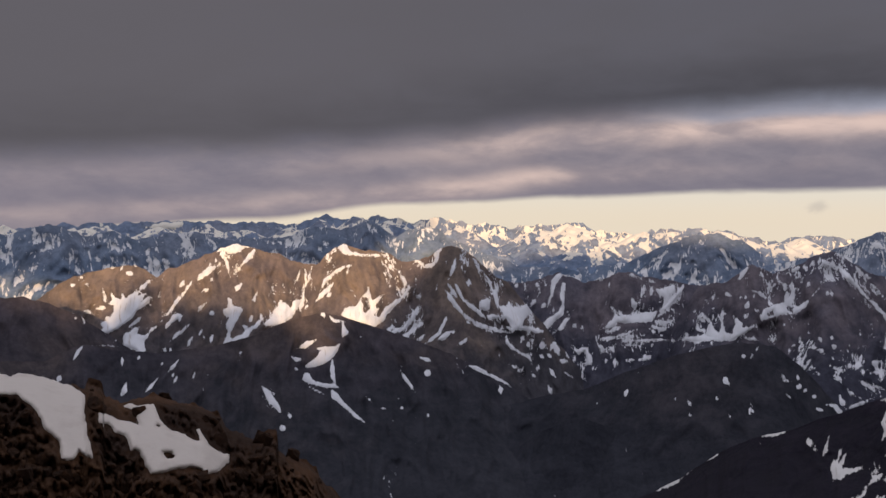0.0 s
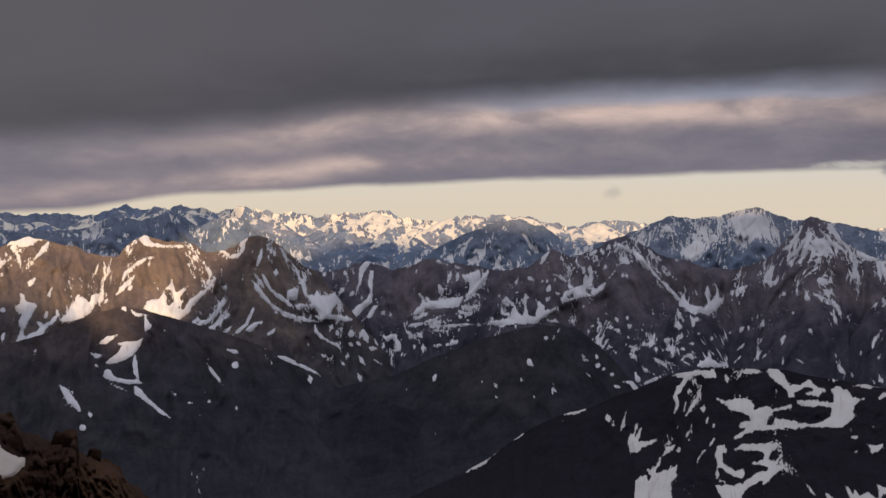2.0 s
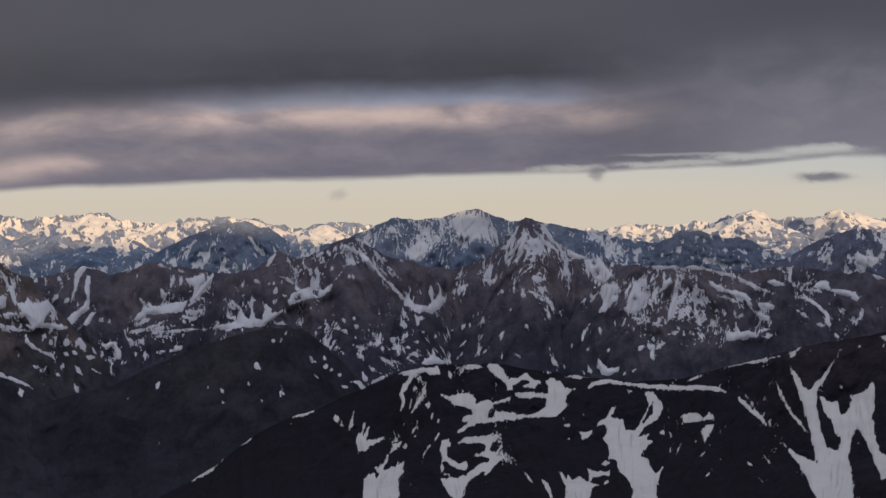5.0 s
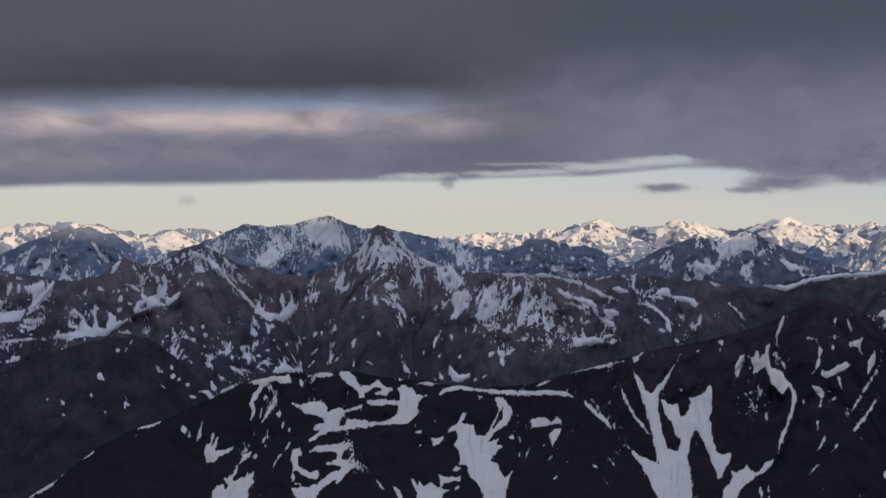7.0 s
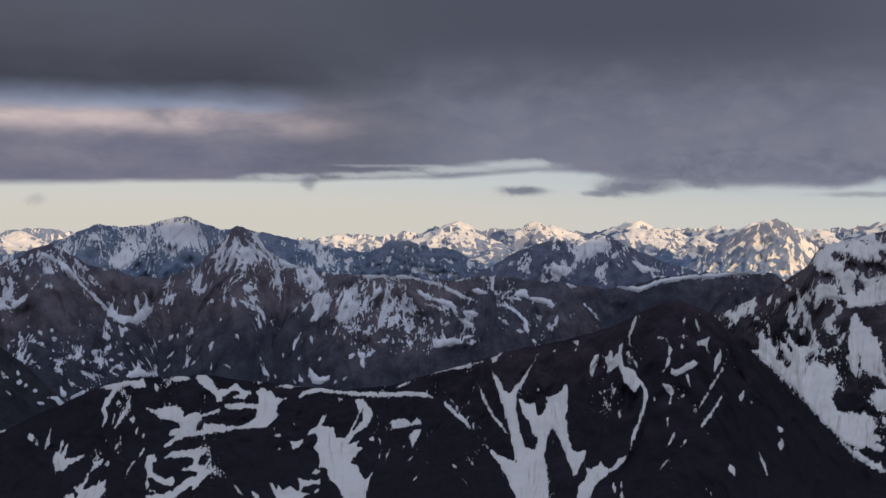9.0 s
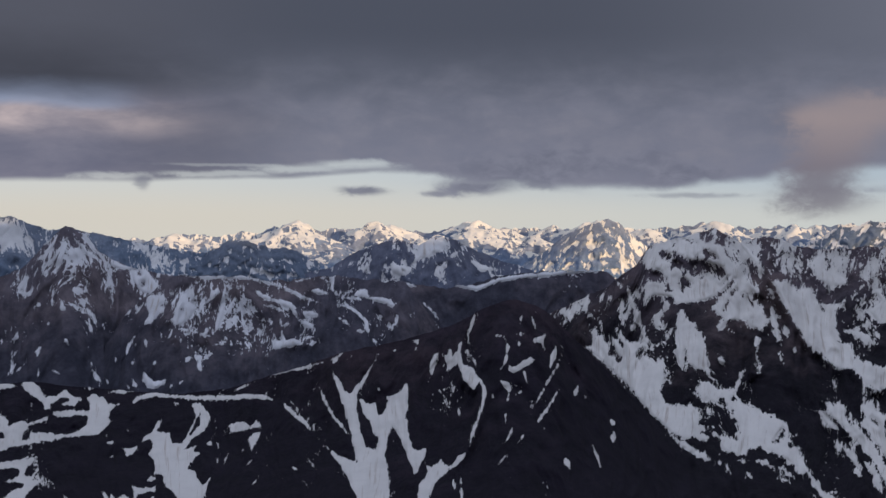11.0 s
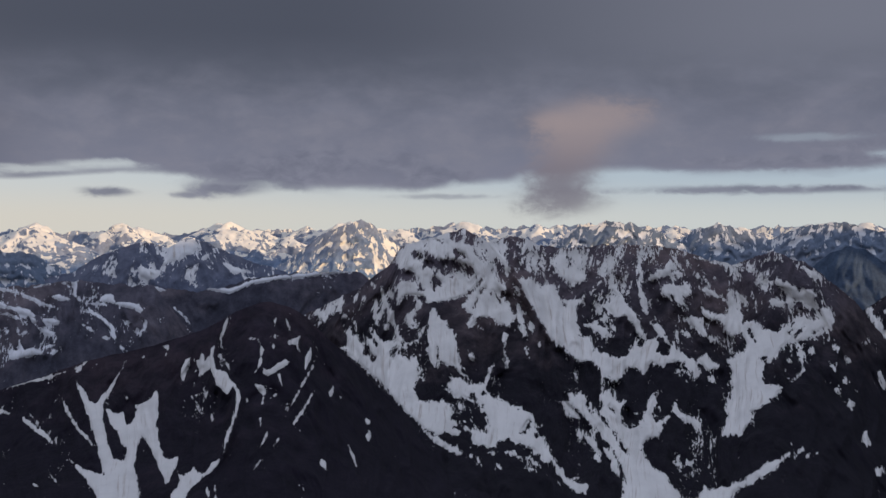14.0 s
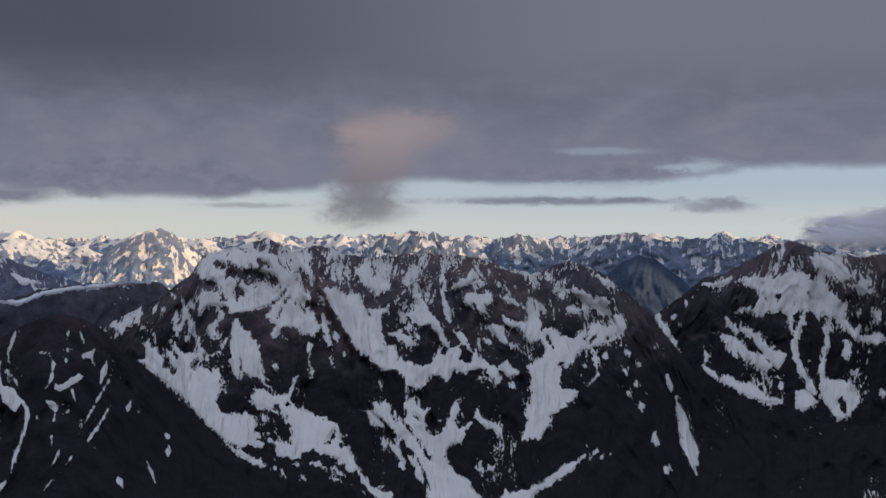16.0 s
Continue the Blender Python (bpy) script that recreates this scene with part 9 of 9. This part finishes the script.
def cap_cloud():
    """A cap of cloud on the eastern peak: billowing domes, thin towards the rim."""
    mat = bpy.data.materials.new("thin_cloud")
    mat.use_nodes = True
    n = Nodes(mat.node_tree)
    out, mixed = n.add("ShaderNodeOutputMaterial"), n.add("ShaderNodeMixShader")
    clear, white = n.add("ShaderNodeBsdfTransparent"), n.add("ShaderNodeBsdfDiffuse")
    white.inputs[0].default_value = (0.92, 0.92, 0.94, 1)
    at = n.add("ShaderNodeTexCoord").outputs["Object"]
    thick = n.add("ShaderNodeAttribute", attribute_name="thick").outputs["Fac"]
    thick = n.math("ADD", thick, n.math("MULTIPLY", n.math("SUBTRACT", n.noise(at, 0.03, 5.0, 0.6), 0.5), 0.9))
    n.put(mixed.inputs[0], n.ramp(thick, 0.1, 0.8, 0.0, 0.88))
    n.link(clear.outputs[0], mixed.inputs[1])
    lit, through_light = n.add("ShaderNodeMixShader"), n.add("ShaderNodeBsdfTranslucent")
    through_light.inputs[0].default_value = (0.92, 0.92, 0.94, 1)
    n.link(white.outputs[0], lit.inputs[1])
    n.link(through_light.outputs[0], lit.inputs[2])
    n.link(lit.outputs[0], mixed.inputs[2])
    n.link(mixed.outputs[0], out.inputs[0])
    verts, faces, values = [], [], []
    for bearing, dip, wide, tall, out_far in ((93.6, 0.3, 5.6, 1.2, 1985), (91.6, 0.05, 3.2, 0.95, 1970), (90.0, 0.0, 2.2, 0.65, 1960)):
        base = len(verts)
        for i in range(21):
            for j in range(49):
                rho, ph = i / 20, 2 * math.pi * j / 48
                bulge = max(0.0, 1 - rho * rho) ** 1.1
                px, pz = rho * math.cos(ph), rho * math.sin(ph)
                k = 1 + 0.35 * noise.fractal(Vector((math.cos(ph), math.sin(ph), bearing)) * 1.4, 0.7, 2.0, 4)
                a, e = radians(bearing + wide * px * k), radians(dip + tall * pz * k)
                far_off = out_far - 40 * bulge + 60 * pz
                verts.append((far_off * math.sin(a), far_off * math.cos(a), EYE + far_off * math.tan(e)))
                values.append(bulge)
        for i in range(20):
            for j in range(48):
                faces.append((base + i * 49 + j, base + i * 49 + j + 1, base + (i + 1) * 49 + j + 1, base + (i + 1) * 49 + j))
    mesh = bpy.data.meshes.new("cloud")
    mesh.from_pydata(verts, [], faces)
    mesh.polygons.foreach_set("use_smooth", np.ones(len(faces), dtype=bool))
    layer = mesh.attributes.new("thick", "FLOAT", "POINT")
    layer.data.foreach_set("value", np.array(values, dtype=np.float32))
    mesh.materials.append(mat)
    tagged(new("cloud", mesh), "soft grey cloud cap on the dark eastern peak", "cloud", kind="stuff")


cap_cloud()
